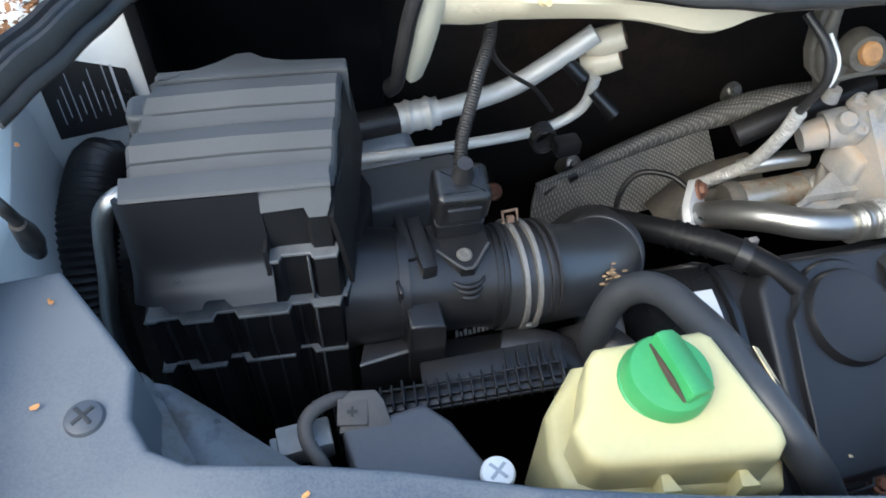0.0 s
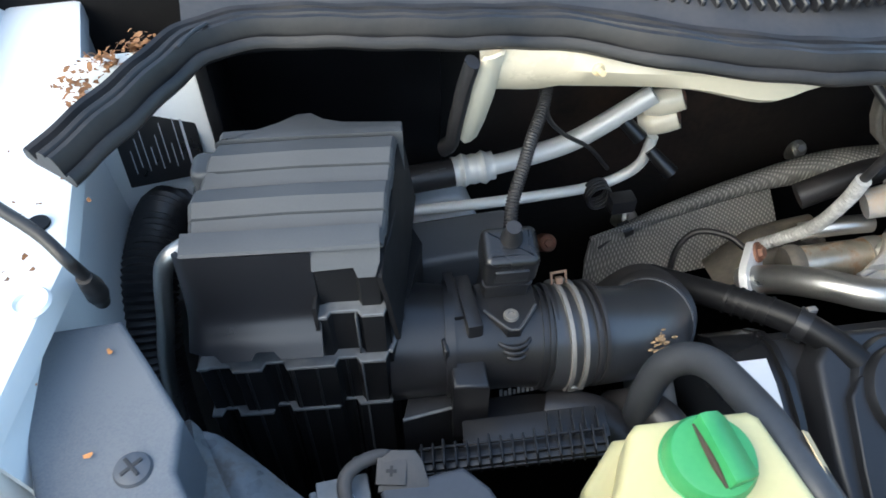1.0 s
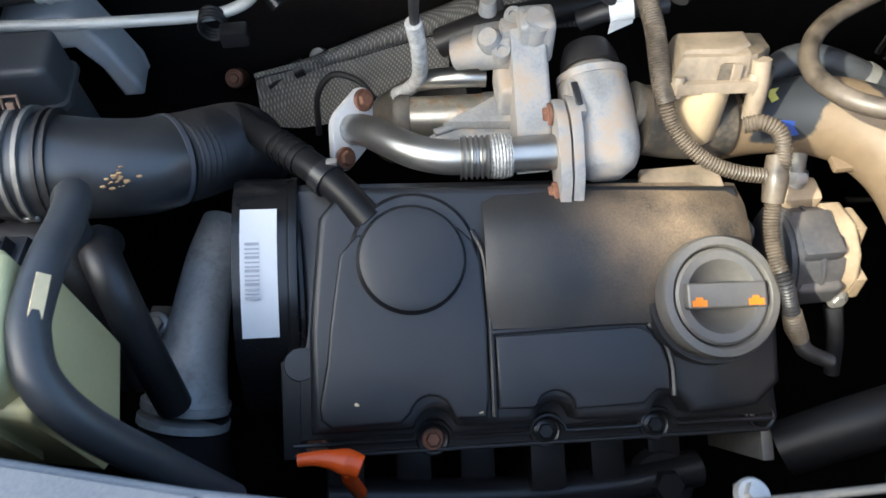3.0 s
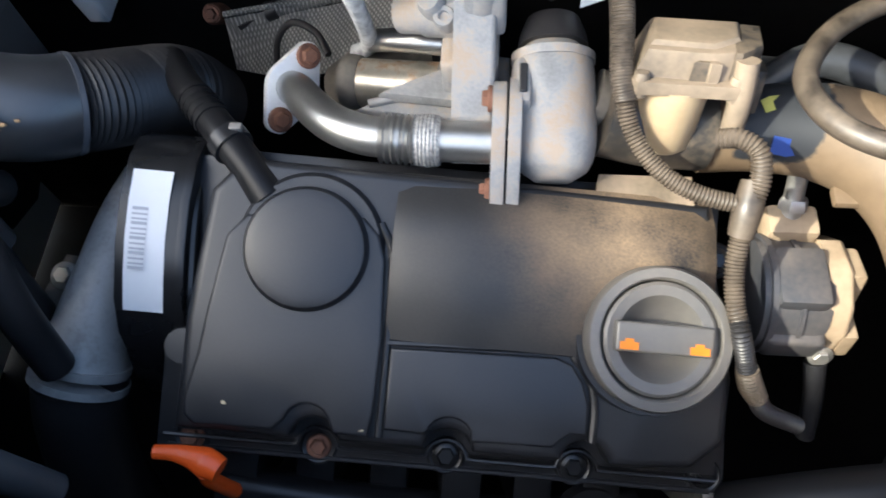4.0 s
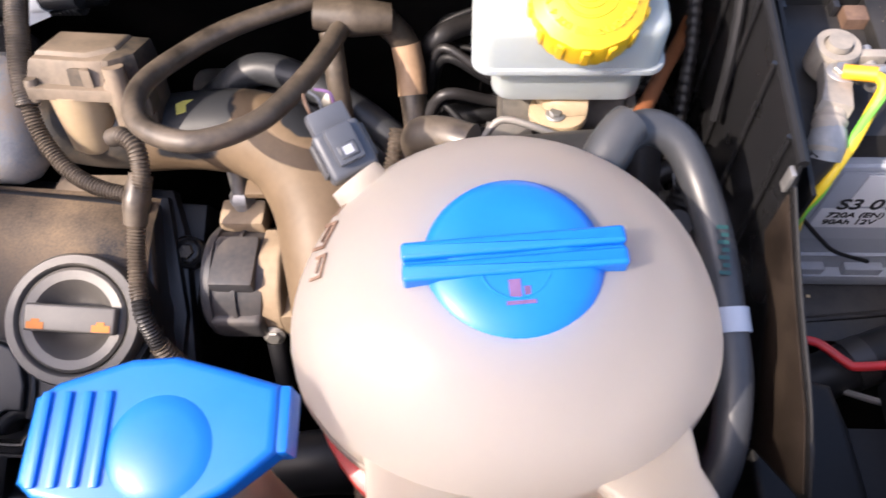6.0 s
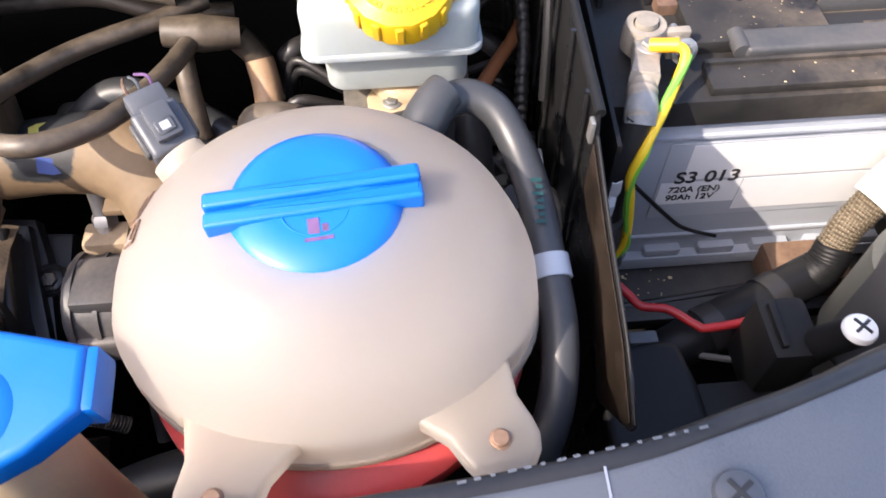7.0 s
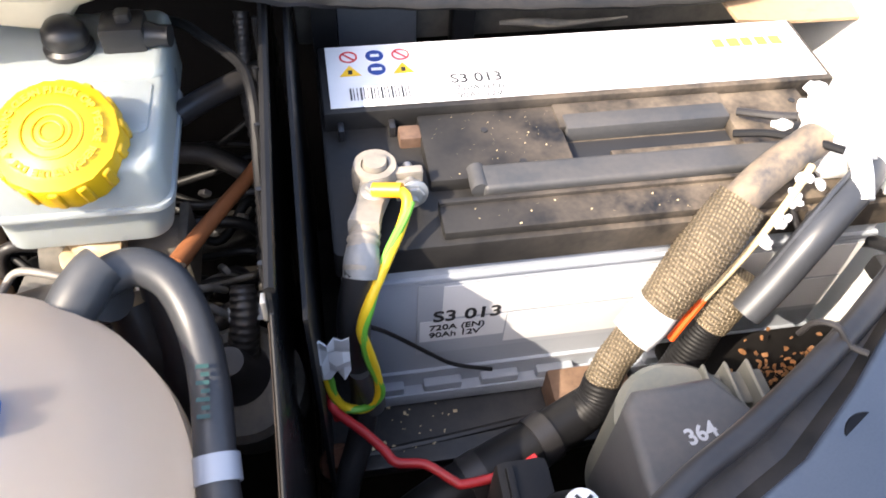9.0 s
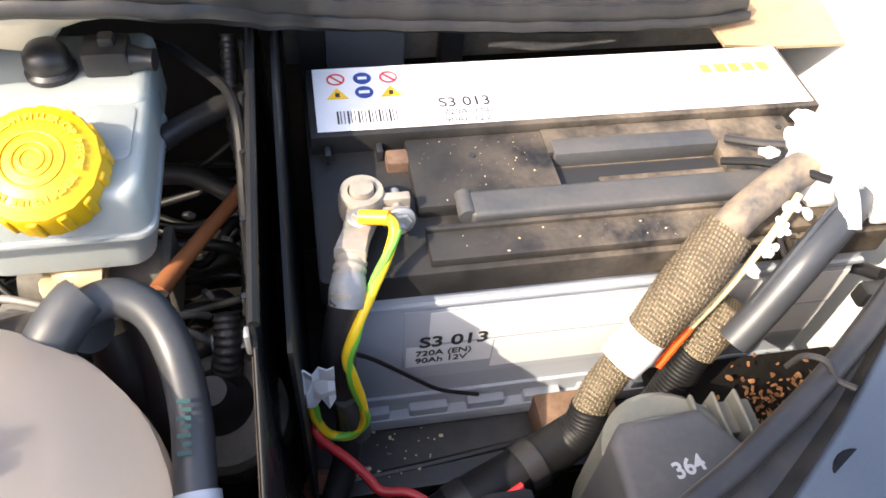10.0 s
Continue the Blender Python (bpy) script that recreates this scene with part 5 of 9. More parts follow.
# the shaded left face of the grip, painted as a dark tapering line
part("dirt", tube([(-0.0030, -0.0165, 0.0090), (-0.0034, -0.006, 0.0098), (-0.0032, 0.006, 0.0096), (-0.0028, 0.0165, 0.0088)], [0.0008, 0.0022, 0.0018, 0.0008], 8, 4), GRIP_DARK, pcap, m=CM @ pose(0, 0, 0, 0, 0, -6))
sth = thing("steering_hose", (0.14, 0.16, 1.1), "bent black rubber hose with a pale label beside the reservoir", "hose")
part("hose", tube([(0.101, 0.240, 0.98), (0.104, 0.246, 1.05), (0.112, 0.249, 1.080), (0.123, 0.243, 1.097), (0.1300, 0.228, 1.108), (0.1320, 0.205, 1.117), (0.1325, 0.180, 1.126), (0.1325, 0.155, 1.131), (0.134, 0.135, 1.132), (0.140, 0.113, 1.124), (0.154, 0.098, 1.102), (0.176, 0.088, 1.06), (0.20, 0.08, 1.0)], 0.0102, 20), HOSE, sth)
part("label", box((-0.0035, -0.014, 0.0), (0.0035, 0.014, 0.0008), 0.0003, 1, pose(0.1395, 0.150, 1.1392, 2, 42, 0)), STRAW, sth, "cream paper label")
solo("lower_hose", tube([(0.10, 0.27, 1.00), (0.112, 0.245, 1.035), (0.125, 0.215, 1.03), (0.132, 0.19, 0.99), (0.135, 0.17, 0.93)], 0.013, 16), RUBBER, "black rubber hose under the intake elbow", "hose")
solo("grey_elbow_hose", tube([(0.045, 0.265, 1.02), (0.075, 0.252, 1.022), (0.092, 0.235, 1.005), (0.095, 0.22, 0.96), (0.093, 0.21, 0.90)], 0.0175, 18), RUBBER, "dusty grey rubber elbow hose", "hose")


# ---- engine ----
EO = Vector((0.322, 0.133, 0.910))
EX = Vector((0.9945, -0.0077, -0.1041)).normalized()
EZ = Vector((0.0921, -0.4035, 0.9104)).normalized()
EY = EZ.cross(EX).normalized()
EX = EY.cross(EZ).normalized()
EN = Matrix(((EX.x, EY.x, EZ.x, EO.x), (EX.y, EY.y, EZ.y, EO.y), (EX.z, EY.z, EZ.z, EO.z), (0, 0, 0, 1)))


def front_edge(a0, a1, b, notches, r):
    """A front edge from a0 to a1 at b with half-round notches."""
    out = [(a0, b)]
    for c in notches:
        out += [(c - r - 0.005, b)] + arc(c, b - 0.002, r, 170, 10, 8) + [(c + r + 0.005, b)]
    return out + [(a1, b)]


def valve_cover():
    t = thing("valve_cover", EO, "black plastic valve cover with raised panels, dusty towards the back", "engine cover")
    part("flange", prism([(-0.108, -0.010), (0.266, -0.010), (0.272, 0.0), (0.270, 0.06), (0.252, 0.160), (0.240, 0.192), (-0.105, 0.192), (-0.110, 0.10)], -0.012, 0.004, 0.002, EN), COVER, t)
    lip = front_edge(-0.100, 0.262, 0.0005, (0.0, 0.0845, 0.170), 0.0140)
    part("rim_bead", tube([EN @ Vector((a, b, 0.0145)) for a, b in lip], 0.0014, 6, 1, straight=True), COVER, t)
    part("rim_bead", tube([EN @ Vector((a, -0.0085, 0.0050)) for a in (-0.100, -0.02, 0.06, 0.14, 0.22, 0.262)], 0.0020, 8, 3), COVER, t)
    part("rim", prism(front_edge(-0.095, 0.262, 0.004, (0.0, 0.0845, 0.170), 0.0125) + [(0.262, 0.10), (0.24, 0.185), (-0.095, 0.185)], 0.002, 0.014, 0.002, EN), COVER, t)
    bm = prism(front_edge(-0.086, 0.200, 0.010, (0.0, 0.0845, 0.170), 0.0155) + [(0.236, 0.013), (0.256, 0.030), (0.258, 0.070), (0.244, 0.135), (0.236, 0.178), (-0.060, 0.182), (-0.078, 0.160), (-0.086, 0.08)], 0.010, 0.0405, 0.006, EN, seg=3)
    part("cover_body", bm, COVER, t)
    # swelling towards the back
    rows = []
    for b, c in ((0.078, 0.0402), (0.095, 0.0445), (0.115, 0.0485), (0.14, 0.0495), (0.16, 0.044), (0.178, 0.030)):
        rows.append([EN @ Vector((a, b, c * k)) for a, k in ((0.041, 0.90), (0.050, 0.985), (0.09, 1.02), (0.14, 1.02), (0.18, 1.0), (0.225, 0.97), (0.238, 0.80))])
    part("swelling", sheet(rows, -0.006), COVER_DUST, t)
    left = [(-0.080, 0.030), (-0.079, 0.020), (-0.072, 0.0145), (-0.025, 0.0155), (-0.018, 0.022)] + arc(-0.004, 0.0185, 0.0145, 150, 30, 6) + [(0.0125, 0.0165), (0.0345, 0.0155), (0.0365, 0.03), (0.0375, 0.077), (0.035, 0.125), (0.030, 0.140), (0.020, 0.150), (-0.052, 0.146), (-0.064, 0.132), (-0.072, 0.080), (-0.074, 0.06)]
    part("raised_panel", prism(left, 0.038, 0.0475, 0.0025, EN, seg=3), COVER, t)
    right = [(0.043, 0.0215), (0.068, 0.0205), (0.072, 0.024)] + arc(0.084, 0.0165, 0.0155, 145, 35, 6) + [(0.0975, 0.0185), (0.148, 0.0195), (0.1525, 0.024), (0.158, 0.0285), (0.1685, 0.0285), (0.1685, 0.046), (0.164, 0.061), (0.156, 0.071), (0.146, 0.0745), (0.0435, 0.0715)]
    part("raised_panel", prism(right, 0.038, 0.0465, 0.002, EN, seg=3), COVER, t)
    for line in ([(0.0405, 0.0745), (0.145, 0.0780), (0.159, 0.0735), (0.168, 0.062), (0.1725, 0.046), (0.1725, 0.024)], [(0.0405, 0.016), (0.0405, 0.0745), (0.0385, 0.128), (0.030, 0.148)]):
        part("raised_edge", tube([EN @ Vector((a, b, 0.0415)) for a, b in line], 0.0026, 8, 6), COVER, t)
    part("breather_lid", lathe([(0, 0.0565), (0.030, 0.0560), (0.036, 0.0545), (0.0385, 0.0505), (0.0390, 0.045), (0.0375, 0.0435), (0.0405, 0.043), (0.0415, 0.036)], 48, EN @ Matrix.Translation((-0.0140, 0.1275, 0))), COVER, t, "round black breather lid")
    part("breather_step", lathe([(0, 0.046), (0.043, 0.046), (0.046, 0.042), (0.046, 0.030)], 40, EN @ Matrix.Translation((-0.012, 0.1300, 0))), COVER, t)
    # oil filler cap
    CM = EN @ Matrix.Translation((0.2035, 0.0925, 0))
    part("filler_neck", lathe([(0, 0.049), (0.0475, 0.050), (0.0485, 0.046), (0.050, 0.030), (0.050, 0.004)], 44, CM), COVER, t)
    cap = part("filler_cap", lathe([(0, 0.050), (0.0335, 0.050), (0.0352, 0.0600), (0.0360, 0.0655), (0.0372, 0.0668), (0.0425, 0.0664), (0.0440, 0.0640), (0.0442, 0.052)], 56, CM), DUSTY_CAP, t, "black ring shaped oil filler cap")
    part("bowl", lathe([(0, 0.0520), (0.012, 0.0525), (0.019, 0.0560), (0.0240, 0.0630), (0.0265, 0.0655), (0.0325, 0.0660), (0.0345, 0.0645), (0.0346, 0.050)], 48, CM), DUSTY_CAP, cap)
    part("grip", box((-0.0285, -0.0090, 0.052), (0.0300, 0.0090, 0.0720), 0.002, 3, CM @ pose(0, 0.0005, 0, 0, 0, 0)), DUSTY_CAP, cap)
    for u, w in ((-0.026, 0.011), (0.0155, 0.0115)):
        part("oil_mark", merge(box((u, -0.0070, 0.0721), (u + w, -0.0025, 0.0725), 0, 1, CM), box((u + 0.003, -0.0025, 0.0721), (u + 0.008, -0.0005, 0.0725), 0, 1, CM)), AMBER, cap, "orange printed oil symbol")
    for i, (a, b) in enumerate(((-0.084, -0.002), (0.0, -0.001), (0.0845, 0.0), (0.170, 0.0), (0.257, 0.002), (-0.086, 0.139), (0.255, 0.146))):
        put("bolt", BOLT_RUST if i in (0, 1, 5) else BOLT_BLACK, t, m=EN @ Matrix.Translation((a, b, 0.006)))
        part("bolt_seat", lathe([(0, 0.005), (0.0085, 0.005), (0.0110, 0.0065), (0.0125, 0.005), (0.0125, -0.010)], 24, EN @ Matrix.Translation((a, b, 0))), COVER, t)
    part("side_hole", lathe([(0.0085, 0.016), (0.0115, 0.016), (0.0125, 0.012), (0.0125, 0.0)], 24, EN @ Matrix.Translation((-0.094, 0.058, 0))), GLOSS, t)
    return t


DUSTY_CAP = shader("dusty_cap_plastic", (0.088, 0.084, 0.078), 0.40, vary=0.2, spec=0.8, dust=0.10, bump=0.15)
valve_cover()

head = thing("cylinder_head", EO, "dark oily cylinder head and block below the valve cover", "engine block")
part("head_block", prism([(-0.10, -0.004), (0.262, -0.004), (0.262, 0.185), (-0.10, 0.185)], -0.20, -0.012, 0.003, EN), BLACK, head)
for i in range(6):
    part("front_casting", box((-0.08 + 0.055 * i, -0.055, -0.16 - 0.01 * (i % 2)), (-0.05 + 0.055 * i, 0.0, -0.05 - 0.012 * (i % 3)), 0.004, 2, EN), BLACK, head)
part("manifold", tube([EN @ Vector(p) for p in ((-0.08, -0.05, -0.06), (0.05, -0.06, -0.07), (0.16, -0.06, -0.075), (0.24, -0.05, -0.08))], 0.016, 14), BLACK, head)
part("filter_nut", lathe([(0, 0.02), (0.012, 0.02), (0.014, 0.016), (0.014, 0.0)], 6, EN @ Matrix.Translation((0.205, -0.06, -0.075))), BLACK, head)
part("filter_lid", lathe([(0, 0.008), (0.026, 0.008), (0.031, 0.002), (0.031, -0.05)], 24, EN @ Matrix.Translation((0.205, -0.06, -0.080))), BLACK, head)
part("end_bracket", box((0.262, -0.035, -0.10), (0.272, 0.03, -0.006), 0.002, 2, EN), ZINC, head, "bare metal end bracket")
stick = thing("dipstick", (0.264, 0.107, 0.975), "bright orange plastic dipstick handle", "dipstick")
part("handle", tube([(0.231, 0.112, 0.957), (0.244, 0.112, 0.957), (0.256, 0.110, 0.956), (0.266, 0.107, 0.955), (0.273, 0.104, 0.954)], [0.0045, 0.0050, 0.0065, 0.0095, 0.008], 14, flat=0.8), ORANGE, stick)
part("stem", tube([(0.264, 0.103, 0.954), (0.264, 0.100, 0.94), (0.266, 0.100, 0.90)], 0.0055, 10), ORANGE, stick)

TE = EN @ Matrix.Translation((0.002, 0.0, -0.010))
tim = thing("timing_cover", (0.2, 0.25, 0.95), "black timing belt cover with a white barcode label", "engine cover")
prof = [(0.050, 0.0)] + [(b, c) for b, c in ((0.030, -0.02), (0.012, -0.06), (0.004, -0.12), (0.18, -0.14), (0.20, -0.06), (0.200, 0.0), (0.193, 0.018), (0.178, 0.030), (0.150, 0.037), (0.12, 0.037), (0.085, 0.030), (0.062, 0.016))]
part("shell", prism(prof, -0.020, 0.022, 0.004, TE @ Matrix(((0, 0, 1, -0.122), (1, 0, 0, 0), (0, 1, 0, 0), (0, 0, 0, 1))), seg=3), GLOSS, tim)
part("rim", prism([(b * 1.0, c + 0.004) for b, c in prof[5:]] + [(0.050, 0.004)], 0.020, 0.026, 0.001, TE @ Matrix(((0, 0, 1, -0.122), (1, 0, 0, 0), (0, 1, 0, 0), (0, 0, 0, 1)))), GLOSS, tim)
lab = [TE @ Vector((a, b, c + 0.0006)) for b, c in ((0.078, 0.0275), (0.10, 0.0335), (0.125, 0.0375), (0.150, 0.0375), (0.170, 0.034)) for a in (-0.136, -0.110)]
part("label", sheet([[lab[2 * i], lab[2 * i + 1]] for i in range(5)], 0.0004), LABEL, tim, "white paper barcode label")
for i in range(13):
    b = 0.105 + 0.0032 * i
    part("barcode_line", box((-0.1325, b, 0.0), (-0.1225, b + (0.0012 if i % 3 else 0.002), 0.0004), 0, 1, TE @ Matrix.Translation((0, 0, 0.0352 + 0.0034 * math.sin(min(1, (b - 0.095) / 0.03) * 1.57)))), PALE_INK, tim)
part("belt_guard", tube([TE @ Vector(p) for p in ((-0.094, 0.06, 0.018), (-0.094, 0.10, 0.028), (-0.096, 0.15, 0.026), (-0.098, 0.19, 0.004))], 0.0035, 8), GLOSS, tim)

duct = thing("charge_air_pipe", (0.15, 0.2, 0.9), "dusty grey metal charge air pipe on a black hose", "pipe")
part("pipe", tube([(0.166, 0.325, 0.930), (0.156, 0.290, 0.929), (0.147, 0.250, 0.921), (0.138, 0.212, 0.906), (0.130, 0.180, 0.889)], [0.021, 0.0215, 0.0225, 0.027, 0.0335], 28), WEATHERED, duct)
for a, b, r in (((0.1318, 0.187, 0.893), (0.1305, 0.182, 0.890), 0.0345), ((0.1290, 0.176, 0.887), (0.1275, 0.171, 0.884), 0.0358)):
    part("bead", tube([a, b], r, 32, straight=True), WEATHERED, duct)
part("hose", tube([(0.129, 0.176, 0.887), (0.124, 0.15, 0.856), (0.120, 0.12, 0.80), (0.118, 0.10, 0.73)], 0.034, 26), RUBBER, duct)
part("bracket", prism([(0.090, 0.222), (0.128, 0.216), (0.134, 0.262), (0.102, 0.266)], 0.903, 0.909, 0.002), DULL_CAST, duct)
put("bolt", BOLT_STEEL, duct, m=axis((0.108, 0.246, 0.912), (0, -0.3, 1)) @ Matrix.Scale(1.3, 4))

br = thing("breather_hose", (0.25, 0.3, 1.0), "black ribbed breather hose to the valve cover", "hose")
part("hose", tube([(0.185, 0.395, 0.985), (0.205, 0.366, 0.998), (0.230, 0.334, 1.012), (0.254, 0.306, 1.020), (0.274, 0.284, 1.018), (0.292, 0.262, 1.010)], [0.011, 0.0115, 0.0115, 0.0115, 0.0115, 0.0125], 18), RUBBER_BLACK, br)
for i in range(5):
    p = Vector((0.224, 0.3415, 1.009)).lerp(Vector((0.244, 0.3175, 1.0175)), i / 4)
    part("ridge", tube([p, p + Vector((0.0016, -0.0019, 0.0002))], 0.0128, 18, straight=True), RUBBER_BLACK, br)
part("clip", tube([(0.258, 0.3015, 1.0200), (0.265, 0.294, 1.0195)], 0.0138, 18, straight=True), BLACK, br, "black hose clip")
part("clip_screw", box((0.264, 0.299, 1.029), (0.272, 0.304, 1.034), 0.0012), CLIP_STEEL, br)

# exhaust gas pipe and valve
eg = thing("exhaust_gas_pipe", (0.33, 0.33, 1.0), "bare steel exhaust gas pipe with bellows and a bolted flange", "pipe")
fm = axis((0.2785, 0.379, 0.975), (0.62, -0.52, 0.60), up=(0.33, 0.86, 0.34))
part("flange_plate", prism(arc(-0.026, 0, 0.0105, 130, 230, 6) + arc(0, 0, 0.0205, 250, 290, 4) + arc(0.026, 0, 0.0105, -50, 50, 6) + arc(0, 0, 0.0205, 70, 110, 4), -0.004, 0.003, 0.001), PLATE, eg, "pale zinc flange plate", m=fm @ pose(0, 0, 0, 0, 0, 90))
for v in (-0.026, 0.026):
    put("bolt", BOLT_RUST, eg, m=fm @ pose(0, v, 0.004) @ Matrix.Scale(1.15, 4))
part("pipe", tube([(0.272, 0.384, 0.968), (0.280, 0.376, 0.978), (0.292, 0.358, 0.996), (0.308, 0.333, 1.014), (0.328, 0.313, 1.022), (0.350, 0.304, 1.0235), (0.372, 0.302, 1.0235)], 0.0128, 24), STEEL, eg)
part("bellows", tube([(0.3605, 0.3022, 1.0235), (0.372, 0.3016, 1.0235), (0.3830, 0.301, 1.0235)], 0.0150, 28, wave=0.0015, pitch=0.0041), STEEL, eg)
part("woven_cuff", tube([(0.3820, 0.301, 1.0235), (0.390, 0.301, 1.0235), (0.3980, 0.301, 1.0235)], [0.0158, 0.0168, 0.0156], 24, wave=0.0004, pitch=0.0024), KNIT, eg, "knitted steel cuff")
part("end_pipe", tube([(0.396, 0.301, 1.0235), (0.434, 0.300, 1.024)], 0.0130, 22, straight=True), STEEL, eg)

ev = thing("exhaust_gas_valve", (0.45, 0.33, 1.03), "cast aluminium exhaust gas valve with a round chamber", "valve")
YZ = Matrix(((0, 0, 1, 0), (1, 0, 0, 0), (0, 1, 0, 0), (0, 0, 0, 1)))
fl2 = [(0.262, 1.004), (0.272, 0.996), (0.290, 1.000), (0.318, 1.010), (0.334, 1.024), (0.336, 1.040), (0.326, 1.050), (0.310, 1.052), (0.295, 1.046), (0.272, 1.026)]
part("flange", prism(fl2, 0.430, 0.4385, 0.0015, YZ), CAST, ev)
part("flange", prism([(y + 0.002, z + 0.001) for y, z in fl2], 0.4400, 0.4480, 0.0015, YZ), CAST, ev)
bm = tube([(0.4665, 0.366, 1.0395), (0.4665, 0.358, 1.0360), (0.467, 0.342, 1.0290), (0.468, 0.322, 1.0200), (0.469, 0.300, 1.0105), (0.469, 0.2855, 1.0045)], [0.016, 0.0225, 0.0255, 0.0265, 0.027, 0.0272, 0.0274, 0.0275, 0.0275, 0.0274, 0.0268, 0.0252, 0.0218, 0.0120], 40, 7)
line = glide([(0.4665, 0.366, 1.0395), (0.467, 0.346, 1.0310), (0.469, 0.2855, 1.0045)], 12)
for v in bm.verts:
    # squarer shoulders than a plain barrel
    c = min(line, key=lambda p: (p - v.co).length)
    d = v.co - c
    a = math.atan2(d.z, d.x)
    v.co = c + d * (1 + 0.06 * abs(math.sin(2 * a)) ** 2)
part("chamber", bm, CAST, ev, "dusty rounded cast chamber", angle=50)
part("chamber_band", tube([(0.4667, 0.3595, 1.0368), (0.4668, 0.3545, 1.0347)], 0.0266, 36, straight=True), CAST, ev)
part("chamber_lid", tube([(0.4665, 0.364, 1.0385), (0.4662, 0.372, 1.041), (0.466, 0.382, 1.044)], [0.0225, 0.021, 0.017], 32, straight=True), RUBBER, ev, "black rubber end of the chamber")
part("inlet_pad", box((0.4440, 0.312, 1.036), (0.4530, 0.346, 1.052), 0.003, 2), CAST, ev)
part("inlet_slot", box((0.4455, 0.318, 1.0505), (0.4505, 0.340, 1.0535), 0.0008, 1), INK, ev, "dark slot")
part("neck_ring", tube([(0.4930, 0.336, 1.026), (0.5000, 0.335, 1.024)], [0.0185, 0.0175], 24, straight=True), DULL_CAST, ev)
for y, z in ((0.322, 1.040), (0.276, 1.006)):
    put("bolt", BOLT_RUST, ev, m=axis((0.428, y, z), (-1, 0, 0)))
part("valve_body", merge(tube([(0.384, 0.386, 1.048), (0.400, 0.382, 1.053), (0.428, 0.376, 1.056)], [0.017, 0.018, 0.019], 18), tube([(0.420, 0.378, 1.050), (0.422, 0.372, 1.078), (0.424, 0.369, 1.088)], [0.016, 0.0135, 0.010], 16), box((0.395, 0.345, 1.010), (0.432, 0.386, 1.044), 0.006, 3), tube([(0.366, 0.390, 1.040), (0.388, 0.385, 1.048)], [0.0125, 0.0145], 16, straight=True)), CAST, ev, "pale cast valve body")
part("tower", merge(box((0.410, 0.362, 1.050), (0.436, 0.386, 1.088), 0.005, 3), box((0.398, 0.372, 1.062), (0.414, 0.388, 1.076), 0.004, 2)), CAST, ev)
part("rear_wall", prism([(0.300, 1.000), (0.335, 1.000), (0.384, 1.022), (0.388, 1.066), (0.372, 1.078), (0.346, 1.058), (0.318, 1.038)], 0.404, 0.4305, 0.004, YZ, seg=3), CAST, ev, angle=60)
part("gusset", prism([(0.352, 0.344), (0.432, 0.336), (0.432, 0.366), (0.404, 0.372)], 1.008, 1.016, 0.003), CAST, ev)
part("lug", lathe([(0, 0.014), (0.007, 0.014), (0.009, 0.010), (0.009, 0)], 14, axis((0.392, 0.376, 1.060), (-0.3, -0.3, 0.9))), CAST, ev)
part("web", prism([(0.335, 0.338), (0.440, 0.326), (0.440, 0.386), (0.408, 0.392), (0.385, 0.366)], 0.990, 1.006, 0.005, seg=3), CAST, ev)
part("web_rib", tube([(0.345, 0.341, 1.007), (0.385, 0.352, 1.009), (0.432, 0.362, 1.014)], [0.003, 0.0035, 0.004], 10), CAST, ev)
for x, y in ((0.398, 0.366), (0.409, 0.388)):
    part("boss_ring", lathe([(0, 0.003), (0.0030, 0.003), (0.0034, 0.0055), (0.0062, 0.0055), (0.0072, 0.003), (0.0072, -0.008)], 20, axis((x, y, 1.062 if y < 0.38 else 1.074), (-0.1, -0.4, 0.9))), CAST, ev)
part("ear", lathe([(0, 0.012), (0.006, 0.012), (0.007, 0), (0, 0)], 14, axis((0.392, 0.402, 1.068), (0, 0, 1))), CAST, ev)

# heat sleeve, starter cable and other bulkhead parts
heat_shield_ob = solo("heat_shield", sheet([[(0.176, 0.495, 0.855), (0.177, 0.503, 0.885), (0.180, 0.505, 0.913)], [(0.215, 0.480, 0.865), (0.222, 0.500, 0.893), (0.230, 0.512, 0.918)], [(0.257, 0.470, 0.880), (0.265, 0.495, 0.902), (0.275, 0.515, 0.920)], [(0.310, 0.462, 0.895), (0.312, 0.485, 0.920), (0.315, 0.51, 0.936)], [(0.37, 0.462, 0.92), (0.37, 0.485, 0.94), (0.37, 0.505, 0.955)]], 0.004), FOIL_DARK, "woven silver heat shield cloth below the bulkhead", "heat shield")
part("hem", tube([(0.180, 0.506, 0.917), (0.230, 0.513, 0.922), (0.275, 0.516, 0.924), (0.315, 0.511, 0.940), (0.37, 0.506, 0.959)], 0.0028, 8), FOIL_DARK, heat_shield_ob, "folded hem")
hsl = solo("heat_sleeve", tube([(0.22, 0.515, 0.912), (0.265, 0.520, 0.924), (0.315, 0.514, 0.948), (0.369, 0.499, 0.977), (0.405, 0.475, 1.005), (0.44, 0.46, 1.015), (0.48, 0.46, 1.015)], [0.007, 0.008, 0.009, 0.011, 0.015, 0.017, 0.017], 16), FOIL_DARK, "woven silver heat sleeve over a cable", "heat sleeve")
part("end_cuff", tube([(0.218, 0.5148, 0.9115), (0.228, 0.5160, 0.9145)], 0.0088, 16, straight=True), RUBBER, hsl, "black end cuff")
part("lead_end", tube([(0.222, 0.515, 0.913), (0.205, 0.512, 0.908), (0.190, 0.508, 0.900)], 0.004, 10), RUBBER, hsl)
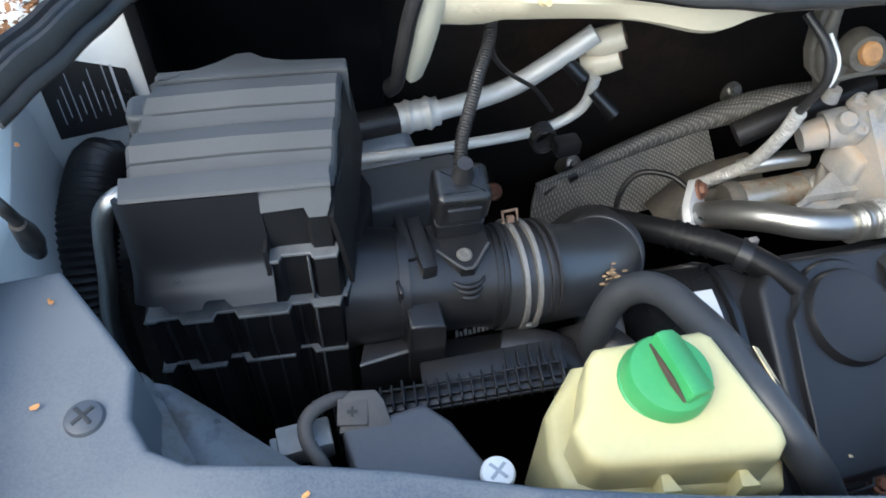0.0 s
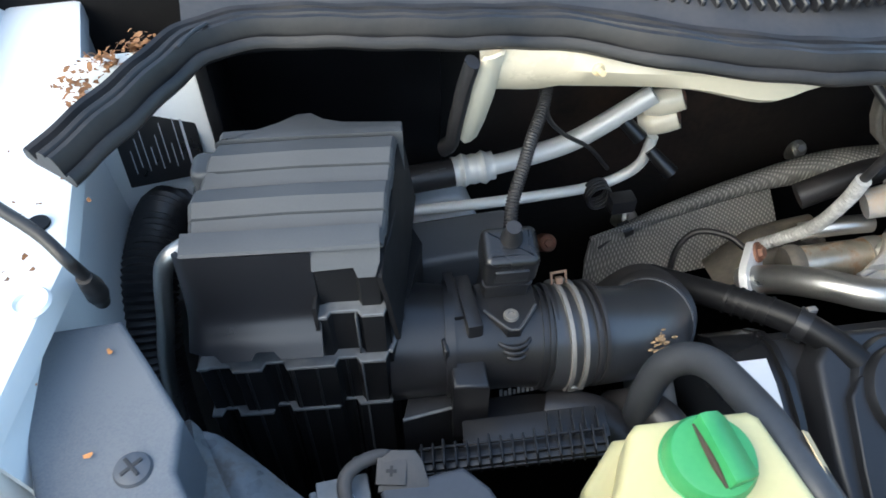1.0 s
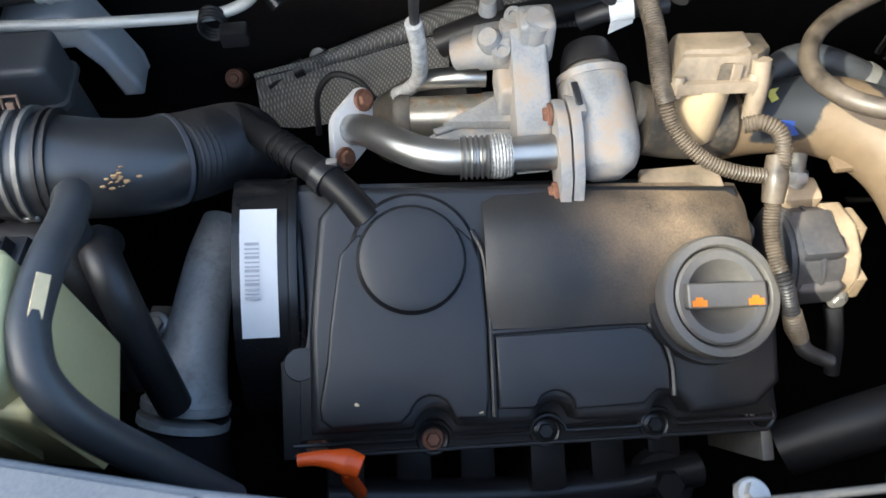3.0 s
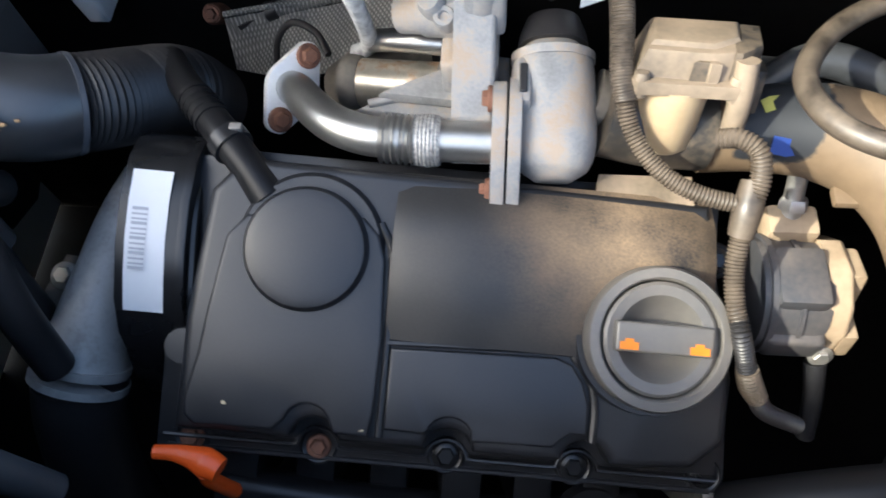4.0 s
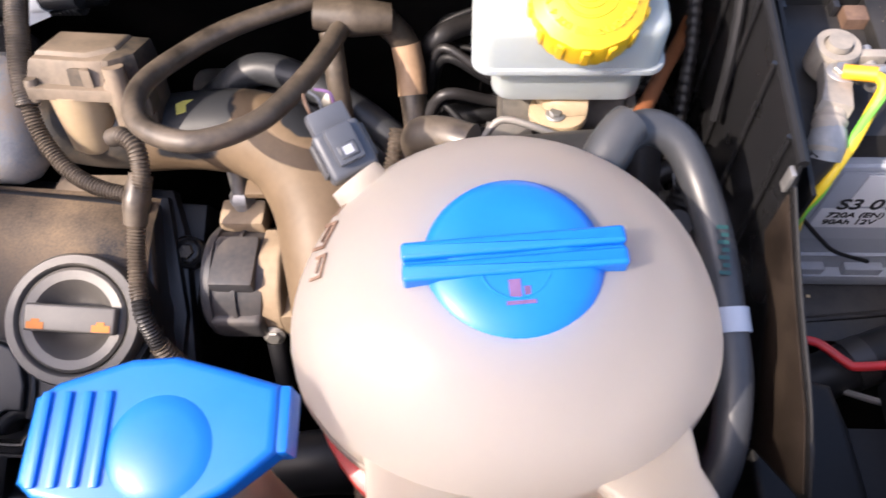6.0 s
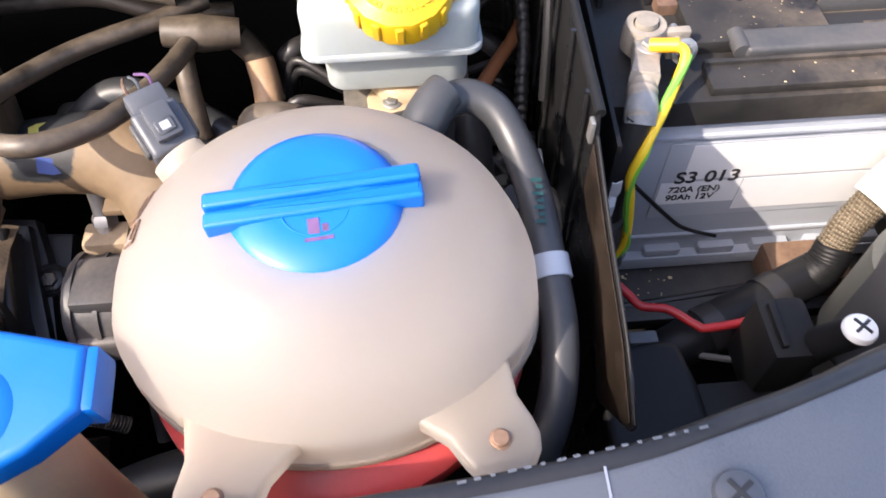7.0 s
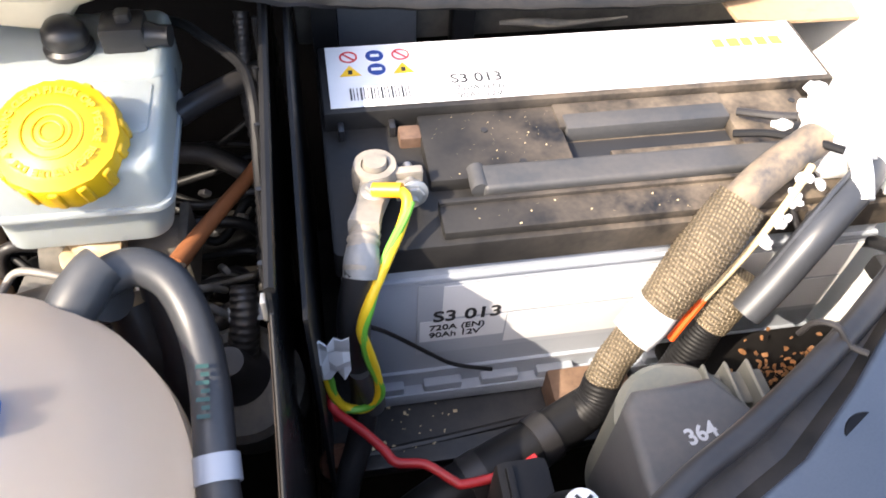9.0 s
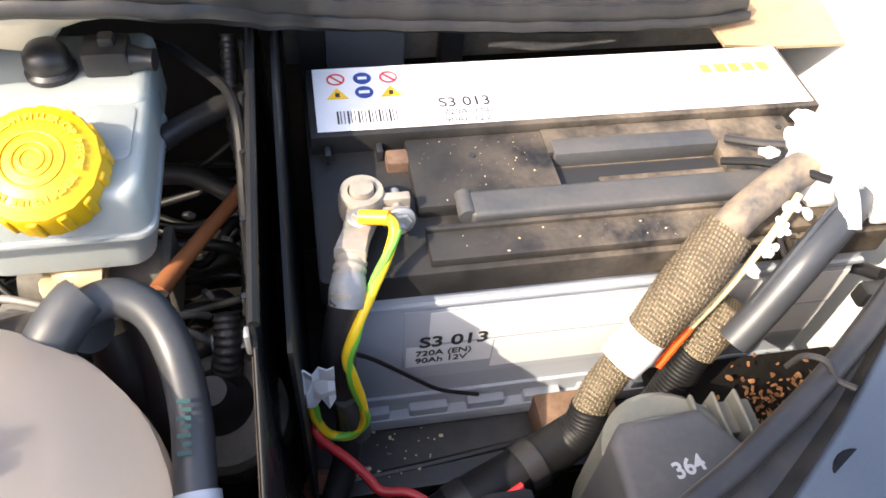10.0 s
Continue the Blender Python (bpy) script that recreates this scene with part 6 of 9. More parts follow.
solo("white_sleeved_wire", tube([(0.318, 0.432, 0.955), (0.330, 0.422, 0.972), (0.338, 0.400, 1.010), (0.338, 0.384, 1.055), (0.335, 0.376, 1.087)], [0.0062, 0.0062, 0.006, 0.006, 0.0062], 12, wave=0.0004, pitch=0.004), FOIL_SLEEVE, "white sleeved wire by the exhaust gas pipe", "wire")
solo("sensor_wire", tube([(0.298, 0.420, 0.965), (0.285, 0.440, 0.968), (0.262, 0.455, 0.962), (0.245, 0.452, 0.94), (0.24, 0.44, 0.90)], 0.003, 10), RUBBER, "thin black sensor wire in a loop", "wire")
wu = thing("wire_upper", (0.336, 0.37, 1.10), "black wire rising to the bulkhead from a white sleeve", "wire")
part("wire", tube([(0.336, 0.379, 1.080), (0.3358, 0.372, 1.105), (0.3365, 0.368, 1.126), (0.333, 0.378, 1.148), (0.322, 0.400, 1.165)], 0.0038, 10), RUBBER, wu)
part("strand", tube([(0.3370, 0.372, 1.112), (0.3405, 0.366, 1.122), (0.3415, 0.370, 1.140), (0.336, 0.384, 1.156)], 0.0014, 8), WHITE_PLASTIC, wu, "thin pale strand")
mbr = thing("bulkhead_bracket", (0.42, 0.41, 1.10), "dirty flat cast bracket with bosses under the scuttle", "bracket")
XZ = Matrix(((1, 0, 0, 0), (0, 0, -1, 0), (0, 1, 0, 0), (0, 0, 0, 1)))
part("upright", prism([(0.343, 1.168), (0.347, 1.140), (0.352, 1.118), (0.362, 1.098), (0.377, 1.084), (0.386, 1.068), (0.396, 1.060), (0.406, 1.064), (0.400, 1.082), (0.401, 1.098), (0.384, 1.116), (0.372, 1.130), (0.366, 1.150), (0.364, 1.170)], -0.417, -0.407, 0.003, XZ, seg=3), DULL_CAST, mbr, angle=60)
part("upright_rib", tube([(0.354, 0.407, 1.162), (0.358, 0.406, 1.128), (0.372, 0.406, 1.102), (0.392, 0.407, 1.078)], [0.004, 0.005, 0.006, 0.004], 10), DULL_CAST, mbr)
part("bracket_plate", prism([(0.372, 1.112), (0.400, 1.108), (0.422, 1.104), (0.452, 1.104), (0.490, 1.110), (0.530, 1.106), (0.556, 1.100), (0.560, 1.075), (0.548, 1.066), (0.536, 1.068), (0.522, 1.074), (0.510, 1.0765), (0.484, 1.076), (0.455, 1.083), (0.430, 1.085), (0.396, 1.084), (0.380, 1.092)], -0.416, -0.409, 0.002, XZ, seg=2), GRIMY, mbr, "brown grimy plate", angle=60)
part("plate_lip", tube([(0.392, 0.408, 1.086), (0.430, 0.407, 1.087), (0.470, 0.407, 1.081), (0.510, 0.408, 1.079), (0.545, 0.409, 1.069)], [0.0028, 0.0024, 0.003, 0.0024, 0.002], 8), DULL_CAST, mbr)
part("boss", tube([(0.4005, 0.412, 1.115), (0.398, 0.398, 1.119), (0.3965, 0.393, 1.1205)], [0.0165, 0.0175, 0.015], 20, straight=True), DULL_CAST, mbr)
part("orange_cap", lathe([(0, 0.004), (0.007, 0.004), (0.0105, 0.001), (0.0105, -0.004)], 18, axis((0.3975, 0.3920, 1.1225), (0.05, -0.75, 0.6))), ORANGE_GRIME, mbr, "faded orange plug")
part("bolt_boss", lathe([(0, 0.006), (0.0045, 0.006), (0.006, 0.003), (0.0065, -0.006)], 14, axis((0.4335, 0.408, 1.100), (0, -0.8, 0.5))), DULL_CAST, mbr)
part("round_boss", tube([(0.500, 0.414, 1.118), (0.499, 0.404, 1.120), (0.4985, 0.398, 1.122)], [0.0185, 0.0175, 0.013], 18, straight=True), DULL_CAST, mbr)
part("round_boss_tab", prism([(0.478, 1.108), (0.486, 1.122), (0.520, 1.120), (0.527, 1.104)], -0.412, -0.403, 0.002, XZ), DULL_CAST, mbr)
part("cable", tube([(0.438, 0.408, 1.101), (0.455, 0.402, 1.093), (0.475, 0.396, 1.081), (0.489, 0.393, 1.071)], 0.0036, 10), RUBBER, mbr, "dark green wire")
wcl = thing("cable_connector", (0.49, 0.39, 1.07), "black cable with a white tape band", "connector")
part("body", tube([(0.462, 0.398, 1.056), (0.480, 0.395, 1.066), (0.500, 0.392, 1.071), (0.525, 0.391, 1.073)], 0.0078, 12), RUBBER, wcl)
part("tape", tube([(0.4830, 0.3945, 1.0668), (0.4915, 0.3932, 1.0690), (0.5000, 0.3921, 1.0712)], [0.0088, 0.0094, 0.0088], 14, straight=True), WHITE_PLASTIC, wcl, "white tape band")
part("tape_tail", sheet([[(0.482 + 0.006 * a, 0.3845 + 0.001 * a, 1.066 - 0.006 * b + 0.002 * a) for a in range(4)] for b in range(3)], 0.0008), WHITE_PLASTIC, wcl, "loose end of the tape")
turbo_body_ob = solo("turbo_body", tube([(0.30, 0.44, 0.89), (0.34, 0.44, 0.92), (0.39, 0.435, 0.94)], [0.030, 0.034, 0.030], 20), DULL_CAST, "dull cast turbocharger housing behind the engine", "turbocharger")
part("gas_pipe", tube([(0.327, 0.388, 0.9715), (0.350, 0.385, 0.9735), (0.380, 0.382, 0.9755), (0.412, 0.379, 0.978)], 0.0182, 28), STAINED, turbo_body_ob, "heat stained steel pipe")
part("pipe_collar", tube([(0.3165, 0.3895, 0.9705), (0.3205, 0.389, 0.971), (0.3280, 0.388, 0.9718), (0.3300, 0.3878, 0.972)], [0.0185, 0.0208, 0.0208, 0.0190], 28, straight=True), DULL_CAST, turbo_body_ob, "dark steel collar")
part("clamp_ring", tube([(0.3890, 0.3811, 0.9762), (0.4020, 0.3799, 0.9770)], 0.0193, 28, straight=True), CLIP_STEEL, turbo_body_ob, "steel clamp ring")
put("bolt", BOLT_STEEL, turbo_body_ob, m=axis((0.396, 0.372, 0.9945), (0, -0.4, 0.9)))
part("upper_pipe", tube([(0.338, 0.412, 0.990), (0.350, 0.404, 1.000), (0.372, 0.398, 1.006), (0.392, 0.396, 1.006)], 0.0085, 16), STEEL, turbo_body_ob)
solo("back_hose", tube([(0.36, 0.455, 0.99), (0.40, 0.45, 1.01), (0.45, 0.45, 1.02), (0.50, 0.46, 1.02)], 0.013, 14), RUBBER, "black hose behind the exhaust gas valve", "hose")

# vacuum regulator (box with cup) and ribbed conduits
vr = thing("throttle_actuator", (0.54, 0.33, 1.06), "dusty throttle actuator box with a cup below", "actuator")
VM = Matrix.Translation((0.541, 0.331, 1.057)) @ pose(0, 0, 0, -20, 0, -3)
part("housing", prism([(-0.031, -0.019), (0.012, -0.021), (0.024, -0.019), (0.038, -0.006), (0.040, 0.020), (-0.028, 0.022)], 0.006, 0.023, 0.002, VM, taper=0.16), DUSTY, vr)
part("housing_top", prism([(-0.024, -0.012), (0.012, -0.014), (0.028, -0.003), (0.030, 0.018), (-0.022, 0.019)], 0.022, 0.026, 0.002, VM, taper=0.1), DUSTY, vr)
part("housing_rib", prism([(0.010, -0.023), (0.016, -0.0225), (0.012, -0.016), (0.006, -0.016)], 0.006, 0.019, 0.001, VM), DUSTY, vr)
part("rim", prism([(-0.034, -0.018), (-0.028, -0.026), (0.030, -0.026), (0.042, -0.010), (0.042, 0.024), (-0.032, 0.026)], -0.001, 0.007, 0.0015, VM), DUSTY, vr)
for u, v in ((-0.026, -0.021), (0.027, -0.021), (0.037, 0.015)):
    part("screw_boss", lathe([(0, 0.011), (0.0035, 0.011), (0.0045, 0.009), (0.0045, -0.004)], 12, VM @ Matrix.Translation((u, v, 0))), DUSTY, vr)
part("cup", lathe([(0, -0.046), (0.014, -0.046), (0.0175, -0.042), (0.020, -0.010), (0.021, 0.0)], 26, VM @ Matrix.Translation((-0.004, -0.006, 0))), CUP, vr, "dusty round cup")
part("side_pillar", tube([VM @ Vector(p) for p in ((0.030, -0.018, 0.020), (0.031, -0.020, 0.0), (0.031, -0.021, -0.024))], [0.0065, 0.007, 0.0065], 12), DUSTY, vr)
part("side_rib", box((0.036, -0.006, -0.030), (0.044, 0.020, 0.0), 0.002, 2, VM), DUSTY_DARK, vr)
# shade on the housing's right side and facet, put in as darker pieces
part("side_shell", prism([(0.0215, -0.0195), (0.0262, -0.0195), (0.0405, -0.0065), (0.0425, 0.0205), (0.0240, 0.0225)], 0.0040, 0.0235, 0.0020, VM, taper=0.13), DUSTY_DARK, vr, "housing side darkened for its shade")
part("facet", prism([(0.0000, -0.0212), (0.0125, -0.0218), (0.0125, -0.0195), (0.0040, -0.0185)], 0.0070, 0.0190, 0.001, VM, taper=0.12), DUSTY_DARK, vr)
part("socket", box((0.0385, -0.0120, -0.018), (0.0445, 0.0020, 0.010), 0.0015, 2, VM), DUSTY_DARK, vr, "dark plug socket")
part("foot", prism([(0.495, 0.272), (0.560, 0.278), (0.560, 0.300), (0.500, 0.300)], 0.985, 0.993, 0.002), DUSTY, vr)
part("throat", tube([(0.498, 0.325, 1.022), (0.53, 0.325, 1.015), (0.565, 0.325, 1.012)], [0.026, 0.028, 0.028], 20), DUSTY_DARK, vr, "dark throttle throat")
con = thing("wiring_conduit", (0.56, 0.27, 1.03), "dusty ribbed wiring conduit with a branch", "conduit")
part("upper_branch", tube([(0.500, 0.372, 1.095), (0.503, 0.345, 1.085), (0.505, 0.318, 1.065), (0.512, 0.296, 1.046), (0.530, 0.276, 1.034), (0.552, 0.264, 1.030), (0.576, 0.258, 1.029)], 0.0052, 14, wave=0.0006, pitch=0.0023), RUBBER_DUST, con)
part("plain_sleeve", tube([(0.499, 0.378, 1.098), (0.502, 0.350, 1.087), (0.504, 0.322, 1.068), (0.507, 0.308, 1.058)], 0.0072, 14, wave=0.0003, pitch=0.0018), RUBBER_DUST, con)
part("side_branch", tube([(0.562, 0.292, 1.046), (0.572, 0.288, 1.052), (0.582, 0.280, 1.050), (0.584, 0.268, 1.040), (0.581, 0.257, 1.030)], 0.0057, 14, wave=0.0006, pitch=0.0023), RUBBER_DUST, con)
part("branch_piece", tube([(0.582, 0.270, 1.036), (0.579, 0.255, 1.027), (0.577, 0.244, 1.017)], [0.0075, 0.009, 0.0075], 14), RUBBER_DUST, con)
part("lower_branch", tube([(0.578, 0.248, 1.020), (0.576, 0.230, 1.005), (0.577, 0.212, 0.995), (0.5795, 0.202, 0.9905)], 0.0056, 14, wave=0.0006, pitch=0.0023), RUBBER_DUST, con)
part("black_branch", tube([(0.5793, 0.203, 0.991), (0.582, 0.192, 0.985), (0.590, 0.177, 0.964)], 0.0056, 14, wave=0.0006, pitch=0.0023), RUBBER, con, "clean black length of the conduit")
part("dusty_joint", tube([(0.5885, 0.180, 0.968), (0.594, 0.1745, 0.955), (0.602, 0.170, 0.941)], [0.0066, 0.0075, 0.0064], 14, wave=0.0005, pitch=0.0030), RUBBER_DUST, con)
part("black_branch", tube([(0.600, 0.171, 0.944), (0.612, 0.166, 0.925), (0.64, 0.165, 0.90)], 0.0057, 14, wave=0.0006, pitch=0.0023), RUBBER, con, "clean black length of the conduit")

vp = thing("vacuum_pump", (0.64, 0.25, 0.93), "black vacuum pump with a dusty end cover", "pump")
part("body", tube([(0.606, 0.246, 0.934), (0.612, 0.246, 0.934), (0.638, 0.246, 0.932), (0.644, 0.246, 0.931)], [0.037, 0.0395, 0.0395, 0.038], 28, straight=True), PUMP_BODY, vp)
part("joint_ring", tube([(0.6095, 0.246, 0.934), (0.6135, 0.246, 0.934)], 0.0405, 32, straight=True), PUMP_BODY, vp)
part("body_pad", box((0.613, 0.222, 0.956), (0.645, 0.262, 0.9735), 0.004, 2), PUMP_BODY, vp)
part("body_step", box((0.611, 0.2045, 0.922), (0.648, 0.220, 0.948), 0.005, 3), PUMP_BODY, vp)
part("body_band", tube([(0.628, 0.246, 0.933), (0.631, 0.246, 0.933)], 0.0402, 32, straight=True), PUMP_BODY, vp)
part("end_cover", prism([(0.209, 0.922), (0.212, 0.946), (0.224, 0.962), (0.246, 0.971), (0.272, 0.964), (0.286, 0.945), (0.286, 0.92), (0.27, 0.90), (0.23, 0.90)], 0.646, 0.662, 0.004, YZ, seg=3), TAN_COVER, vp, "dusty tan end cover")
part("cover_web", prism([(0.236, 0.946), (0.244, 0.968), (0.268, 0.961), (0.264, 0.942)], 0.660, 0.671, 0.003, YZ, seg=2), TAN_COVER, vp)
part("cover_lobe", prism([(0.208, 0.922), (0.212, 0.944), (0.230, 0.942), (0.234, 0.918), (0.22, 0.908)], 0.660, 0.670, 0.003, YZ, seg=2), TAN_COVER, vp)
put("bolt", BOLT_STEEL, vp, m=axis((0.652, 0.206, 0.924), (0, -1, 0.5)))
part("outlet", box((0.612, 0.272, 0.948), (0.645, 0.294, 0.972), 0.004, 2), TAN_COVER, vp)
part("nozzle", tube([(0.628, 0.286, 0.965), (0.627, 0.298, 0.985), (0.626, 0.306, 1.000)], [0.0075, 0.0062, 0.0062], 14), ZINC, vp)
part("nozzle_nut", lathe([(0, 0.008), (0.008, 0.008), (0.0095, 0.005), (0.0095, 0)], 6, axis((0.628, 0.290, 0.973), (0, 0.55, 0.8))), ZINC, vp)
part("plug", tube([(0.652, 0.205, 0.915), (0.655, 0.185, 0.895), (0.656, 0.165, 0.87)], [0.0075, 0.0065, 0.006], 12), BLACK, vp)

# intake duct over the pump
dk = thing("intake_duct", (0.68, 0.27, 1.0), "wide dusty plastic intake duct bending down", "air duct")
part("duct", tube([(0.560, 0.325, 1.006), (0.600, 0.328, 1.008), (0.640, 0.322, 1.012), (0.672, 0.303, 1.013), (0.694, 0.270, 1.008), (0.704, 0.232, 0.996), (0.711, 0.198, 0.975), (0.721, 0.168, 0.945), (0.730, 0.145, 0.91), (0.737, 0.13, 0.86)], [0.026, 0.028, 0.031, 0.033, 0.033, 0.032, 0.032, 0.031, 0.031, 0.031], 32), PIPE_DUST, dk)
part("tab", box((0.640, 0.275, 1.000), (0.668, 0.288, 1.006), 0.002), PIPE_DUST, dk)
part("cuff", tube([(0.7255, 0.157, 0.930), (0.730, 0.145, 0.908), (0.737, 0.130, 0.86)], 0.0330, 28), RUBBER_BLACK, dk)
part("blue_sticker", prism([(-0.011, -0.003), (-0.004, -0.0048), (0.005, -0.0036), (0.012, -0.005), (0.010, 0.002), (0.004, 0.0045), (-0.003, 0.003), (-0.010, 0.0046)], 0, 0.0005, 0, pose(0.6145, 0.3040, 1.0245, 52, 0, 4) @ Matrix.Scale(1.45, 4)), INK_BLUE, dk, "worn blue sticker")
part("yellow_sticker", prism([(-0.006, -0.005), (0.001, -0.0046), (0.0035, 0.0005), (0.008, 0.004), (0.001, 0.0052), (-0.005, 0.004)], 0, 0.0005, 0, pose(0.5985, 0.3262, 1.0355, 4, 0, 20)), STICKER_PALE, dk, "torn yellow sticker")
lp = thing("vacuum_hose", (0.64, 0.29, 1.09), "dusty rubber vacuum hose in a wide loop", "hose")
part("loop", tube([(0.715, 0.405, 1.075), (0.685, 0.385, 1.075), (0.640, 0.362, 1.075), (0.612, 0.335, 1.078), (0.596, 0.298, 1.088), (0.607, 0.262, 1.098), (0.642, 0.244, 1.104), (0.672, 0.262, 1.097), (0.688, 0.294, 1.087), (0.700, 0.330, 1.078), (0.708, 0.362, 1.072)], 0.0066, 14), RUBBER_DUST, lp)
part("junction", tube([(0.690, 0.372, 1.075), (0.715, 0.372, 1.072), (0.740, 0.375, 1.068)], [0.010, 0.013, 0.010], 14), RUBBER_DUST, lp)
part("down_stub", tube([(0.700, 0.365, 1.066), (0.703, 0.345, 1.045), (0.705, 0.33, 1.015)], 0.0075, 12), RUBBER_DUST, lp)
part("side_hose", tube([(0.735, 0.380, 1.062), (0.748, 0.376, 1.042), (0.752, 0.355, 1.020), (0.757, 0.325, 1.005), (0.765, 0.30, 1.0)], [0.0095, 0.0095, 0.0095, 0.009, 0.009], 14), RUBBER_DUST, lp)
part("tan_sleeve", tube([(0.7478, 0.3765, 1.0430), (0.7508, 0.366, 1.0300), (0.7525, 0.352, 1.0180)], 0.0104, 16), HOSE_TAN, lp, "faded tan sleeve")
part("tan_sleeve", tube([(0.7555, 0.332, 1.0085), (0.7590, 0.318, 1.0040), (0.7620, 0.308, 1.0020)], 0.0100, 16), HOSE_TAN, lp, "faded tan sleeve")
solo("tank_vent_hose", tube([(0.765, 0.300, 1.010), (0.764, 0.272, 1.060), (0.768, 0.248, 1.104), (0.780, 0.238, 1.118), (0.796, 0.230, 1.122)], [0.0095, 0.0100, 0.0105, 0.0105, 0.0100], 16), RUBBER_DUST, "dusty vent hose at the back of the coolant tank", "hose")
solo("rear_coolant_hose", tube([(0.58, 0.40, 0.97), (0.63, 0.385, 0.985), (0.68, 0.360, 0.985), (0.73, 0.34, 0.97), (0.78, 0.33, 0.95)], 0.016, 16), HOSE, "black coolant hose behind the intake duct", "hose")
lower_coolant_hose_ob = solo("lower_coolant_hose", tube([(0.60, 0.36, 1.0), (0.64, 0.375, 1.02), (0.69, 0.36, 1.01), (0.74, 0.335, 0.985), (0.77, 0.31, 0.95)], 0.012, 14), HOSE, "dusty black hose crossing behind the duct", "hose")
part("clip", tube([(0.690, 0.360, 1.010), (0.697, 0.3565, 1.0070)], 0.0132, 20, straight=True), ZINC, lower_coolant_hose_ob, "steel hose clip")
solo("rear_wiring_loom", tube([(0.50, 0.47, 1.03), (0.56, 0.455, 1.045), (0.62, 0.45, 1.05), (0.67, 0.44, 1.04), (0.72, 0.45, 1.03)], 0.0075, 14), RUBBER_DUST, "dusty taped wiring loom behind the hoses", "wiring loom")
solo("front_hose", tube([(0.60, 0.11, 0.86), (0.65, 0.115, 0.895), (0.70, 0.12, 0.91), (0.75, 0.12, 0.90)], 0.022, 18), RUBBER_BLACK, "thick black hose in front of the pump", "hose")
solo("harness_conduit", tube([(0.752, 0.272, 1.080), (0.749, 0.254, 1.070), (0.737, 0.226, 1.050), (0.730, 0.207, 1.030), (0.726, 0.186, 1.010), (0.733, 0.163, 0.990), (0.738, 0.135, 0.990), (0.735, 0.105, 1.01), (0.742, 0.075, 1.025), (0.75, 0.045, 1.02)], 0.0048, 12, wave=0.0006, pitch=0.003), RUBBER_DUST, "dusty ribbed conduit beside the coolant tank", "conduit")
clutter = thing("bracket_hose", (0.55, 0.42, 1.1), "dirty brown hoses and straps below the scuttle", "hose")
part("strap", tube([(0.574, 0.450, 1.120), (0.560, 0.425, 1.122), (0.540, 0.392, 1.118), (0.517, 0.360, 1.104)], [0.009, 0.010, 0.009, 0.007], 12), RUBBER, clutter, "black rubber sleeve")
part("stub", tube([(0.535, 0.372, 1.116), (0.550, 0.354, 1.118), (0.558, 0.345, 1.117)], [0.004, 0.005, 0.004], 12), DULL_CAST, clutter)
part("hose", tube([(0.575, 0.440, 1.07), (0.610, 0.425, 1.085), (0.650, 0.405, 1.090), (0.700, 0.395, 1.085)], 0.0062, 12), RUBBER_DUST, clutter)
part("bolt_head", lathe([(0, 0.006), (0.006, 0.006), (0.007, 0.004), (0.007, 0)], 6, axis((0.500, 0.420, 1.122), (0.2, -0.5, 0.8))), ZINC, clutter)


# ---- washer filler, coolant tank, brake fluid ----
wf = thing("washer_filler", (0.67, 0.075, 1.1), "pale washer filler neck with a bright blue flip cap", "washer filler")
WM = Matrix.Translation((0.674, 0.078, 1.143)) @ pose(0, 0, 0, 6, 0, 2)
part("flip_cap", prism([(-0.047, -0.022), (-0.046, 0.010), (-0.038, 0.016), (-0.010, 0.025), (0.008, 0.026), (0.030, 0.020), (0.050, 0.014), (0.050, -0.012), (0.032, -0.026), (0.015, -0.034), (-0.012, -0.034), (-0.040, -0.028)], -0.010, 0.005, 0.004, WM, seg=3), BLUE, wf, "bright blue flip cap with grip ribs")
for i in range(4):
    part("grip_rib", box((-0.042 + 0.008 * i, -0.024, 0.004), (-0.0385 + 0.008 * i, 0.012, 0.0068), 0.001, 2, WM), BLUE, wf)
part("dome", lathe([(0, 0.0075), (0.014, 0.007), (0.020, 0.0052), (0.0215, 0.004)], 32, WM @ Matrix.Translation((0.006, -0.010, 0))), BLUE, wf)
part("hinge", box((0.046, -0.012, -0.016), (0.054, 0.014, 0.003), 0.002, 2, WM), BLUE, wf)
part("neck", tube([(0.674, 0.076, 1.136), (0.674, 0.073, 1.09), (0.676, 0.068, 1.03), (0.680, 0.062, 0.95)], [0.023, 0.024, 0.025, 0.026], 24), STRAW_PLASTIC, wf, "yellowed translucent filler neck")

ct = thing("coolant_tank", (0.812, 0.130, 1.05), "milky round coolant expansion tank with a blue cap", "coolant tank")
TM = Matrix.Translation((0.811, 0.134, 1.115)) @ pose(0, 0, 0, 2, 0, 0)
R = 0.0955
dome = [(0, 0.056), (0.030, 0.0555), (0.048, 0.052), (0.064, 0.0455), (0.078, 0.035), (0.088, 0.022), (0.094, 0.008), (0.0960, -0.006), (0.0950, -0.020)]


def flatter_front(bm, k):
    """The tank is less deep towards the front panel."""
    for v in bm.verts:
        if v.co.y < 0:
            v.co.y *= 1 - k * min(1.0, -v.co.y / 0.05)
    return move(bm, TM)


part("upper_shell", flatter_front(lathe(dome[::-1], 64), 0.19), TANK, ct)
part("seam_flange", flatter_front(lathe([(0.092, -0.016), (0.0965, -0.016), (0.0975, -0.019), (0.0965, -0.022), (0.092, -0.022)], 64), 0.19), TANK, ct)
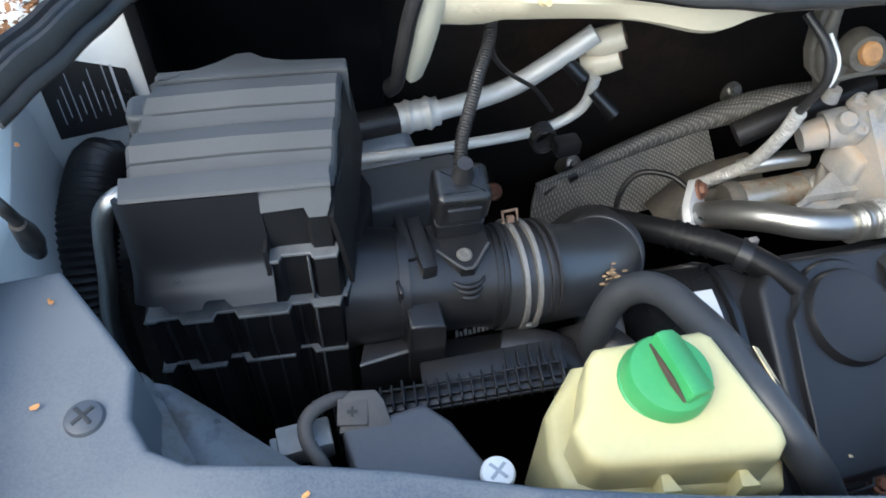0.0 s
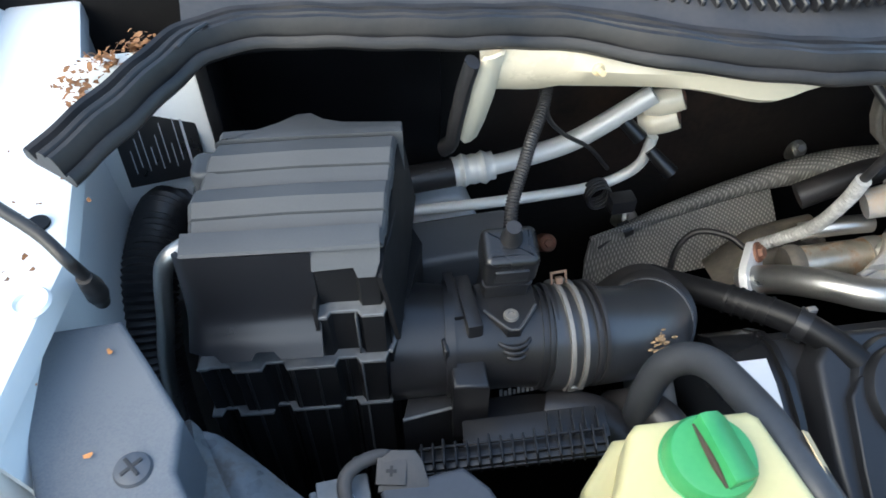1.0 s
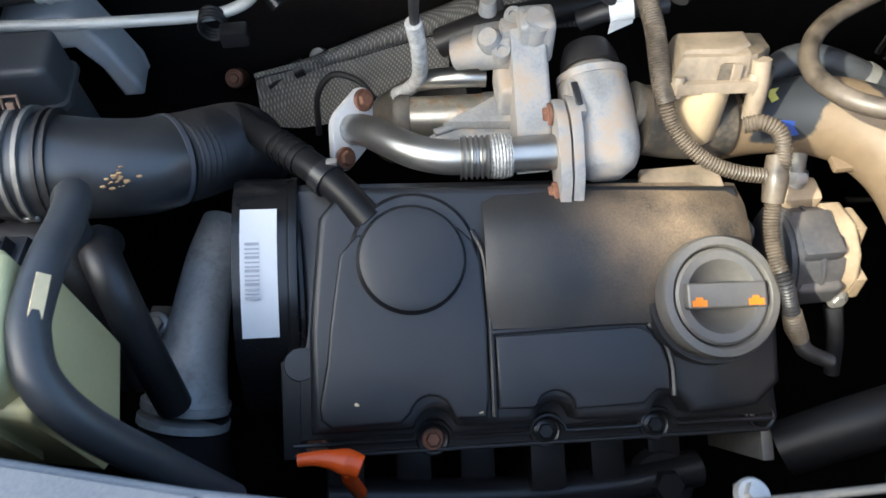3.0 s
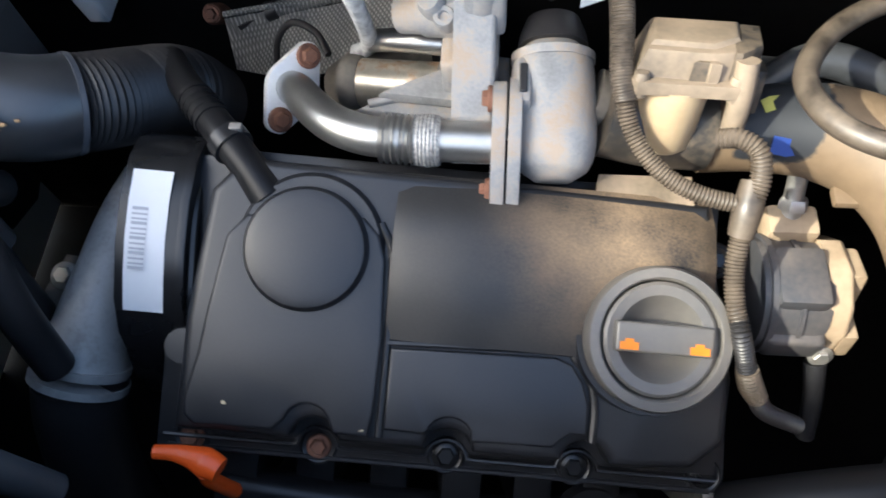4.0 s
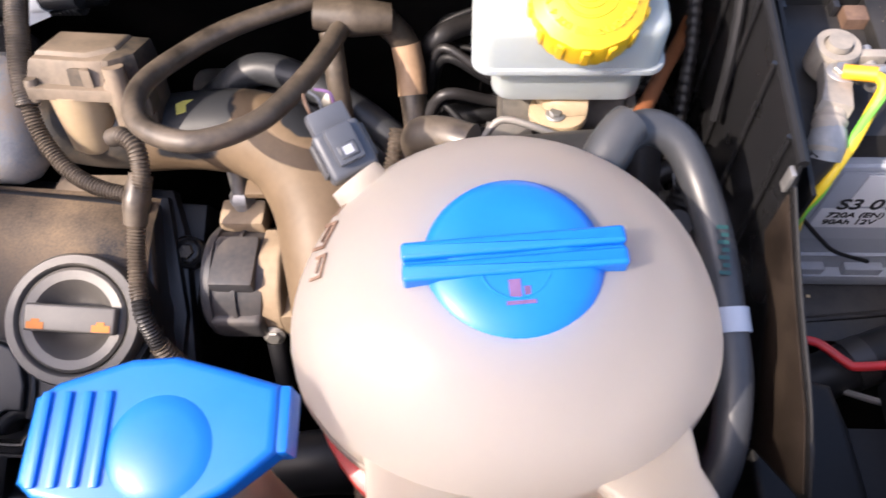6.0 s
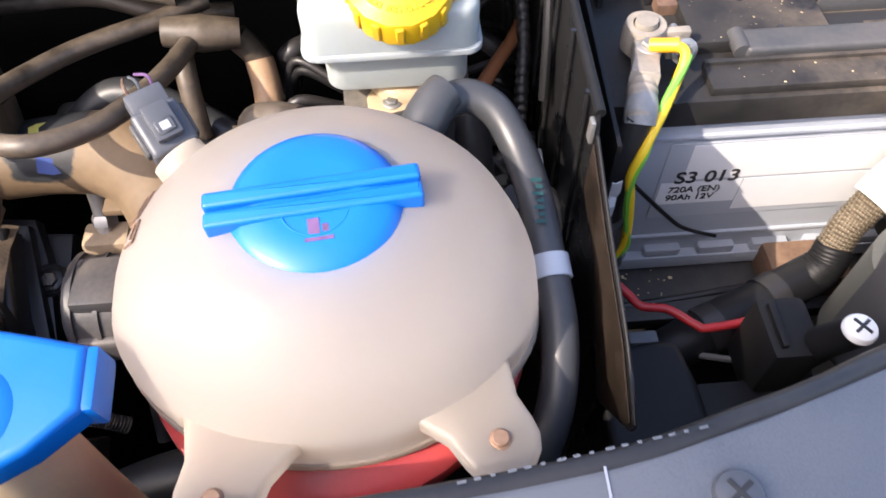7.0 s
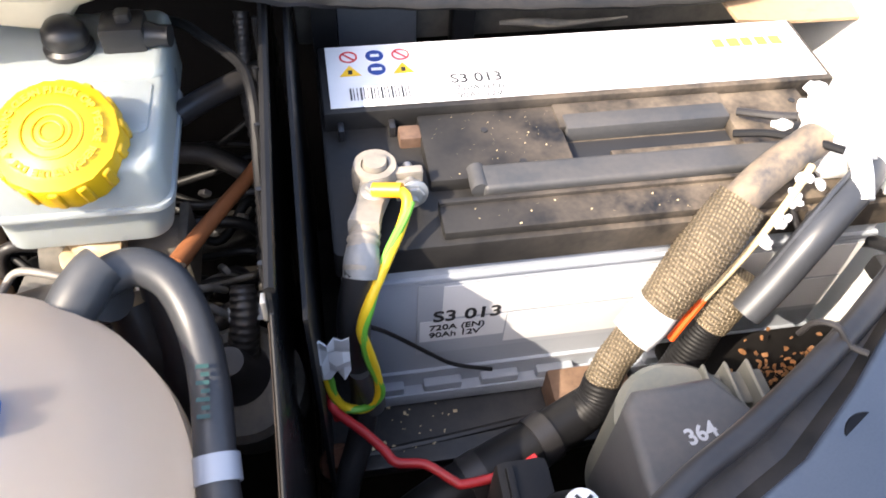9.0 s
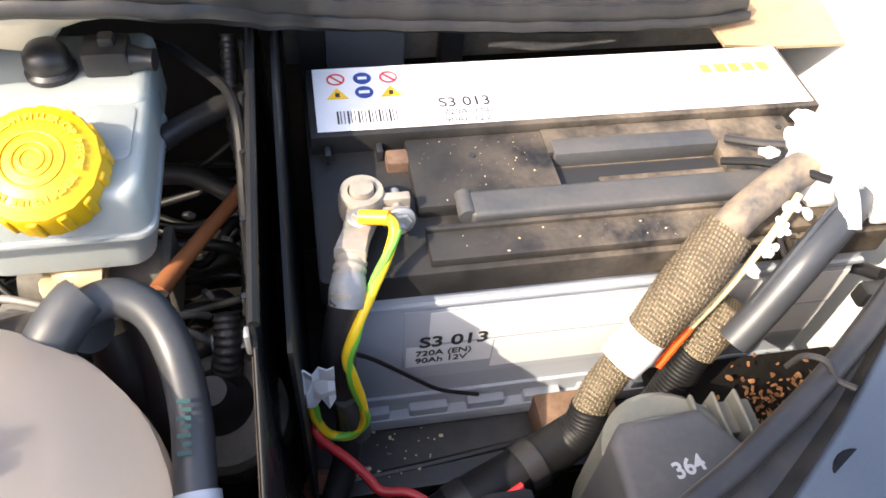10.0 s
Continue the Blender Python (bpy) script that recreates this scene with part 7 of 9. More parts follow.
part("lower_shell", flatter_front(lathe([(0.0940, -0.020), (0.0915, -0.028), (0.088, -0.034)], 64), 0.19), TANK, ct)
part("coolant", lathe([(0.086, -0.026), (0.0925, -0.030), (0.0935, -0.038), (0.082, -0.062), (0.068, -0.080), (0.05, -0.09), (0, -0.095)], 48, TM), COOLANT, ct, "red coolant showing in the lower half")
cc = part("cap", lathe([(0, 0.0160), (0.018, 0.0168), (0.030, 0.0152), (0.0345, 0.0120), (0.0362, 0.008), (0.0362, -0.002)], 48, None), BLUE, ct, "blue screw cap with a ridge", m=TM @ pose(0.002, 0.006, 0.044, 4, 0, 0))
# a split grip bar, higher along its middle, and a faint half ring below it
for lo, hi, tall in ((0.0008, 0.0078, 0.0222), (-0.0078, -0.0008, 0.0214), (-0.0015, 0.0015, 0.0190)):
    bar = prism(rounded(-0.0430, lo, 0.0430, hi, 0.0015), 0.004, tall, 0.0018, seg=3)
    for v in bar.verts:
        v.co.z -= 0.0035 * (v.co.x / 0.043) ** 2 * (v.co.z > 0.01)
        v.co.y += 0.0022 * (1 - (v.co.x / 0.043) ** 2)
    part("ridge", bar, BLUE, cc, m=TM @ pose(0.002, 0.006, 0.044, 4, 0, 6))
part("half_ring", tube([(0.0135 * math.cos(a), -0.004 + 0.0135 * math.sin(a), 0.0166) for a in [math.pi * (1.08 + 0.09 * k) for k in range(10)]], 0.0005, 6, 2), BLUE, cc, m=TM @ pose(0.002, 0.006, 0.044, 4, 0, 6))
part("warning_print", merge(box((-0.005, -0.020, 0.0163), (0.006, -0.0185, 0.0168), 0, 1), box((-0.0035, -0.0175, 0.0163), (0.001, -0.010, 0.0168), 0, 1), box((0.002, -0.0165, 0.0163), (0.0045, -0.013, 0.0168), 0, 1)), FADED_RED, cc, "faded red warning print", m=TM @ pose(0.002, 0.006, 0.044, 4, 0, 6))
for (x, y), (bx, by) in (((0.880, 0.054), (0.868, 0.075)), ((0.769, 0.039), (0.776, 0.062))):
    w = Vector((x - bx, y - by, 0)).normalized()
    s = Vector((-w.y, w.x, 0))
    a, b = Vector((bx, by, 0)) - w * 0.022, Vector((x, y, 0))
    o = [a + s * 0.038, a.lerp(b, 0.45) + s * 0.0235, a.lerp(b, 0.75) + s * 0.0172]
    o += [b + s * (0.0165 * math.cos(q)) + w * (0.0165 * math.sin(q)) for q in [math.pi * k / 8 for k in range(9)]]
    o += [a.lerp(b, 0.75) - s * 0.0172, a.lerp(b, 0.45) - s * 0.0235, a - s * 0.038]
    part("fixing_lug", prism([(p.x, p.y) for p in o], 1.1105, 1.1195, 0.003, seg=3), TANK, ct)
    put("screw", BOLT_BRASS, ct, "rusty fixing screw", m=Matrix.Translation((x, y, 1.1195)) @ Matrix.Scale(0.72, 4))
part("outlet_stub", tube([(0.852, 0.200, 1.128), (0.862, 0.217, 1.132)], 0.0085, 14, straight=True), TANK, ct)
part("sensor_stub", tube([(0.758, 0.180, 1.128), (0.742, 0.196, 1.140)], [0.015, 0.013], 18, straight=True), TANK, ct)
for at, size in (((0.7372, 0.1800, 1.1380), 1.1), ((0.7336, 0.1610, 1.1455), 1.6), ((0.7330, 0.1440, 1.1490), 1.3)):
    n = (Vector(at) - Vector((0.811, 0.134, 1.07))).normalized()
    mark = merge(box((-0.0045, -0.0032, 0), (-0.0035, 0.0032, 0.0005), 0, 1), box((0.0035, -0.0032, 0), (0.0045, 0.0032, 0.0005), 0, 1), box((-0.0045, 0.0022, 0), (0.0045, 0.0032, 0.0006), 0, 1), box((-0.0045, -0.0008, 0), (0.002, 0.0002, 0.0006), 0, 1))
    part("level_print", move(mark, Matrix.Scale(size, 4)), BROWN, ct, m=axis(Vector(at) + n * 0.0004, n))
ls = thing("level_sensor_plug", (0.735, 0.21, 1.15), "grey level sensor plug with stripped wires on the tank", "connector")
SM = axis((0.741, 0.200, 1.143), (-0.35, 0.55, 0.35), up=(0, 0, 1))
part("plug_body", merge(box((-0.0115, -0.008, -0.004), (0.0115, 0.007, 0.020), 0.003, 3), box((-0.0095, -0.0065, 0.018), (0.0095, 0.0055, 0.030), 0.002, 2)), GREY, ls, m=SM)
part("latch", merge(box((-0.0065, 0.007, 0.001), (0.0065, 0.0118, 0.019), 0.0015, 2), box((-0.0045, 0.0112, 0.003), (0.0045, 0.0128, 0.010), 0.0008, 1)), GREY, ls, m=SM)
part("side_rail", merge(box((-0.0135, -0.005, 0.0), (-0.0110, 0.003, 0.017), 0.0008, 1), box((0.0110, -0.005, 0.0), (0.0135, 0.003, 0.017), 0.0008, 1)), GREY_BOX, ls, m=SM)
part("pale_mark", box((-0.0022, 0.0129, 0.0045), (0.0022, 0.0131, 0.0085), 0, 1), PALE_INK, ls, m=SM)
for i in range(3):
    part("wire", tube([SM @ Vector((-0.006 + 0.006 * i, 0, 0.029)), SM @ Vector((-0.006 + 0.006 * i, 0.003, 0.035)), SM @ Vector((-0.002 + 0.003 * i, -0.004, 0.041))], 0.0008, 6), (FADED_RED, GREY, BROWN)[i], ls)
ch = thing("coolant_hose", (0.9, 0.15, 1.1), "grey black coolant hose with teal print and a white clip", "hose")
part("hose", tube([(0.856, 0.208, 1.130), (0.867, 0.224, 1.133), (0.882, 0.232, 1.133), (0.897, 0.226, 1.128), (0.907, 0.208, 1.118), (0.913, 0.180, 1.110), (0.915, 0.145, 1.102), (0.917, 0.115, 1.090), (0.912, 0.085, 1.075), (0.900, 0.062, 1.055), (0.89, 0.05, 1.02)], 0.0090, 18), HOSE, ch)
part("hose_cuff", tube([(0.853, 0.204, 1.1285), (0.866, 0.223, 1.1385), (0.872, 0.229, 1.1405)], [0.0108, 0.0116, 0.0102], 18), HOSE, ch)
part("clip", merge(tube([(0.9150, 0.149, 1.1028), (0.9158, 0.138, 1.0995)], 0.0103, 20, straight=True), box((0.898, 0.137, 1.098), (0.912, 0.147, 1.103), 0.002)), LABEL_GREY, ch, "white plastic clip")
for i in range(7):
    part("print_bar", box((-0.003 + 0.002 * (i % 2), 0, 0), (0.0025, 0.0018, 0.0003), 0, 1, pose(0.9125, 0.160 + 0.0034 * i, 1.1165 + 0.0011 * i, 17, 6, 0)), INK_TEAL, ch)
solo("tank_back_hose", tube([(0.868, 0.228, 1.118), (0.840, 0.246, 1.092), (0.80, 0.255, 1.07), (0.77, 0.26, 1.04)], 0.012, 16), RUBBER, "dark cracked hose behind the coolant tank", "hose")
solo("brake_hose_down", tube([(0.885, 0.255, 1.10), (0.888, 0.235, 1.07), (0.888, 0.215, 1.04), (0.885, 0.195, 0.99)], 0.0125, 16), RUBBER, "black rubber hose going down beside the tank", "hose")
pump = thing("round_mount", (0.915, 0.21, 1.0), "round grey metal mount with a black centre", "mount")
part("ring", lathe([(0.018, 0.004), (0.030, 0.004), (0.034, 0.0), (0.034, -0.04), (0, -0.04)], 32, axis((0.915, 0.225, 1.03), (0, -0.3, 1))), DULL_CAST, pump)
part("boot", lathe([(0, 0.03), (0.008, 0.03), (0.012, 0.010), (0.019, 0.004), (0.020, -0.01)], 24, axis((0.912, 0.23, 1.032), (0, -0.3, 1))), RUBBER, pump)

bf = thing("brake_fluid_reservoir", (0.85, 0.31, 1.12), "clear white brake fluid reservoir with a yellow cap", "reservoir")
part("upper_tank", prism(rounded(0.797, 0.274, 0.8945, 0.366, 0.010), 1.1275, 1.1560, 0.006, seg=4), BRAKE, bf)
part("step_rim", prism(rounded(0.795, 0.272, 0.8965, 0.368, 0.010), 1.1255, 1.1290, 0.0012), BRAKE, bf)
part("lower_tank", prism(rounded(0.8060, 0.2790, 0.8890, 0.362, 0.012), 1.0985, 1.1275, 0.003), BRAKE, bf)
part("tank_foot", prism(rounded(0.8100, 0.2830, 0.8850, 0.358, 0.012), 1.0945, 1.0990, 0.001), BRAKE, bf)
part("rear_tank", prism(rounded(0.804, 0.338, 0.894, 0.398, 0.008), 1.125, 1.1600, 0.006, seg=3), BRAKE, bf)
part("top_recess", prism(rounded(0.868, 0.296, 0.889, 0.336, 0.005), 1.1555, 1.1572, 0.0012), BRAKE, bf)
YM = axis((0.8525, 0.2900, 1.1560), (-0.02, -0.38, 0.92)) @ Matrix.Scale(1.12, 4)
yc = part("cap", lathe([(0, 0.0155), (0.020, 0.0155), (0.0215, 0.0145), (0.0255, 0.012), (0.0262, 0.010), (0.0262, -0.004)], 14, None), YELLOW, bf, "yellow screw cap with raised lettering", m=YM)
for k in range(14):
    a = 2 * math.pi * (k + 0.5) / 14
    part("grip_notch", box((-0.0022, -0.0012, -0.003), (0.0022, 0.0012, 0.0105), 0.0008, 1), YELLOW, yc, m=YM @ pose(0.0256 * math.cos(a), 0.0256 * math.sin(a), 0, 0, 0, math.degrees(a) + 90))
for r0 in (0.004, 0.007, 0.0115):
    part("ring", lathe([(r0, 0.0162), (r0 + 0.0006, 0.0164), (r0 + 0.0012, 0.0162), (r0 + 0.0012, 0.0154), (r0, 0.0154)], 28), YELLOW, yc, m=YM)
for i, c in enumerate("WARNING CLEAN FILLER CAP BEFORE REMOVING USE DOT 4"):
    if c != " ":
        a = math.radians(200 - 7.0 * i)
        words("raised_letter", c, 0.0042, YELLOW_DARK, yc, YM @ pose(0.0172 * math.cos(a), 0.0172 * math.sin(a), 0.0160, 0, 0, math.degrees(a) - 90), bold=0.0002)
part("rubber_knob", lathe([(0, 0.0165), (0.004, 0.0162), (0.008, 0.0145), (0.0108, 0.011), (0.0118, 0.006), (0.0110, 0.003), (0.0128, 0.001), (0.0128, -0.006)], 24, Matrix.Translation((0.846, 0.362, 1.162))), RUBBER, bf, "black rubber cap")
part("level_switch", merge(box((0.863, 0.356, 1.156), (0.886, 0.376, 1.174), 0.003, 2), box((0.872, 0.362, 1.172), (0.880, 0.370, 1.179), 0.002, 2), tube([(0.886, 0.364, 1.165), (0.893, 0.363, 1.165), (0.898, 0.362, 1.165)], [0.0075, 0.0055, 0.0060], 14, straight=True)), BLACK, bf, "black level switch plug")
part("spout", tube([(0.886, 0.338, 1.125), (0.896, 0.347, 1.125)], 0.0055, 12, straight=True), BRAKE, bf)
part("under_flange", merge(tube([(0.838, 0.30, 1.092), (0.846, 0.287, 1.086), (0.860, 0.286, 1.084)], 0.011, 16), prism(rounded(0.828, 0.267, 0.862, 0.296, 0.0145), 1.082, 1.088, 0.002)), CUP, bf, "yellowed round fixing foot")
put("bolt", BOLT_STEEL, bf, m=Matrix.Translation((0.843, 0.277, 1.0885)) @ Matrix.Scale(0.7, 4))
mc = thing("master_cylinder", (0.86, 0.30, 1.06), "dull alloy master cylinder with pipes below the reservoir", "brake cylinder")
part("barrel", tube([(0.812, 0.300, 1.066), (0.850, 0.302, 1.064), (0.888, 0.305, 1.062)], [0.017, 0.018, 0.017], 24), DULL_CAST, mc)
part("end_plate", box((0.886, 0.282, 1.040), (0.892, 0.322, 1.080), 0.002, 2), DULL_CAST, mc)
part("side_plate", prism([(0.800, 0.262), (0.828, 0.258), (0.832, 0.282), (0.804, 0.286)], 1.066, 1.071, 0.001), CLIP_STEEL, mc, "pale steel plate")
for pts in (((0.802, 0.262, 1.086), (0.812, 0.268, 1.094), (0.832, 0.264, 1.092), (0.858, 0.258, 1.083)), ((0.865, 0.262, 1.066), (0.884, 0.262, 1.072), (0.900, 0.270, 1.062), (0.906, 0.284, 1.040)), ((0.872, 0.276, 1.052), (0.896, 0.268, 1.050), (0.914, 0.262, 1.030), (0.920, 0.250, 1.00))):
    part("pipe", tube(pts, 0.0022, 10), CLIP_STEEL, mc, "bare steel brake pipe")
for x, y, z in ((0.868, 0.262, 1.066), (0.875, 0.276, 1.052)):
    part("pipe_nut", lathe([(0, 0.009), (0.0042, 0.009), (0.0050, 0.007), (0.0050, 0)], 6, axis((x, y, z), (-0.2, 0.9, 0.3))), ZINC, mc)
rp = thing("ribbed_plug", (0.872, 0.235, 1.06), "black ribbed cable plug between hose and tank", "connector")
part("boot", tube([(0.868, 0.246, 1.090), (0.872, 0.232, 1.066), (0.877, 0.219, 1.040)], [0.0115, 0.0135, 0.0105], 18), RUBBER, rp)
part("ribs", tube([(0.8745, 0.2260, 1.053), (0.8785, 0.2160, 1.034), (0.8820, 0.2060, 1.015)], 0.0105, 18, wave=0.0014, pitch=0.0055), RUBBER, rp)
solo("divider_hose", tube([(0.921, 0.262, 1.072), (0.920, 0.246, 1.058), (0.916, 0.236, 1.035), (0.914, 0.228, 1.00)], [0.007, 0.0085, 0.0085, 0.008], 14, wave=0.0004, pitch=0.004), RUBBER, "black ribbed hose beside the divider", "hose")
tagp = thing("part_tag", (0.925, 0.262, 1.06), "pale printed tag on a black clip", "tag")
part("tag", box((-0.016, -0.005, 0), (0.004, 0.005, 0.001), 0.0003, 1, pose(0.928, 0.250, 1.062, 20, 0, 4)), CLOUDY, tagp)
for k in range(4):
    part("print_bar", box((-0.014 + 0.004 * k, -0.002, 0.0012), (-0.0115 + 0.004 * k, 0.002, 0.0014), 0, 1, pose(0.928, 0.250, 1.062, 20, 0, 4)), INK, tagp)
solo("clutch_hose", tube([(0.893, 0.344, 1.125), (0.905, 0.355, 1.125), (0.920, 0.368, 1.124), (0.939, 0.385, 1.122)], 0.0068, 14), RUBBER, "black rubber hose from the brake reservoir", "hose")
solo("orange_hose", tube([(0.888, 0.270, 1.085), (0.896, 0.288, 1.082), (0.910, 0.318, 1.076), (0.924, 0.346, 1.071), (0.936, 0.372, 1.068)], [0.0056, 0.0048, 0.0046, 0.0045, 0.0045], 12), ORANGE_HOSE, "faded orange brown hose", "hose")
solo("brake_switch_wire", tube([(0.872, 0.400, 1.150), (0.896, 0.397, 1.150), (0.913, 0.379, 1.150), (0.932, 0.353, 1.150), (0.938, 0.326, 1.146), (0.937, 0.300, 1.12), (0.935, 0.28, 1.08)], 0.003, 8), BOX_BLACK, "thin black wire behind the divider", "wire")
for i in range(6):
    solo("brake_line", tube([(0.800 + 0.01 * i, 0.265 - 0.006 * (i % 2), 1.045 - 0.008 * i), (0.84 + 0.006 * i, 0.262, 1.052 - 0.007 * i), (0.885 + 0.004 * i, 0.285 + 0.006 * i, 1.040 - 0.004 * i), (0.925, 0.31, 1.02 - 0.005 * i)], 0.0024, 8), ZINC if i % 3 == 0 else RUBBER, "thin brake line below the reservoir", "brake line", "brake lines")
brake_unit_ob = solo("brake_unit", box((0.80, 0.30, 0.86), (0.93, 0.44, 0.945), 0.006, 2), DARK, "black brake unit below the reservoir", "brake unit")
part("front_block", box((0.885, 0.268, 0.915), (0.935, 0.30, 0.940), 0.003, 2), BOX_BLACK, brake_unit_ob)
for k in range(4):
    part("pipe_nut", lathe([(0, 0.008), (0.0045, 0.008), (0.0052, 0.006), (0.0052, 0)], 6, axis((0.815 + 0.017 * k, 0.300, 0.935 - 0.008 * (k % 2)), (0, -1, 0.2))), ZINC, brake_unit_ob, "steel pipe nut")

# tangle of dark wires and hoses below and behind the brake reservoir
tangle = thing("wiring_tangle", (0.87, 0.36, 1.00), "tangle of dark wires and hoses behind the brake reservoir", "wiring")
tw = random.Random(23)
for k in range(16):
    y = 0.268 + 0.011 * k
    z = 1.015 + tw.uniform(-0.02, 0.025)
    xs = (0.772, 0.81, 0.85, 0.89, 0.928)
    pts = [(x + tw.uniform(-0.006, 0.006), y + tw.uniform(-0.016, 0.016), z + tw.uniform(-0.016, 0.016)) for x in xs]
    part("wire" if k % 4 else "thick_wire", tube([(0.76, y, z - 0.05)] + pts + [(0.936, y, z - 0.06)], tw.choice((0.0025, 0.0032, 0.0040)) if k % 4 else 0.0075, 10), (RUBBER, BOX_BLACK, RUBBER_BLACK)[k % 3], tangle)
for x, y, z in ((0.826, 0.272, 1.052), (0.858, 0.268, 1.048), (0.905, 0.300, 1.040), (0.915, 0.345, 1.036), (0.890, 0.372, 1.034)):
    part("metal_clip", box((-0.005, -0.002, -0.003), (0.005, 0.002, 0.003), 0.0008, 1, pose(x, y, z, tw.uniform(-40, 40), tw.uniform(-40, 40), tw.uniform(0, 180))), CLIP_STEEL, tangle, "small shiny metal clip")
part("loom_tape", tube([(0.932, 0.405, 1.150), (0.930, 0.380, 1.112), (0.933, 0.352, 1.078), (0.930, 0.322, 1.046), (0.926, 0.295, 1.01)], [0.0045, 0.005, 0.0046, 0.005, 0.0046], 10, wave=0.0005, pitch=0.006), RUBBER, tangle, "taped loom beside the divider")

# divider between tank and battery
dv = thing("battery_divider", (0.945, 0.2, 1.0), "black plastic divider wall beside the battery", "divider")
DP = [(0.125, 0.86), (0.104, 1.030), (0.068, 1.078), (0.067, 1.085), (0.085, 1.098), (0.150, 1.118), (0.196, 1.136), (0.200, 1.146), (0.300, 1.152), (0.360, 1.156), (0.50, 1.160), (0.50, 0.86)]
part("panel", prism(DP, 0.9425, 0.9445, 0.0005, YZ), GLOSS, dv)
part("inner_panel", prism([(0.198, 0.86), (0.198, 1.125), (0.36, 1.146), (0.50, 1.150), (0.50, 0.86)], 0.956, 0.9585, 0.001, YZ), BOX_BLACK, dv)
part("top_rim", tube([(0.9435, 0.068, 1.086), (0.9435, 0.10, 1.104), (0.9435, 0.150, 1.119), (0.9435, 0.195, 1.136)], 0.0009, 8, 4), BOX_BLACK, dv)
part("top_rim", tube([(0.9440, 0.200, 1.147), (0.9445, 0.30, 1.152), (0.9450, 0.40, 1.157), (0.9450, 0.49, 1.16)], 0.0028, 8, 4), BOX_BLACK, dv)
for k in range(5):
    y = 0.215 + 0.042 * k
    part("rib", tube([(0.9408, y, 1.148 + 0.003 * k), (0.9404, y - 0.006, 1.08), (0.9402, y - 0.012, 1.00)], 0.0016, 8, 3), GLOSS, dv)
part("metal_tab", box((0.9395, 0.196, 1.130), (0.942, 0.202, 1.144), 0.001), ZINC, dv, "bare metal tab")
part("dusty_band", prism([(0.104, 1.033), (0.126, 1.055), (0.157, 1.085), (0.186, 1.097), (0.193, 1.100), (0.194, 1.132), (0.150, 1.116), (0.100, 1.102), (0.070, 1.084), (0.071, 1.079)], 0.9414, 0.9420, 0.0002, YZ), BAND, dv, "brown dusty band below the rim")

# ---- battery ----
BX, BY, BZ = 0.972, 0.436, 1.100
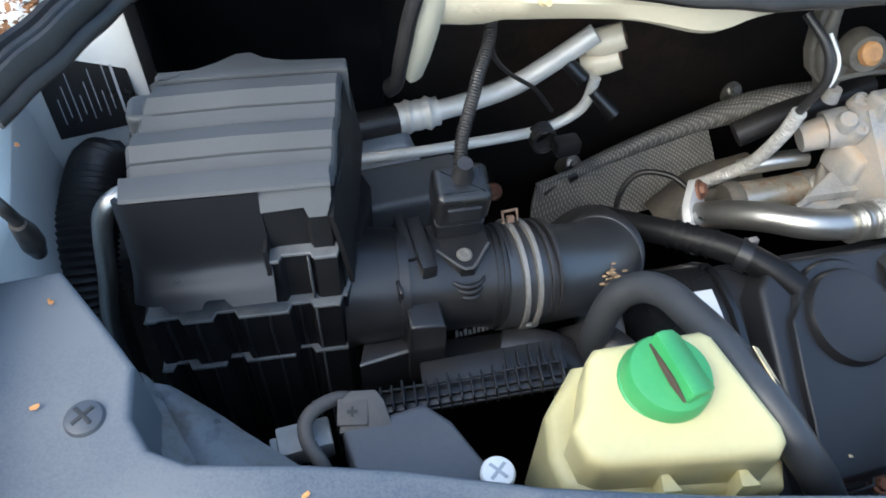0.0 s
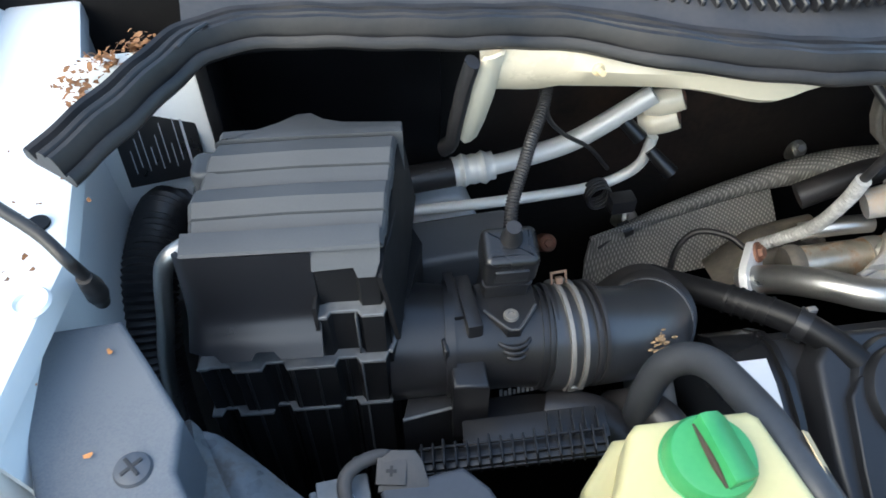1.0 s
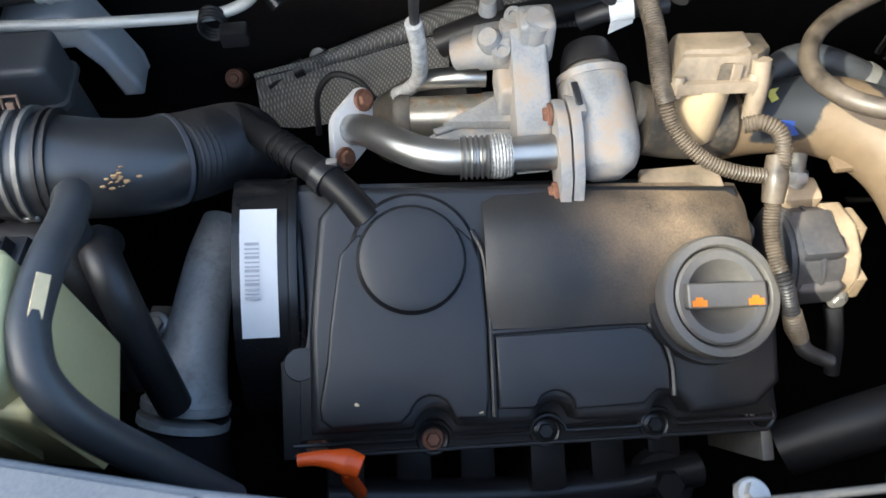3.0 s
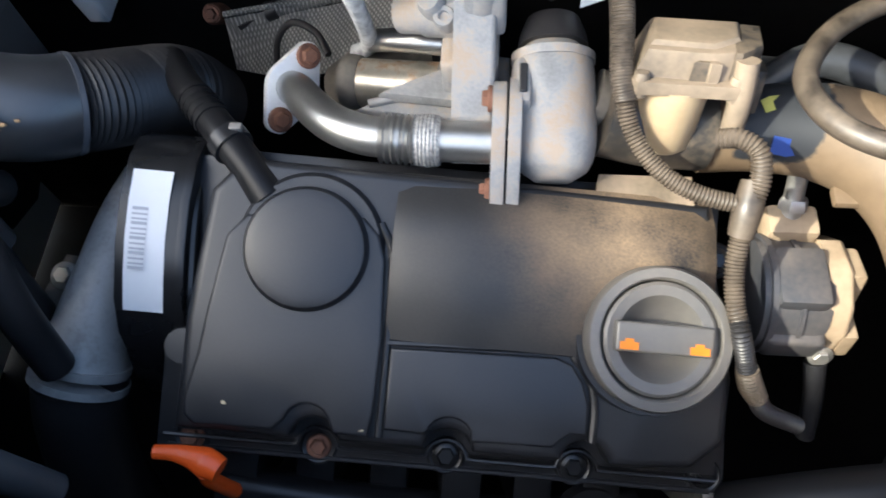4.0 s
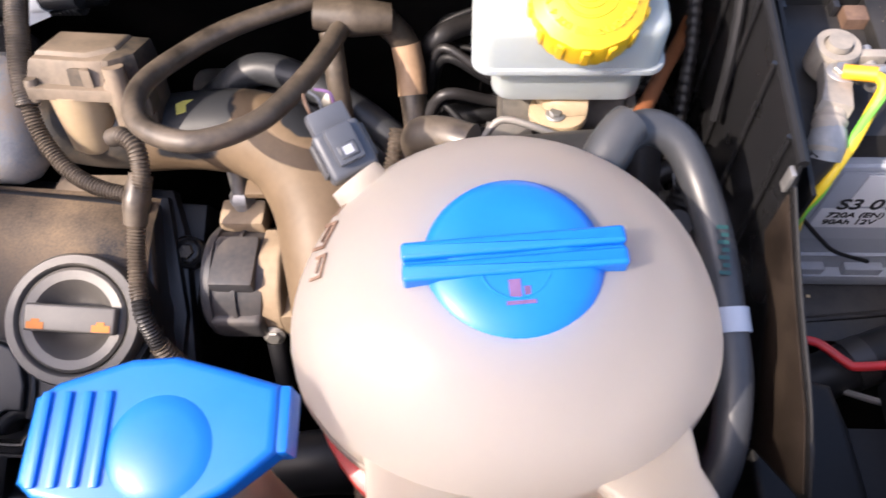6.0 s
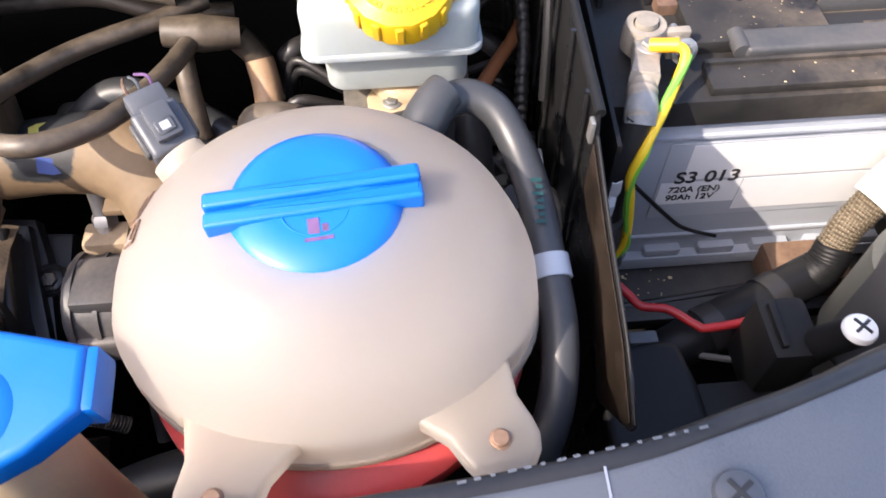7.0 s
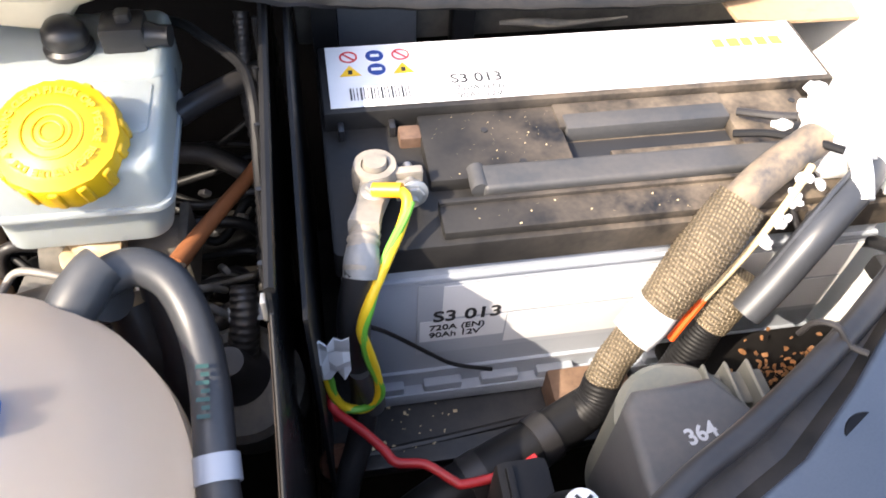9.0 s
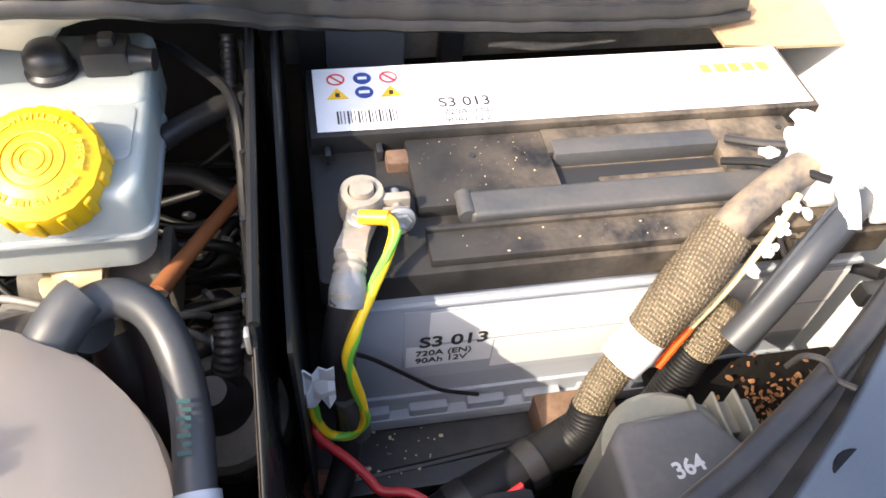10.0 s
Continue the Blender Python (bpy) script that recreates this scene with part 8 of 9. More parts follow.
def battery():
    t = thing("battery", (BX + 0.175, BY - 0.087, BZ - 0.19), "grey car battery with a dusty black lid and white labels", "battery")
    part("case", prism(rounded(BX + 0.003, BY - 0.168, BX + 0.350, BY - 0.003, 0.006), BZ - 0.190, BZ - 0.030, 0.001), CASE, t)
    part("foot_ledge", merge(box((BX + 0.002, BY - 0.176, BZ - 0.190), (BX + 0.351, BY - 0.160, BZ - 0.176), 0.002), *[box((BX + 0.012 + 0.042 * i, BY - 0.1745, BZ - 0.178), (BX + 0.040 + 0.042 * i, BY - 0.166, BZ - 0.168), 0.002) for i in range(8)]), CASE, t)
    for z in (-0.050, -0.158):
        part("case_rib", box((BX + 0.003, BY - 0.1705, BZ + z), (BX + 0.350, BY - 0.166, BZ + z + 0.004), 0.0015), CASE, t)
    # lid: rim, deck, wells
    part("lid_rim", prism(rounded(BX, BY - 0.172, BX + 0.353, BY, 0.005), BZ - 0.034, BZ - 0.014, 0.002), LID, t, "black lid rim")
    part("label_deck", box((BX + 0.002, BY - 0.070, BZ - 0.016), (BX + 0.349, BY - 0.001, BZ + 0.000), 0.002), LID, t)
    part("front_deck", box((BX + 0.062, BY - 0.168, BZ - 0.015), (BX + 0.348, BY - 0.146, BZ - 0.008), 0.002), LID, t)
    for lo, hi in (((0.060, 0.130, 0.005), (0.150, 0.071)), ((0.262, 0.140, 0.005), (0.322, 0.071)), ((0.148, 0.094, 0.0035), (0.264, 0.071))):
        part("deck_plate", box((BX + lo[0], BY - lo[1], BZ - 0.016), (BX + hi[0], BY - hi[1], BZ - lo[2]), 0.002), LID, t, "dusty dark brown deck")
    h = part("handle", merge(box((BX + 0.090, BY - 0.142, BZ - 0.012), (BX + 0.312, BY - 0.122, BZ - 0.002), 0.003, 3), tube([(BX + 0.088, BY - 0.140, BZ - 0.006), (BX + 0.088, BY - 0.122, BZ - 0.006)], 0.0055, 14, straight=True)), GREY_BOX, t, "dark grey carrying handle")
    # recess drawn flat: black for its shaded floor, grey for its sky-lit wall
    part("slot", box((BX + 0.152, BY - 0.118, BZ - 0.0148), (BX + 0.262, BY - 0.098, BZ - 0.0135), 0.0005, 1), INK, t, "dark slot")
    part("slot_wall", box((BX + 0.152, BY - 0.097, BZ - 0.015), (BX + 0.262, BY - 0.0825, BZ - 0.0025), 0.002), GREY_BOX, t, "slot wall with sky light put into its grey")
    part("slot_step", box((BX + 0.178, BY - 0.1195, BZ - 0.0145), (BX + 0.264, BY - 0.110, BZ - 0.0115), 0.001), LID, t)
    part("vent_plug", box((BX + 0.047, BY - 0.091, BZ - 0.016), (BX + 0.062, BY - 0.078, BZ - 0.006), 0.002), BROWN, t, "brown stained vent plug")
    for x in (0.010, 0.042):
        part("well_peg", box((BX + x, BY - 0.080, BZ - 0.016), (BX + x + 0.004, BY - 0.071, BZ - 0.006), 0.001), BLACK, t)
    part("front_ridge", box((BX + 0.062, BY - 0.1475, BZ - 0.012), (BX + 0.330, BY - 0.1440, BZ - 0.0055), 0.001), LID, t)
    for x, y in ((0.100, 0.090), (0.118, 0.120), (0.312, 0.084), (0.322, 0.110), (0.298, 0.130)):
        part("deck_hole", lathe([(0, 0.0006), (0.0022, 0.0006), (0.0024, 0), (0, 0)], 12, Matrix.Translation((BX + x, BY - y, BZ - 0.0048))), INK, t)
    # labels
    top = part("top_label", box((BX + 0.007, BY - 0.066, BZ + 0.0003), (BX + 0.345, BY - 0.003, BZ + 0.0009), 0.0002, 1), LABEL, t, "white top label")
    z = BZ + 0.0011
    for i in range(3):
        x = BX + 0.022 + 0.0175 * i
        if i == 1:
            part("pictogram", lathe([(0, 0.0003), (0.0060, 0.0003), (0.0060, 0), (0, 0)], 24, Matrix.Translation((x, BY - 0.0155, z))), INK_BLUE, top)
            part("pictogram", lathe([(0, 0.0003), (0.0060, 0.0003), (0.0060, 0), (0, 0)], 24, Matrix.Translation((x, BY - 0.030, z))), INK_BLUE, top)
            for dy, w in ((-0.0155, 0.003), (-0.030, 0.0035)):
                part("pictogram_mark", box((x - w, BY + dy - 0.0016, z + 0.0004), (x + w, BY + dy + 0.0012, z + 0.0006), 0, 1), LABEL, top)
        else:
            part("pictogram", lathe([(0.0048, 0.0003), (0.0060, 0.0003), (0.0060, 0), (0.0048, 0)], 24, Matrix.Translation((x, BY - 0.0155, z))), INK_RED, top)
            part("pictogram_mark", box((-0.0055, -0.0006, 0), (0.0055, 0.0006, 0.0003), 0, 1, pose(x, BY - 0.0155, z, 0, 0, -45)), INK_RED, top)
            part("pictogram", prism([(x - 0.007, BY - 0.0355), (x + 0.007, BY - 0.0355), (x, BY - 0.0245)], z, z + 0.0003, 0), SIGN_YELLOW, top)
            part("pictogram_mark", box((x - 0.0014, BY - 0.034, z + 0.0004), (x + 0.0014, BY - 0.030, z + 0.0006), 0, 1), INK, top)
    for i in range(18):
        part("barcode_line", box((BX + 0.020 + 0.0022 * i, BY - 0.060, z), (BX + 0.0206 + 0.0022 * i + 0.0006 * (i % 3 == 0), BY - 0.048, z + 0.0002), 0, 1), INK, top)
    words("top_type", "S3 013", 0.0128, INK, top, pose(BX + 0.086, BY - 0.0490, z), bold=0.00015)
    words("top_current", "720A (EN)", 0.0074, INK, top, pose(BX + 0.088, BY - 0.0570, z))
    words("top_capacity", "90Ah 12V", 0.0074, INK, top, pose(BX + 0.088, BY - 0.0645, z))
    for i, w in enumerate((0.0075, 0.009, 0.0075, 0.008, 0.0085)):
        part("brand_bar", box((BX + 0.278 + 0.0108 * i, BY - 0.030, z), (BX + 0.278 + 0.0108 * i + w, BY - 0.0205, z + 0.0002), 0, 1), INK_GOLD, top)
    fy = BY - 0.1684
    FM = Matrix.Translation((0, fy, 0)) @ pose(0, 0, 0, 90, 0, 0)
    fl = part("front_label", box((BX + 0.048, BZ - 0.132, 0.0002), (BX + 0.345, BZ - 0.054, 0.0008), 0.0002, 1, FM), LABEL_GREY, t, "silver grey front label")
    part("white_band", box((BX + 0.064, BZ - 0.090, 0.0010), (BX + 0.345, BZ - 0.056, 0.0014), 0, 1, FM), LABEL, fl)
    part("white_band", box((BX + 0.108, BZ - 0.126, 0.0010), (BX + 0.345, BZ - 0.0925, 0.0013), 0, 1, FM), LABEL_LIGHT, fl)
    part("white_band", box((BX + 0.050, BZ - 0.116, 0.0010), (BX + 0.107, BZ - 0.0925, 0.0013), 0, 1, FM), LABEL_LIGHT, fl)
    words("front_type", "S3 013", 0.0165, INK, fl, FM @ pose(BX + 0.058, BZ - 0.0925, 0.0019), bold=0.0003)
    words("front_current", "720A (EN)", 0.0085, INK, fl, FM @ pose(BX + 0.056, BZ - 0.1025, 0.0019), bold=0.0001)
    words("front_capacity", "90Ah 12V", 0.0085, INK, fl, FM @ pose(BX + 0.056, BZ - 0.1110, 0.0019), bold=0.0001)
    part("ring_mark", merge(tube([FM @ Vector((BX + 0.212 + 0.007 * math.cos(a * 0.52), BZ - 0.094 + 0.007 * math.sin(a * 0.52), 0.0014)) for a in range(13)], 0.0004, 5, 1), box((BX + 0.217, BZ - 0.096, 0.0014), (BX + 0.232, BZ - 0.092, 0.0018), 0, 1, FM)), GREY, fl)
    return t


battery()
nt_ = thing("negative_terminal", (1.0, 0.30, 1.12), "grey lead battery clamp with bolts on the pole", "terminal clamp")
part("pole", lathe([(0, 0.018), (0.0066, 0.018), (0.0074, 0.012), (0.0078, -0.012)], 22, Matrix.Translation((1.000, 0.310, 1.094))), LEAD, nt_)
part("ring", lathe([(0.0080, 0.015), (0.0122, 0.015), (0.0134, 0.010), (0.0134, -0.002), (0.0080, -0.002)], 26, Matrix.Translation((1.000, 0.310, 1.094))), LEAD, nt_)
part("jaw", box((1.010, 0.303, 1.095), (1.027, 0.309, 1.107), 0.0015, 2), LEAD, nt_)
part("jaw", box((1.010, 0.292, 1.095), (1.025, 0.298, 1.107), 0.0015, 2), LEAD, nt_)
part("clamp_bolt", tube([(1.019, 0.315, 1.101), (1.019, 0.284, 1.101)], 0.0030, 10, straight=True), ZINC, nt_, "steel clamp bolt")
put("bolt", BOLT_STEEL, nt_, m=axis((1.020, 0.291, 1.102), (0.1, -1, 0.35)))
part("arm", prism([(-0.009, 0.0), (0.009, 0.0), (0.0075, -0.018), (0.0085, -0.034), (-0.0085, -0.034), (-0.0075, -0.018)], -0.004, 0.005, 0.002, Matrix.Translation((0.999, 0.298, 1.101)) @ pose(0, 0, 0, -8, 0, -17), seg=2), LEAD, nt_)
put("bolt", BOLT_STEEL, nt_, m=axis((0.998, 0.291, 1.107), (0, 0.1, 1)))
part("barrel", tube([(0.991, 0.272, 1.100), (0.989, 0.264, 1.099), (0.987, 0.256, 1.097), (0.985, 0.247, 1.092)], [0.0078, 0.0088, 0.0082, 0.0095], 16, wave=0.0006, pitch=0.005), LEAD, nt_, "crimped cable barrel")
part("clear_sleeve", tube([(0.988, 0.259, 1.098), (0.9865, 0.252, 1.095), (0.985, 0.246, 1.089)], [0.0088, 0.0100, 0.0096], 16), CLOUDY, nt_, "cloudy plastic sleeve")
solo("earth_cable", tube([(0.985, 0.248, 1.094), (0.981, 0.244, 1.070), (0.979, 0.243, 1.03), (0.983, 0.240, 0.98), (0.978, 0.225, 0.945), (0.965, 0.200, 0.92), (0.955, 0.17, 0.88)], [0.0085, 0.010, 0.0095, 0.009, 0.009, 0.009, 0.009], 16), RUBBER, "thick black earth cable going down beside the battery", "cable")
yg = thing("yellow_green_wire", (1.0, 0.26, 1.05), "yellow and green earth wire with a crimped end", "wire")
yl = [(1.000, 0.288, 1.110), (1.010, 0.284, 1.113), (1.014, 0.276, 1.113), (1.009, 0.266, 1.102), (0.999, 0.250, 1.094), (0.988, 0.236, 1.078), (0.983, 0.232, 1.060), (0.986, 0.231, 1.040), (0.990, 0.231, 1.014), (0.991, 0.230, 0.990), (0.983, 0.229, 0.974), (0.970, 0.230, 0.976), (0.963, 0.232, 0.992), (0.960, 0.236, 1.011)]
part("wire", tube(yl, 0.0030, 10), WIRE_YELLOW, yg)
yh = glide(yl[2:], 8)
part("green_stripe", tube([p + Vector((math.cos(i * 0.22) * 0.0018, -0.0006, math.sin(i * 0.22) * 0.0018)) for i, p in enumerate(yh)], 0.0025, 8, 2), WIRE_GREEN, yg, "green stripe of the wire")
part("crimp", tube([(0.997, 0.289, 1.110), (1.012, 0.283, 1.114)], 0.0043, 12, straight=True), CRIMP, yg, "yellow crimp sleeve")
solo("cable_tie", tube([(0.984, 0.245, 1.045), (0.996, 0.252, 1.026), (1.010, 0.255, 1.007), (1.028, 0.256, 0.985), (1.045, 0.256, 0.968), (1.072, 0.256, 0.955)], 0.0015, 8), BOX_BLACK, "thin black cable tie tail across the battery", "cable tie")
flag = random.Random(14)
solo("white_tape_flag", sheet([[(0.9555 + 0.0040 * a, 0.2255 + flag.uniform(-0.0035, 0.0035), 1.0580 - 0.0074 * b + 0.0010 * a + flag.uniform(-0.002, 0.002)) for a in range(6)] for b in range(6)], 0.0008), LABEL, "crumpled white tape flag on the cables", "tape", angle=15)
solo("clear_tape", tube([(0.981, 0.239, 1.010), (0.986, 0.238, 0.985), (0.988, 0.236, 0.965)], 0.0100, 14, flat=0.8), GREY_BOX, "torn grey tape round the earth cable", "tape")
rw = thing("red_wire", (1.02, 0.19, 0.97), "red wire running in front of the battery", "wire")
part("wire", tube([(0.962, 0.235, 0.985), (0.963, 0.226, 0.982), (0.979, 0.2105, 0.980), (0.990, 0.198, 0.978), (0.997, 0.189, 0.977), (1.014, 0.185, 0.977), (1.029, 0.173, 0.976), (1.036, 0.170, 0.976), (1.0645, 0.172, 0.979), (1.0807, 0.178, 0.981)], 0.0030, 10), RED, rw)
part("sleeve", tube([(0.962, 0.236, 0.985), (0.965, 0.226, 0.970)], 0.0036, 10, straight=True), RED, rw)
tray = thing("battery_tray", (1.15, 0.30, 0.89), "black steel battery tray with flaking paint", "battery tray")
part("shelf", box((0.950, 0.215, 0.895), (1.335, 0.44, 0.908), 0.003), TRAY, tray)
part("front_rail", box((0.950, 0.222, 0.880), (1.12, 0.236, 0.905), 0.003), TRAY, tray)
part("lip", tube([(0.96, 0.226, 0.906), (1.04, 0.232, 0.907), (1.12, 0.240, 0.909)], 0.003, 8), TRAY, tray)
put("bolt", BOLT_RUST, tray, m=Matrix.Translation((0.962, 0.222, 0.912)) @ Matrix.Scale(1.7, 4))
solo("hold_down_block", box((1.116, 0.225, 0.905), (1.175, 0.262, 0.934), 0.003, 2), BROWN, "brown stained battery hold-down block", "hold-down")
solo("paint_flakes", merge(*[box((-0.0011, -0.0008, 0), (0.0011, 0.0008, 0.0004), 0, 1, pose(0.985 + 0.07 * random.random() ** 2, 0.225 + 0.045 * random.random(), 0.9085, 8 * random.random(), 8 * random.random(), 360 * random.random()) @ Matrix.Scale(0.35 + 1.3 * random.random() ** 3, 4)) for _ in range(44)]), STRAW, "pale paint flakes and dirt on the tray", "debris", kind="stuff")

# positive cables with braided sleeves
pc = thing("positive_cable", (1.2, 0.25, 1.03), "battery cable in a frayed braided sleeve with white tape", "cable")
part("braid", tube([(1.208, 0.265, 1.100), (1.196, 0.257, 1.085), (1.184, 0.250, 1.066), (1.172, 0.243, 1.046), (1.162, 0.238, 1.030)], [0.0150, 0.0165, 0.0165, 0.0150, 0.0130], 20, wave=0.0005, pitch=0.0028), BRAID, pc, "frayed braided sleeve")
part("tape", tube([(1.166, 0.240, 1.038), (1.158, 0.236, 1.026), (1.150, 0.232, 1.018)], [0.0140, 0.0150, 0.0140], 18), WHITE_PLASTIC, pc, "white tape round the cable")
part("lower_braid", tube([(1.152, 0.233, 1.019), (1.146, 0.2295, 1.009), (1.140, 0.226, 1.000), (1.133, 0.219, 0.985)], 0.0112, 18, wave=0.0005, pitch=0.0028), BRAID, pc)
part("upper_cable", tube([(1.198, 0.260, 1.090), (1.214, 0.270, 1.102), (1.232, 0.280, 1.108), (1.252, 0.290, 1.112), (1.266, 0.296, 1.114), (1.280, 0.300, 1.116)], 0.0110, 16), CABLE_DUSTY, pc)
part("taped_cable", tube([(1.1345, 0.2205, 0.988), (1.131, 0.214, 0.976), (1.122, 0.209, 0.966)], [0.0122, 0.0135, 0.0140], 18, wave=0.0002, pitch=0.003), RUBBER_BLACK, pc, "black taped length of the cable")
p2 = thing("second_cable", (1.25, 0.26, 1.06), "second battery cable in a grey plastic trough", "cable")
part("trough", tube([(1.292, 0.276, 1.106), (1.282, 0.2655, 1.105), (1.2625, 0.252, 1.100), (1.245, 0.2405, 1.087), (1.227, 0.230, 1.062), (1.213, 0.223, 1.044)], [0.0098, 0.0102, 0.0104, 0.0104, 0.0100], 18), TROUGH, p2)
part("trough_lip", tube([(1.2755, 0.2700, 1.1130), (1.2560, 0.2560, 1.1085), (1.2380, 0.2440, 1.0930), (1.2200, 0.2330, 1.0680)], 0.0016, 8), TROUGH, p2)
part("riser", tube([(1.2835, 0.303, 1.118), (1.2850, 0.290, 1.116), (1.2865, 0.276, 1.109)], [0.0085, 0.0078, 0.0085], 16), CLOUDY, p2, "pale grey cable riser")
part("braid", tube([(1.222, 0.245, 1.050), (1.216, 0.242, 1.039), (1.212, 0.240, 1.030), (1.206, 0.237, 1.015)], [0.011, 0.0122, 0.0125, 0.0120], 18, wave=0.0005, pitch=0.0028), BRAID, p2, "dusty braided sleeve")
part("taped_end", tube([(1.207, 0.2375, 1.018), (1.203, 0.236, 1.008), (1.194, 0.229, 0.985), (1.180, 0.220, 0.955)], [0.0112, 0.0125, 0.012, 0.0118], 18, wave=0.0002, pitch=0.003), RUBBER_BLACK, p2, "black taped end of the sleeve")
part("pale_wire", tube([(1.252, 0.276, 1.112), (1.236, 0.262, 1.098), (1.214, 0.248, 1.070), (1.192, 0.238, 1.040)], 0.0024, 8), STRAW, p2, "pale straw wire")
part("orange_wire", tube([(1.193, 0.2385, 1.041), (1.185, 0.234, 1.029), (1.176, 0.229, 1.014)], 0.0027, 8), ORANGE, p2, "orange wire end")
part("tie", tube([(1.240, 0.265, 1.094), (1.248, 0.252, 1.080), (1.262, 0.272, 1.086)], 0.0018, 8), RUBBER, p2)
pt = thing("positive_terminal", (1.27, 0.32, 1.13), "white plastic covered positive battery clamp with cables", "terminal clamp")
part("clamp", merge(box((1.255, 0.305, 1.102), (1.300, 0.345, 1.136), 0.008, 3), lathe([(0, 0.018), (0.012, 0.017), (0.018, 0.010), (0.019, 0)], 20, Matrix.Translation((1.266, 0.330, 1.130))), tube([(1.268, 0.300, 1.128), (1.264, 0.288, 1.126), (1.262, 0.276, 1.118)], 0.006, 10)), WHITE_PLASTIC, pt, m=pose(0.012, -0.025, -0.012))
part("fuse_block", merge(box((1.292, 0.290, 1.100), (1.335, 0.330, 1.132), 0.006, 3), box((1.318, 0.325, 1.10), (1.35, 0.36, 1.135), 0.005, 3)), WHITE_PLASTIC, pt, m=pose(0.012, -0.025, -0.012))
part("black_plug", box((1.325, 0.318, 1.128), (1.352, 0.345, 1.150), 0.004, 2), GREY_BOX, pt, "dark plug", m=pose(0.012, -0.025, -0.012))
part("tie", tube([(1.225, 0.318, 1.102), (1.240, 0.305, 1.112), (1.256, 0.290, 1.118), (1.27, 0.278, 1.12)], 0.0026, 8), BOX_BLACK, pt)
part("tie", tube([(1.238, 0.340, 1.100), (1.252, 0.325, 1.108), (1.264, 0.318, 1.112)], 0.0028, 8), RUBBER, pt)

def crumbs(name, spots, n, spread, size, seed, parent, label):
    """A crumbly crust of uneven lumps round some places."""
    r = random.Random(seed)
    bm = bmesh.new()
    for _ in range(n):
        c = Vector(r.choice(spots)) + Vector((r.gauss(0, spread), r.gauss(0, spread), r.gauss(0, spread * 0.8)))
        k = size * r.uniform(0.4, 1.2)
        made = bmesh.ops.create_icosphere(bm, subdivisions=2, radius=k)["verts"]
        turn = Vector((r.uniform(0.7, 1.3), r.uniform(0.7, 1.3), r.uniform(0.6, 1.1)))
        for v in made:
            v.co = c + Vector((v.co.x * turn.x, v.co.y * turn.y, v.co.z * turn.z)) * r.uniform(0.8, 1.2)
    p = part(name, bm, WHITE_PLASTIC, parent, label, angle=25)
    tagged(p, label=label, kind="stuff")
    return p


crumbs("corrosion", [(1.270, 0.315, 1.112), (1.282, 0.305, 1.116), (1.292, 0.318, 1.118), (1.278, 0.325, 1.116)], 46, 0.0055, 0.0062, 5, pt, "crumbly white corrosion crust")
crumbs("crust", [(1.2405, 0.262, 1.099), (1.232, 0.256, 1.090), (1.247, 0.268, 1.105), (1.222, 0.250, 1.078)], 22, 0.0026, 0.0034, 8, p2, "pale crust along the wire")
fbx = thing("fuse_box", (1.14, 0.15, 1.05), "grey fuse box with ribs and a pale number", "fuse box")
part("round_back", lathe([(0, 0.004), (0.034, 0.004), (0.038, 0.0), (0.038, -0.08)], 36, Matrix.Translation((1.148, 0.158, 1.046))), GREEN_GREY, fbx, "green grey round base")
part("cover", prism([(1.104, 0.075), (1.108, 0.160), (1.116, 0.170), (1.160, 0.172), (1.176, 0.150), (1.180, 0.110), (1.15, 0.07)], 0.98, 1.072, 0.006, seg=3), GREY_BOX, fbx)
for i in range(3):
    part("fin", box((1.166 + 0.013 * i, 0.140 + 0.004 * i, 1.00), (1.1685 + 0.013 * i, 0.188, 1.055), 0.001, 1, None), GREEN_GREY, fbx)
part("fin_bridge", box((1.162, 0.166, 1.02), (1.205, 0.186, 1.045), 0.002), GREEN_GREY, fbx)
words("number", "364", 0.0115, PALE_INK, fbx, pose(1.134, 0.136, 1.0724, 0, 0, 12), bold=0.0003)
loom = solo("wiring_loom", tube([(1.134, 0.216, 0.966), (1.108, 0.205, 0.962), (1.080, 0.193, 0.959), (1.045, 0.180, 0.955), (1.005, 0.165, 0.943), (0.972, 0.152, 0.915)], [0.0145, 0.0155, 0.0165, 0.016, 0.0155, 0.015], 18), RUBBER_BLACK, "thick black taped wiring loom under the red wire", "wiring loom")
for a, b in (((1.098, 0.2005, 0.9612), (1.086, 0.1953, 0.9598)), ((1.052, 0.1826, 0.9562), (1.040, 0.1780, 0.9540))):
    part("tape_band", tube([a, b], 0.0171, 18, straight=True), RUBBER, loom, "black tape band")
la = thing("lamp_adjuster", (1.06, 0.13, 0.97), "black headlamp adjuster housing", "headlamp part")
part("spindle", tube([(1.076, 0.118, 1.062), (1.074, 0.128, 1.03), (1.072, 0.14, 0.98)], [0.0085, 0.010, 0.012], 16), BOX_BLACK, la)
part("housing", box((1.045, 0.120, 0.97), (1.075, 0.16, 1.03), 0.006, 2), BOX_BLACK, la)
part("housing_rib", box((1.050, 0.126, 1.029), (1.054, 0.154, 1.034), 0.001), BOX_BLACK, la)
hc = solo("headlamp_cover", prism([(0.952, 0.060), (1.014, 0.060), (1.012, 0.098), (1.0106, 0.124), (1.006, 0.150), (0.9906, 0.154), (0.972, 0.150), (0.952, 0.146)], 0.94, 1.000, 0.006, seg=3), BOX_BLACK, "black plastic headlamp back cover", "headlamp")
part("housing", box((1.012, 0.06, 0.93), (1.08, 0.13, 0.985), 0.006, 2), BOX_BLACK, hc)
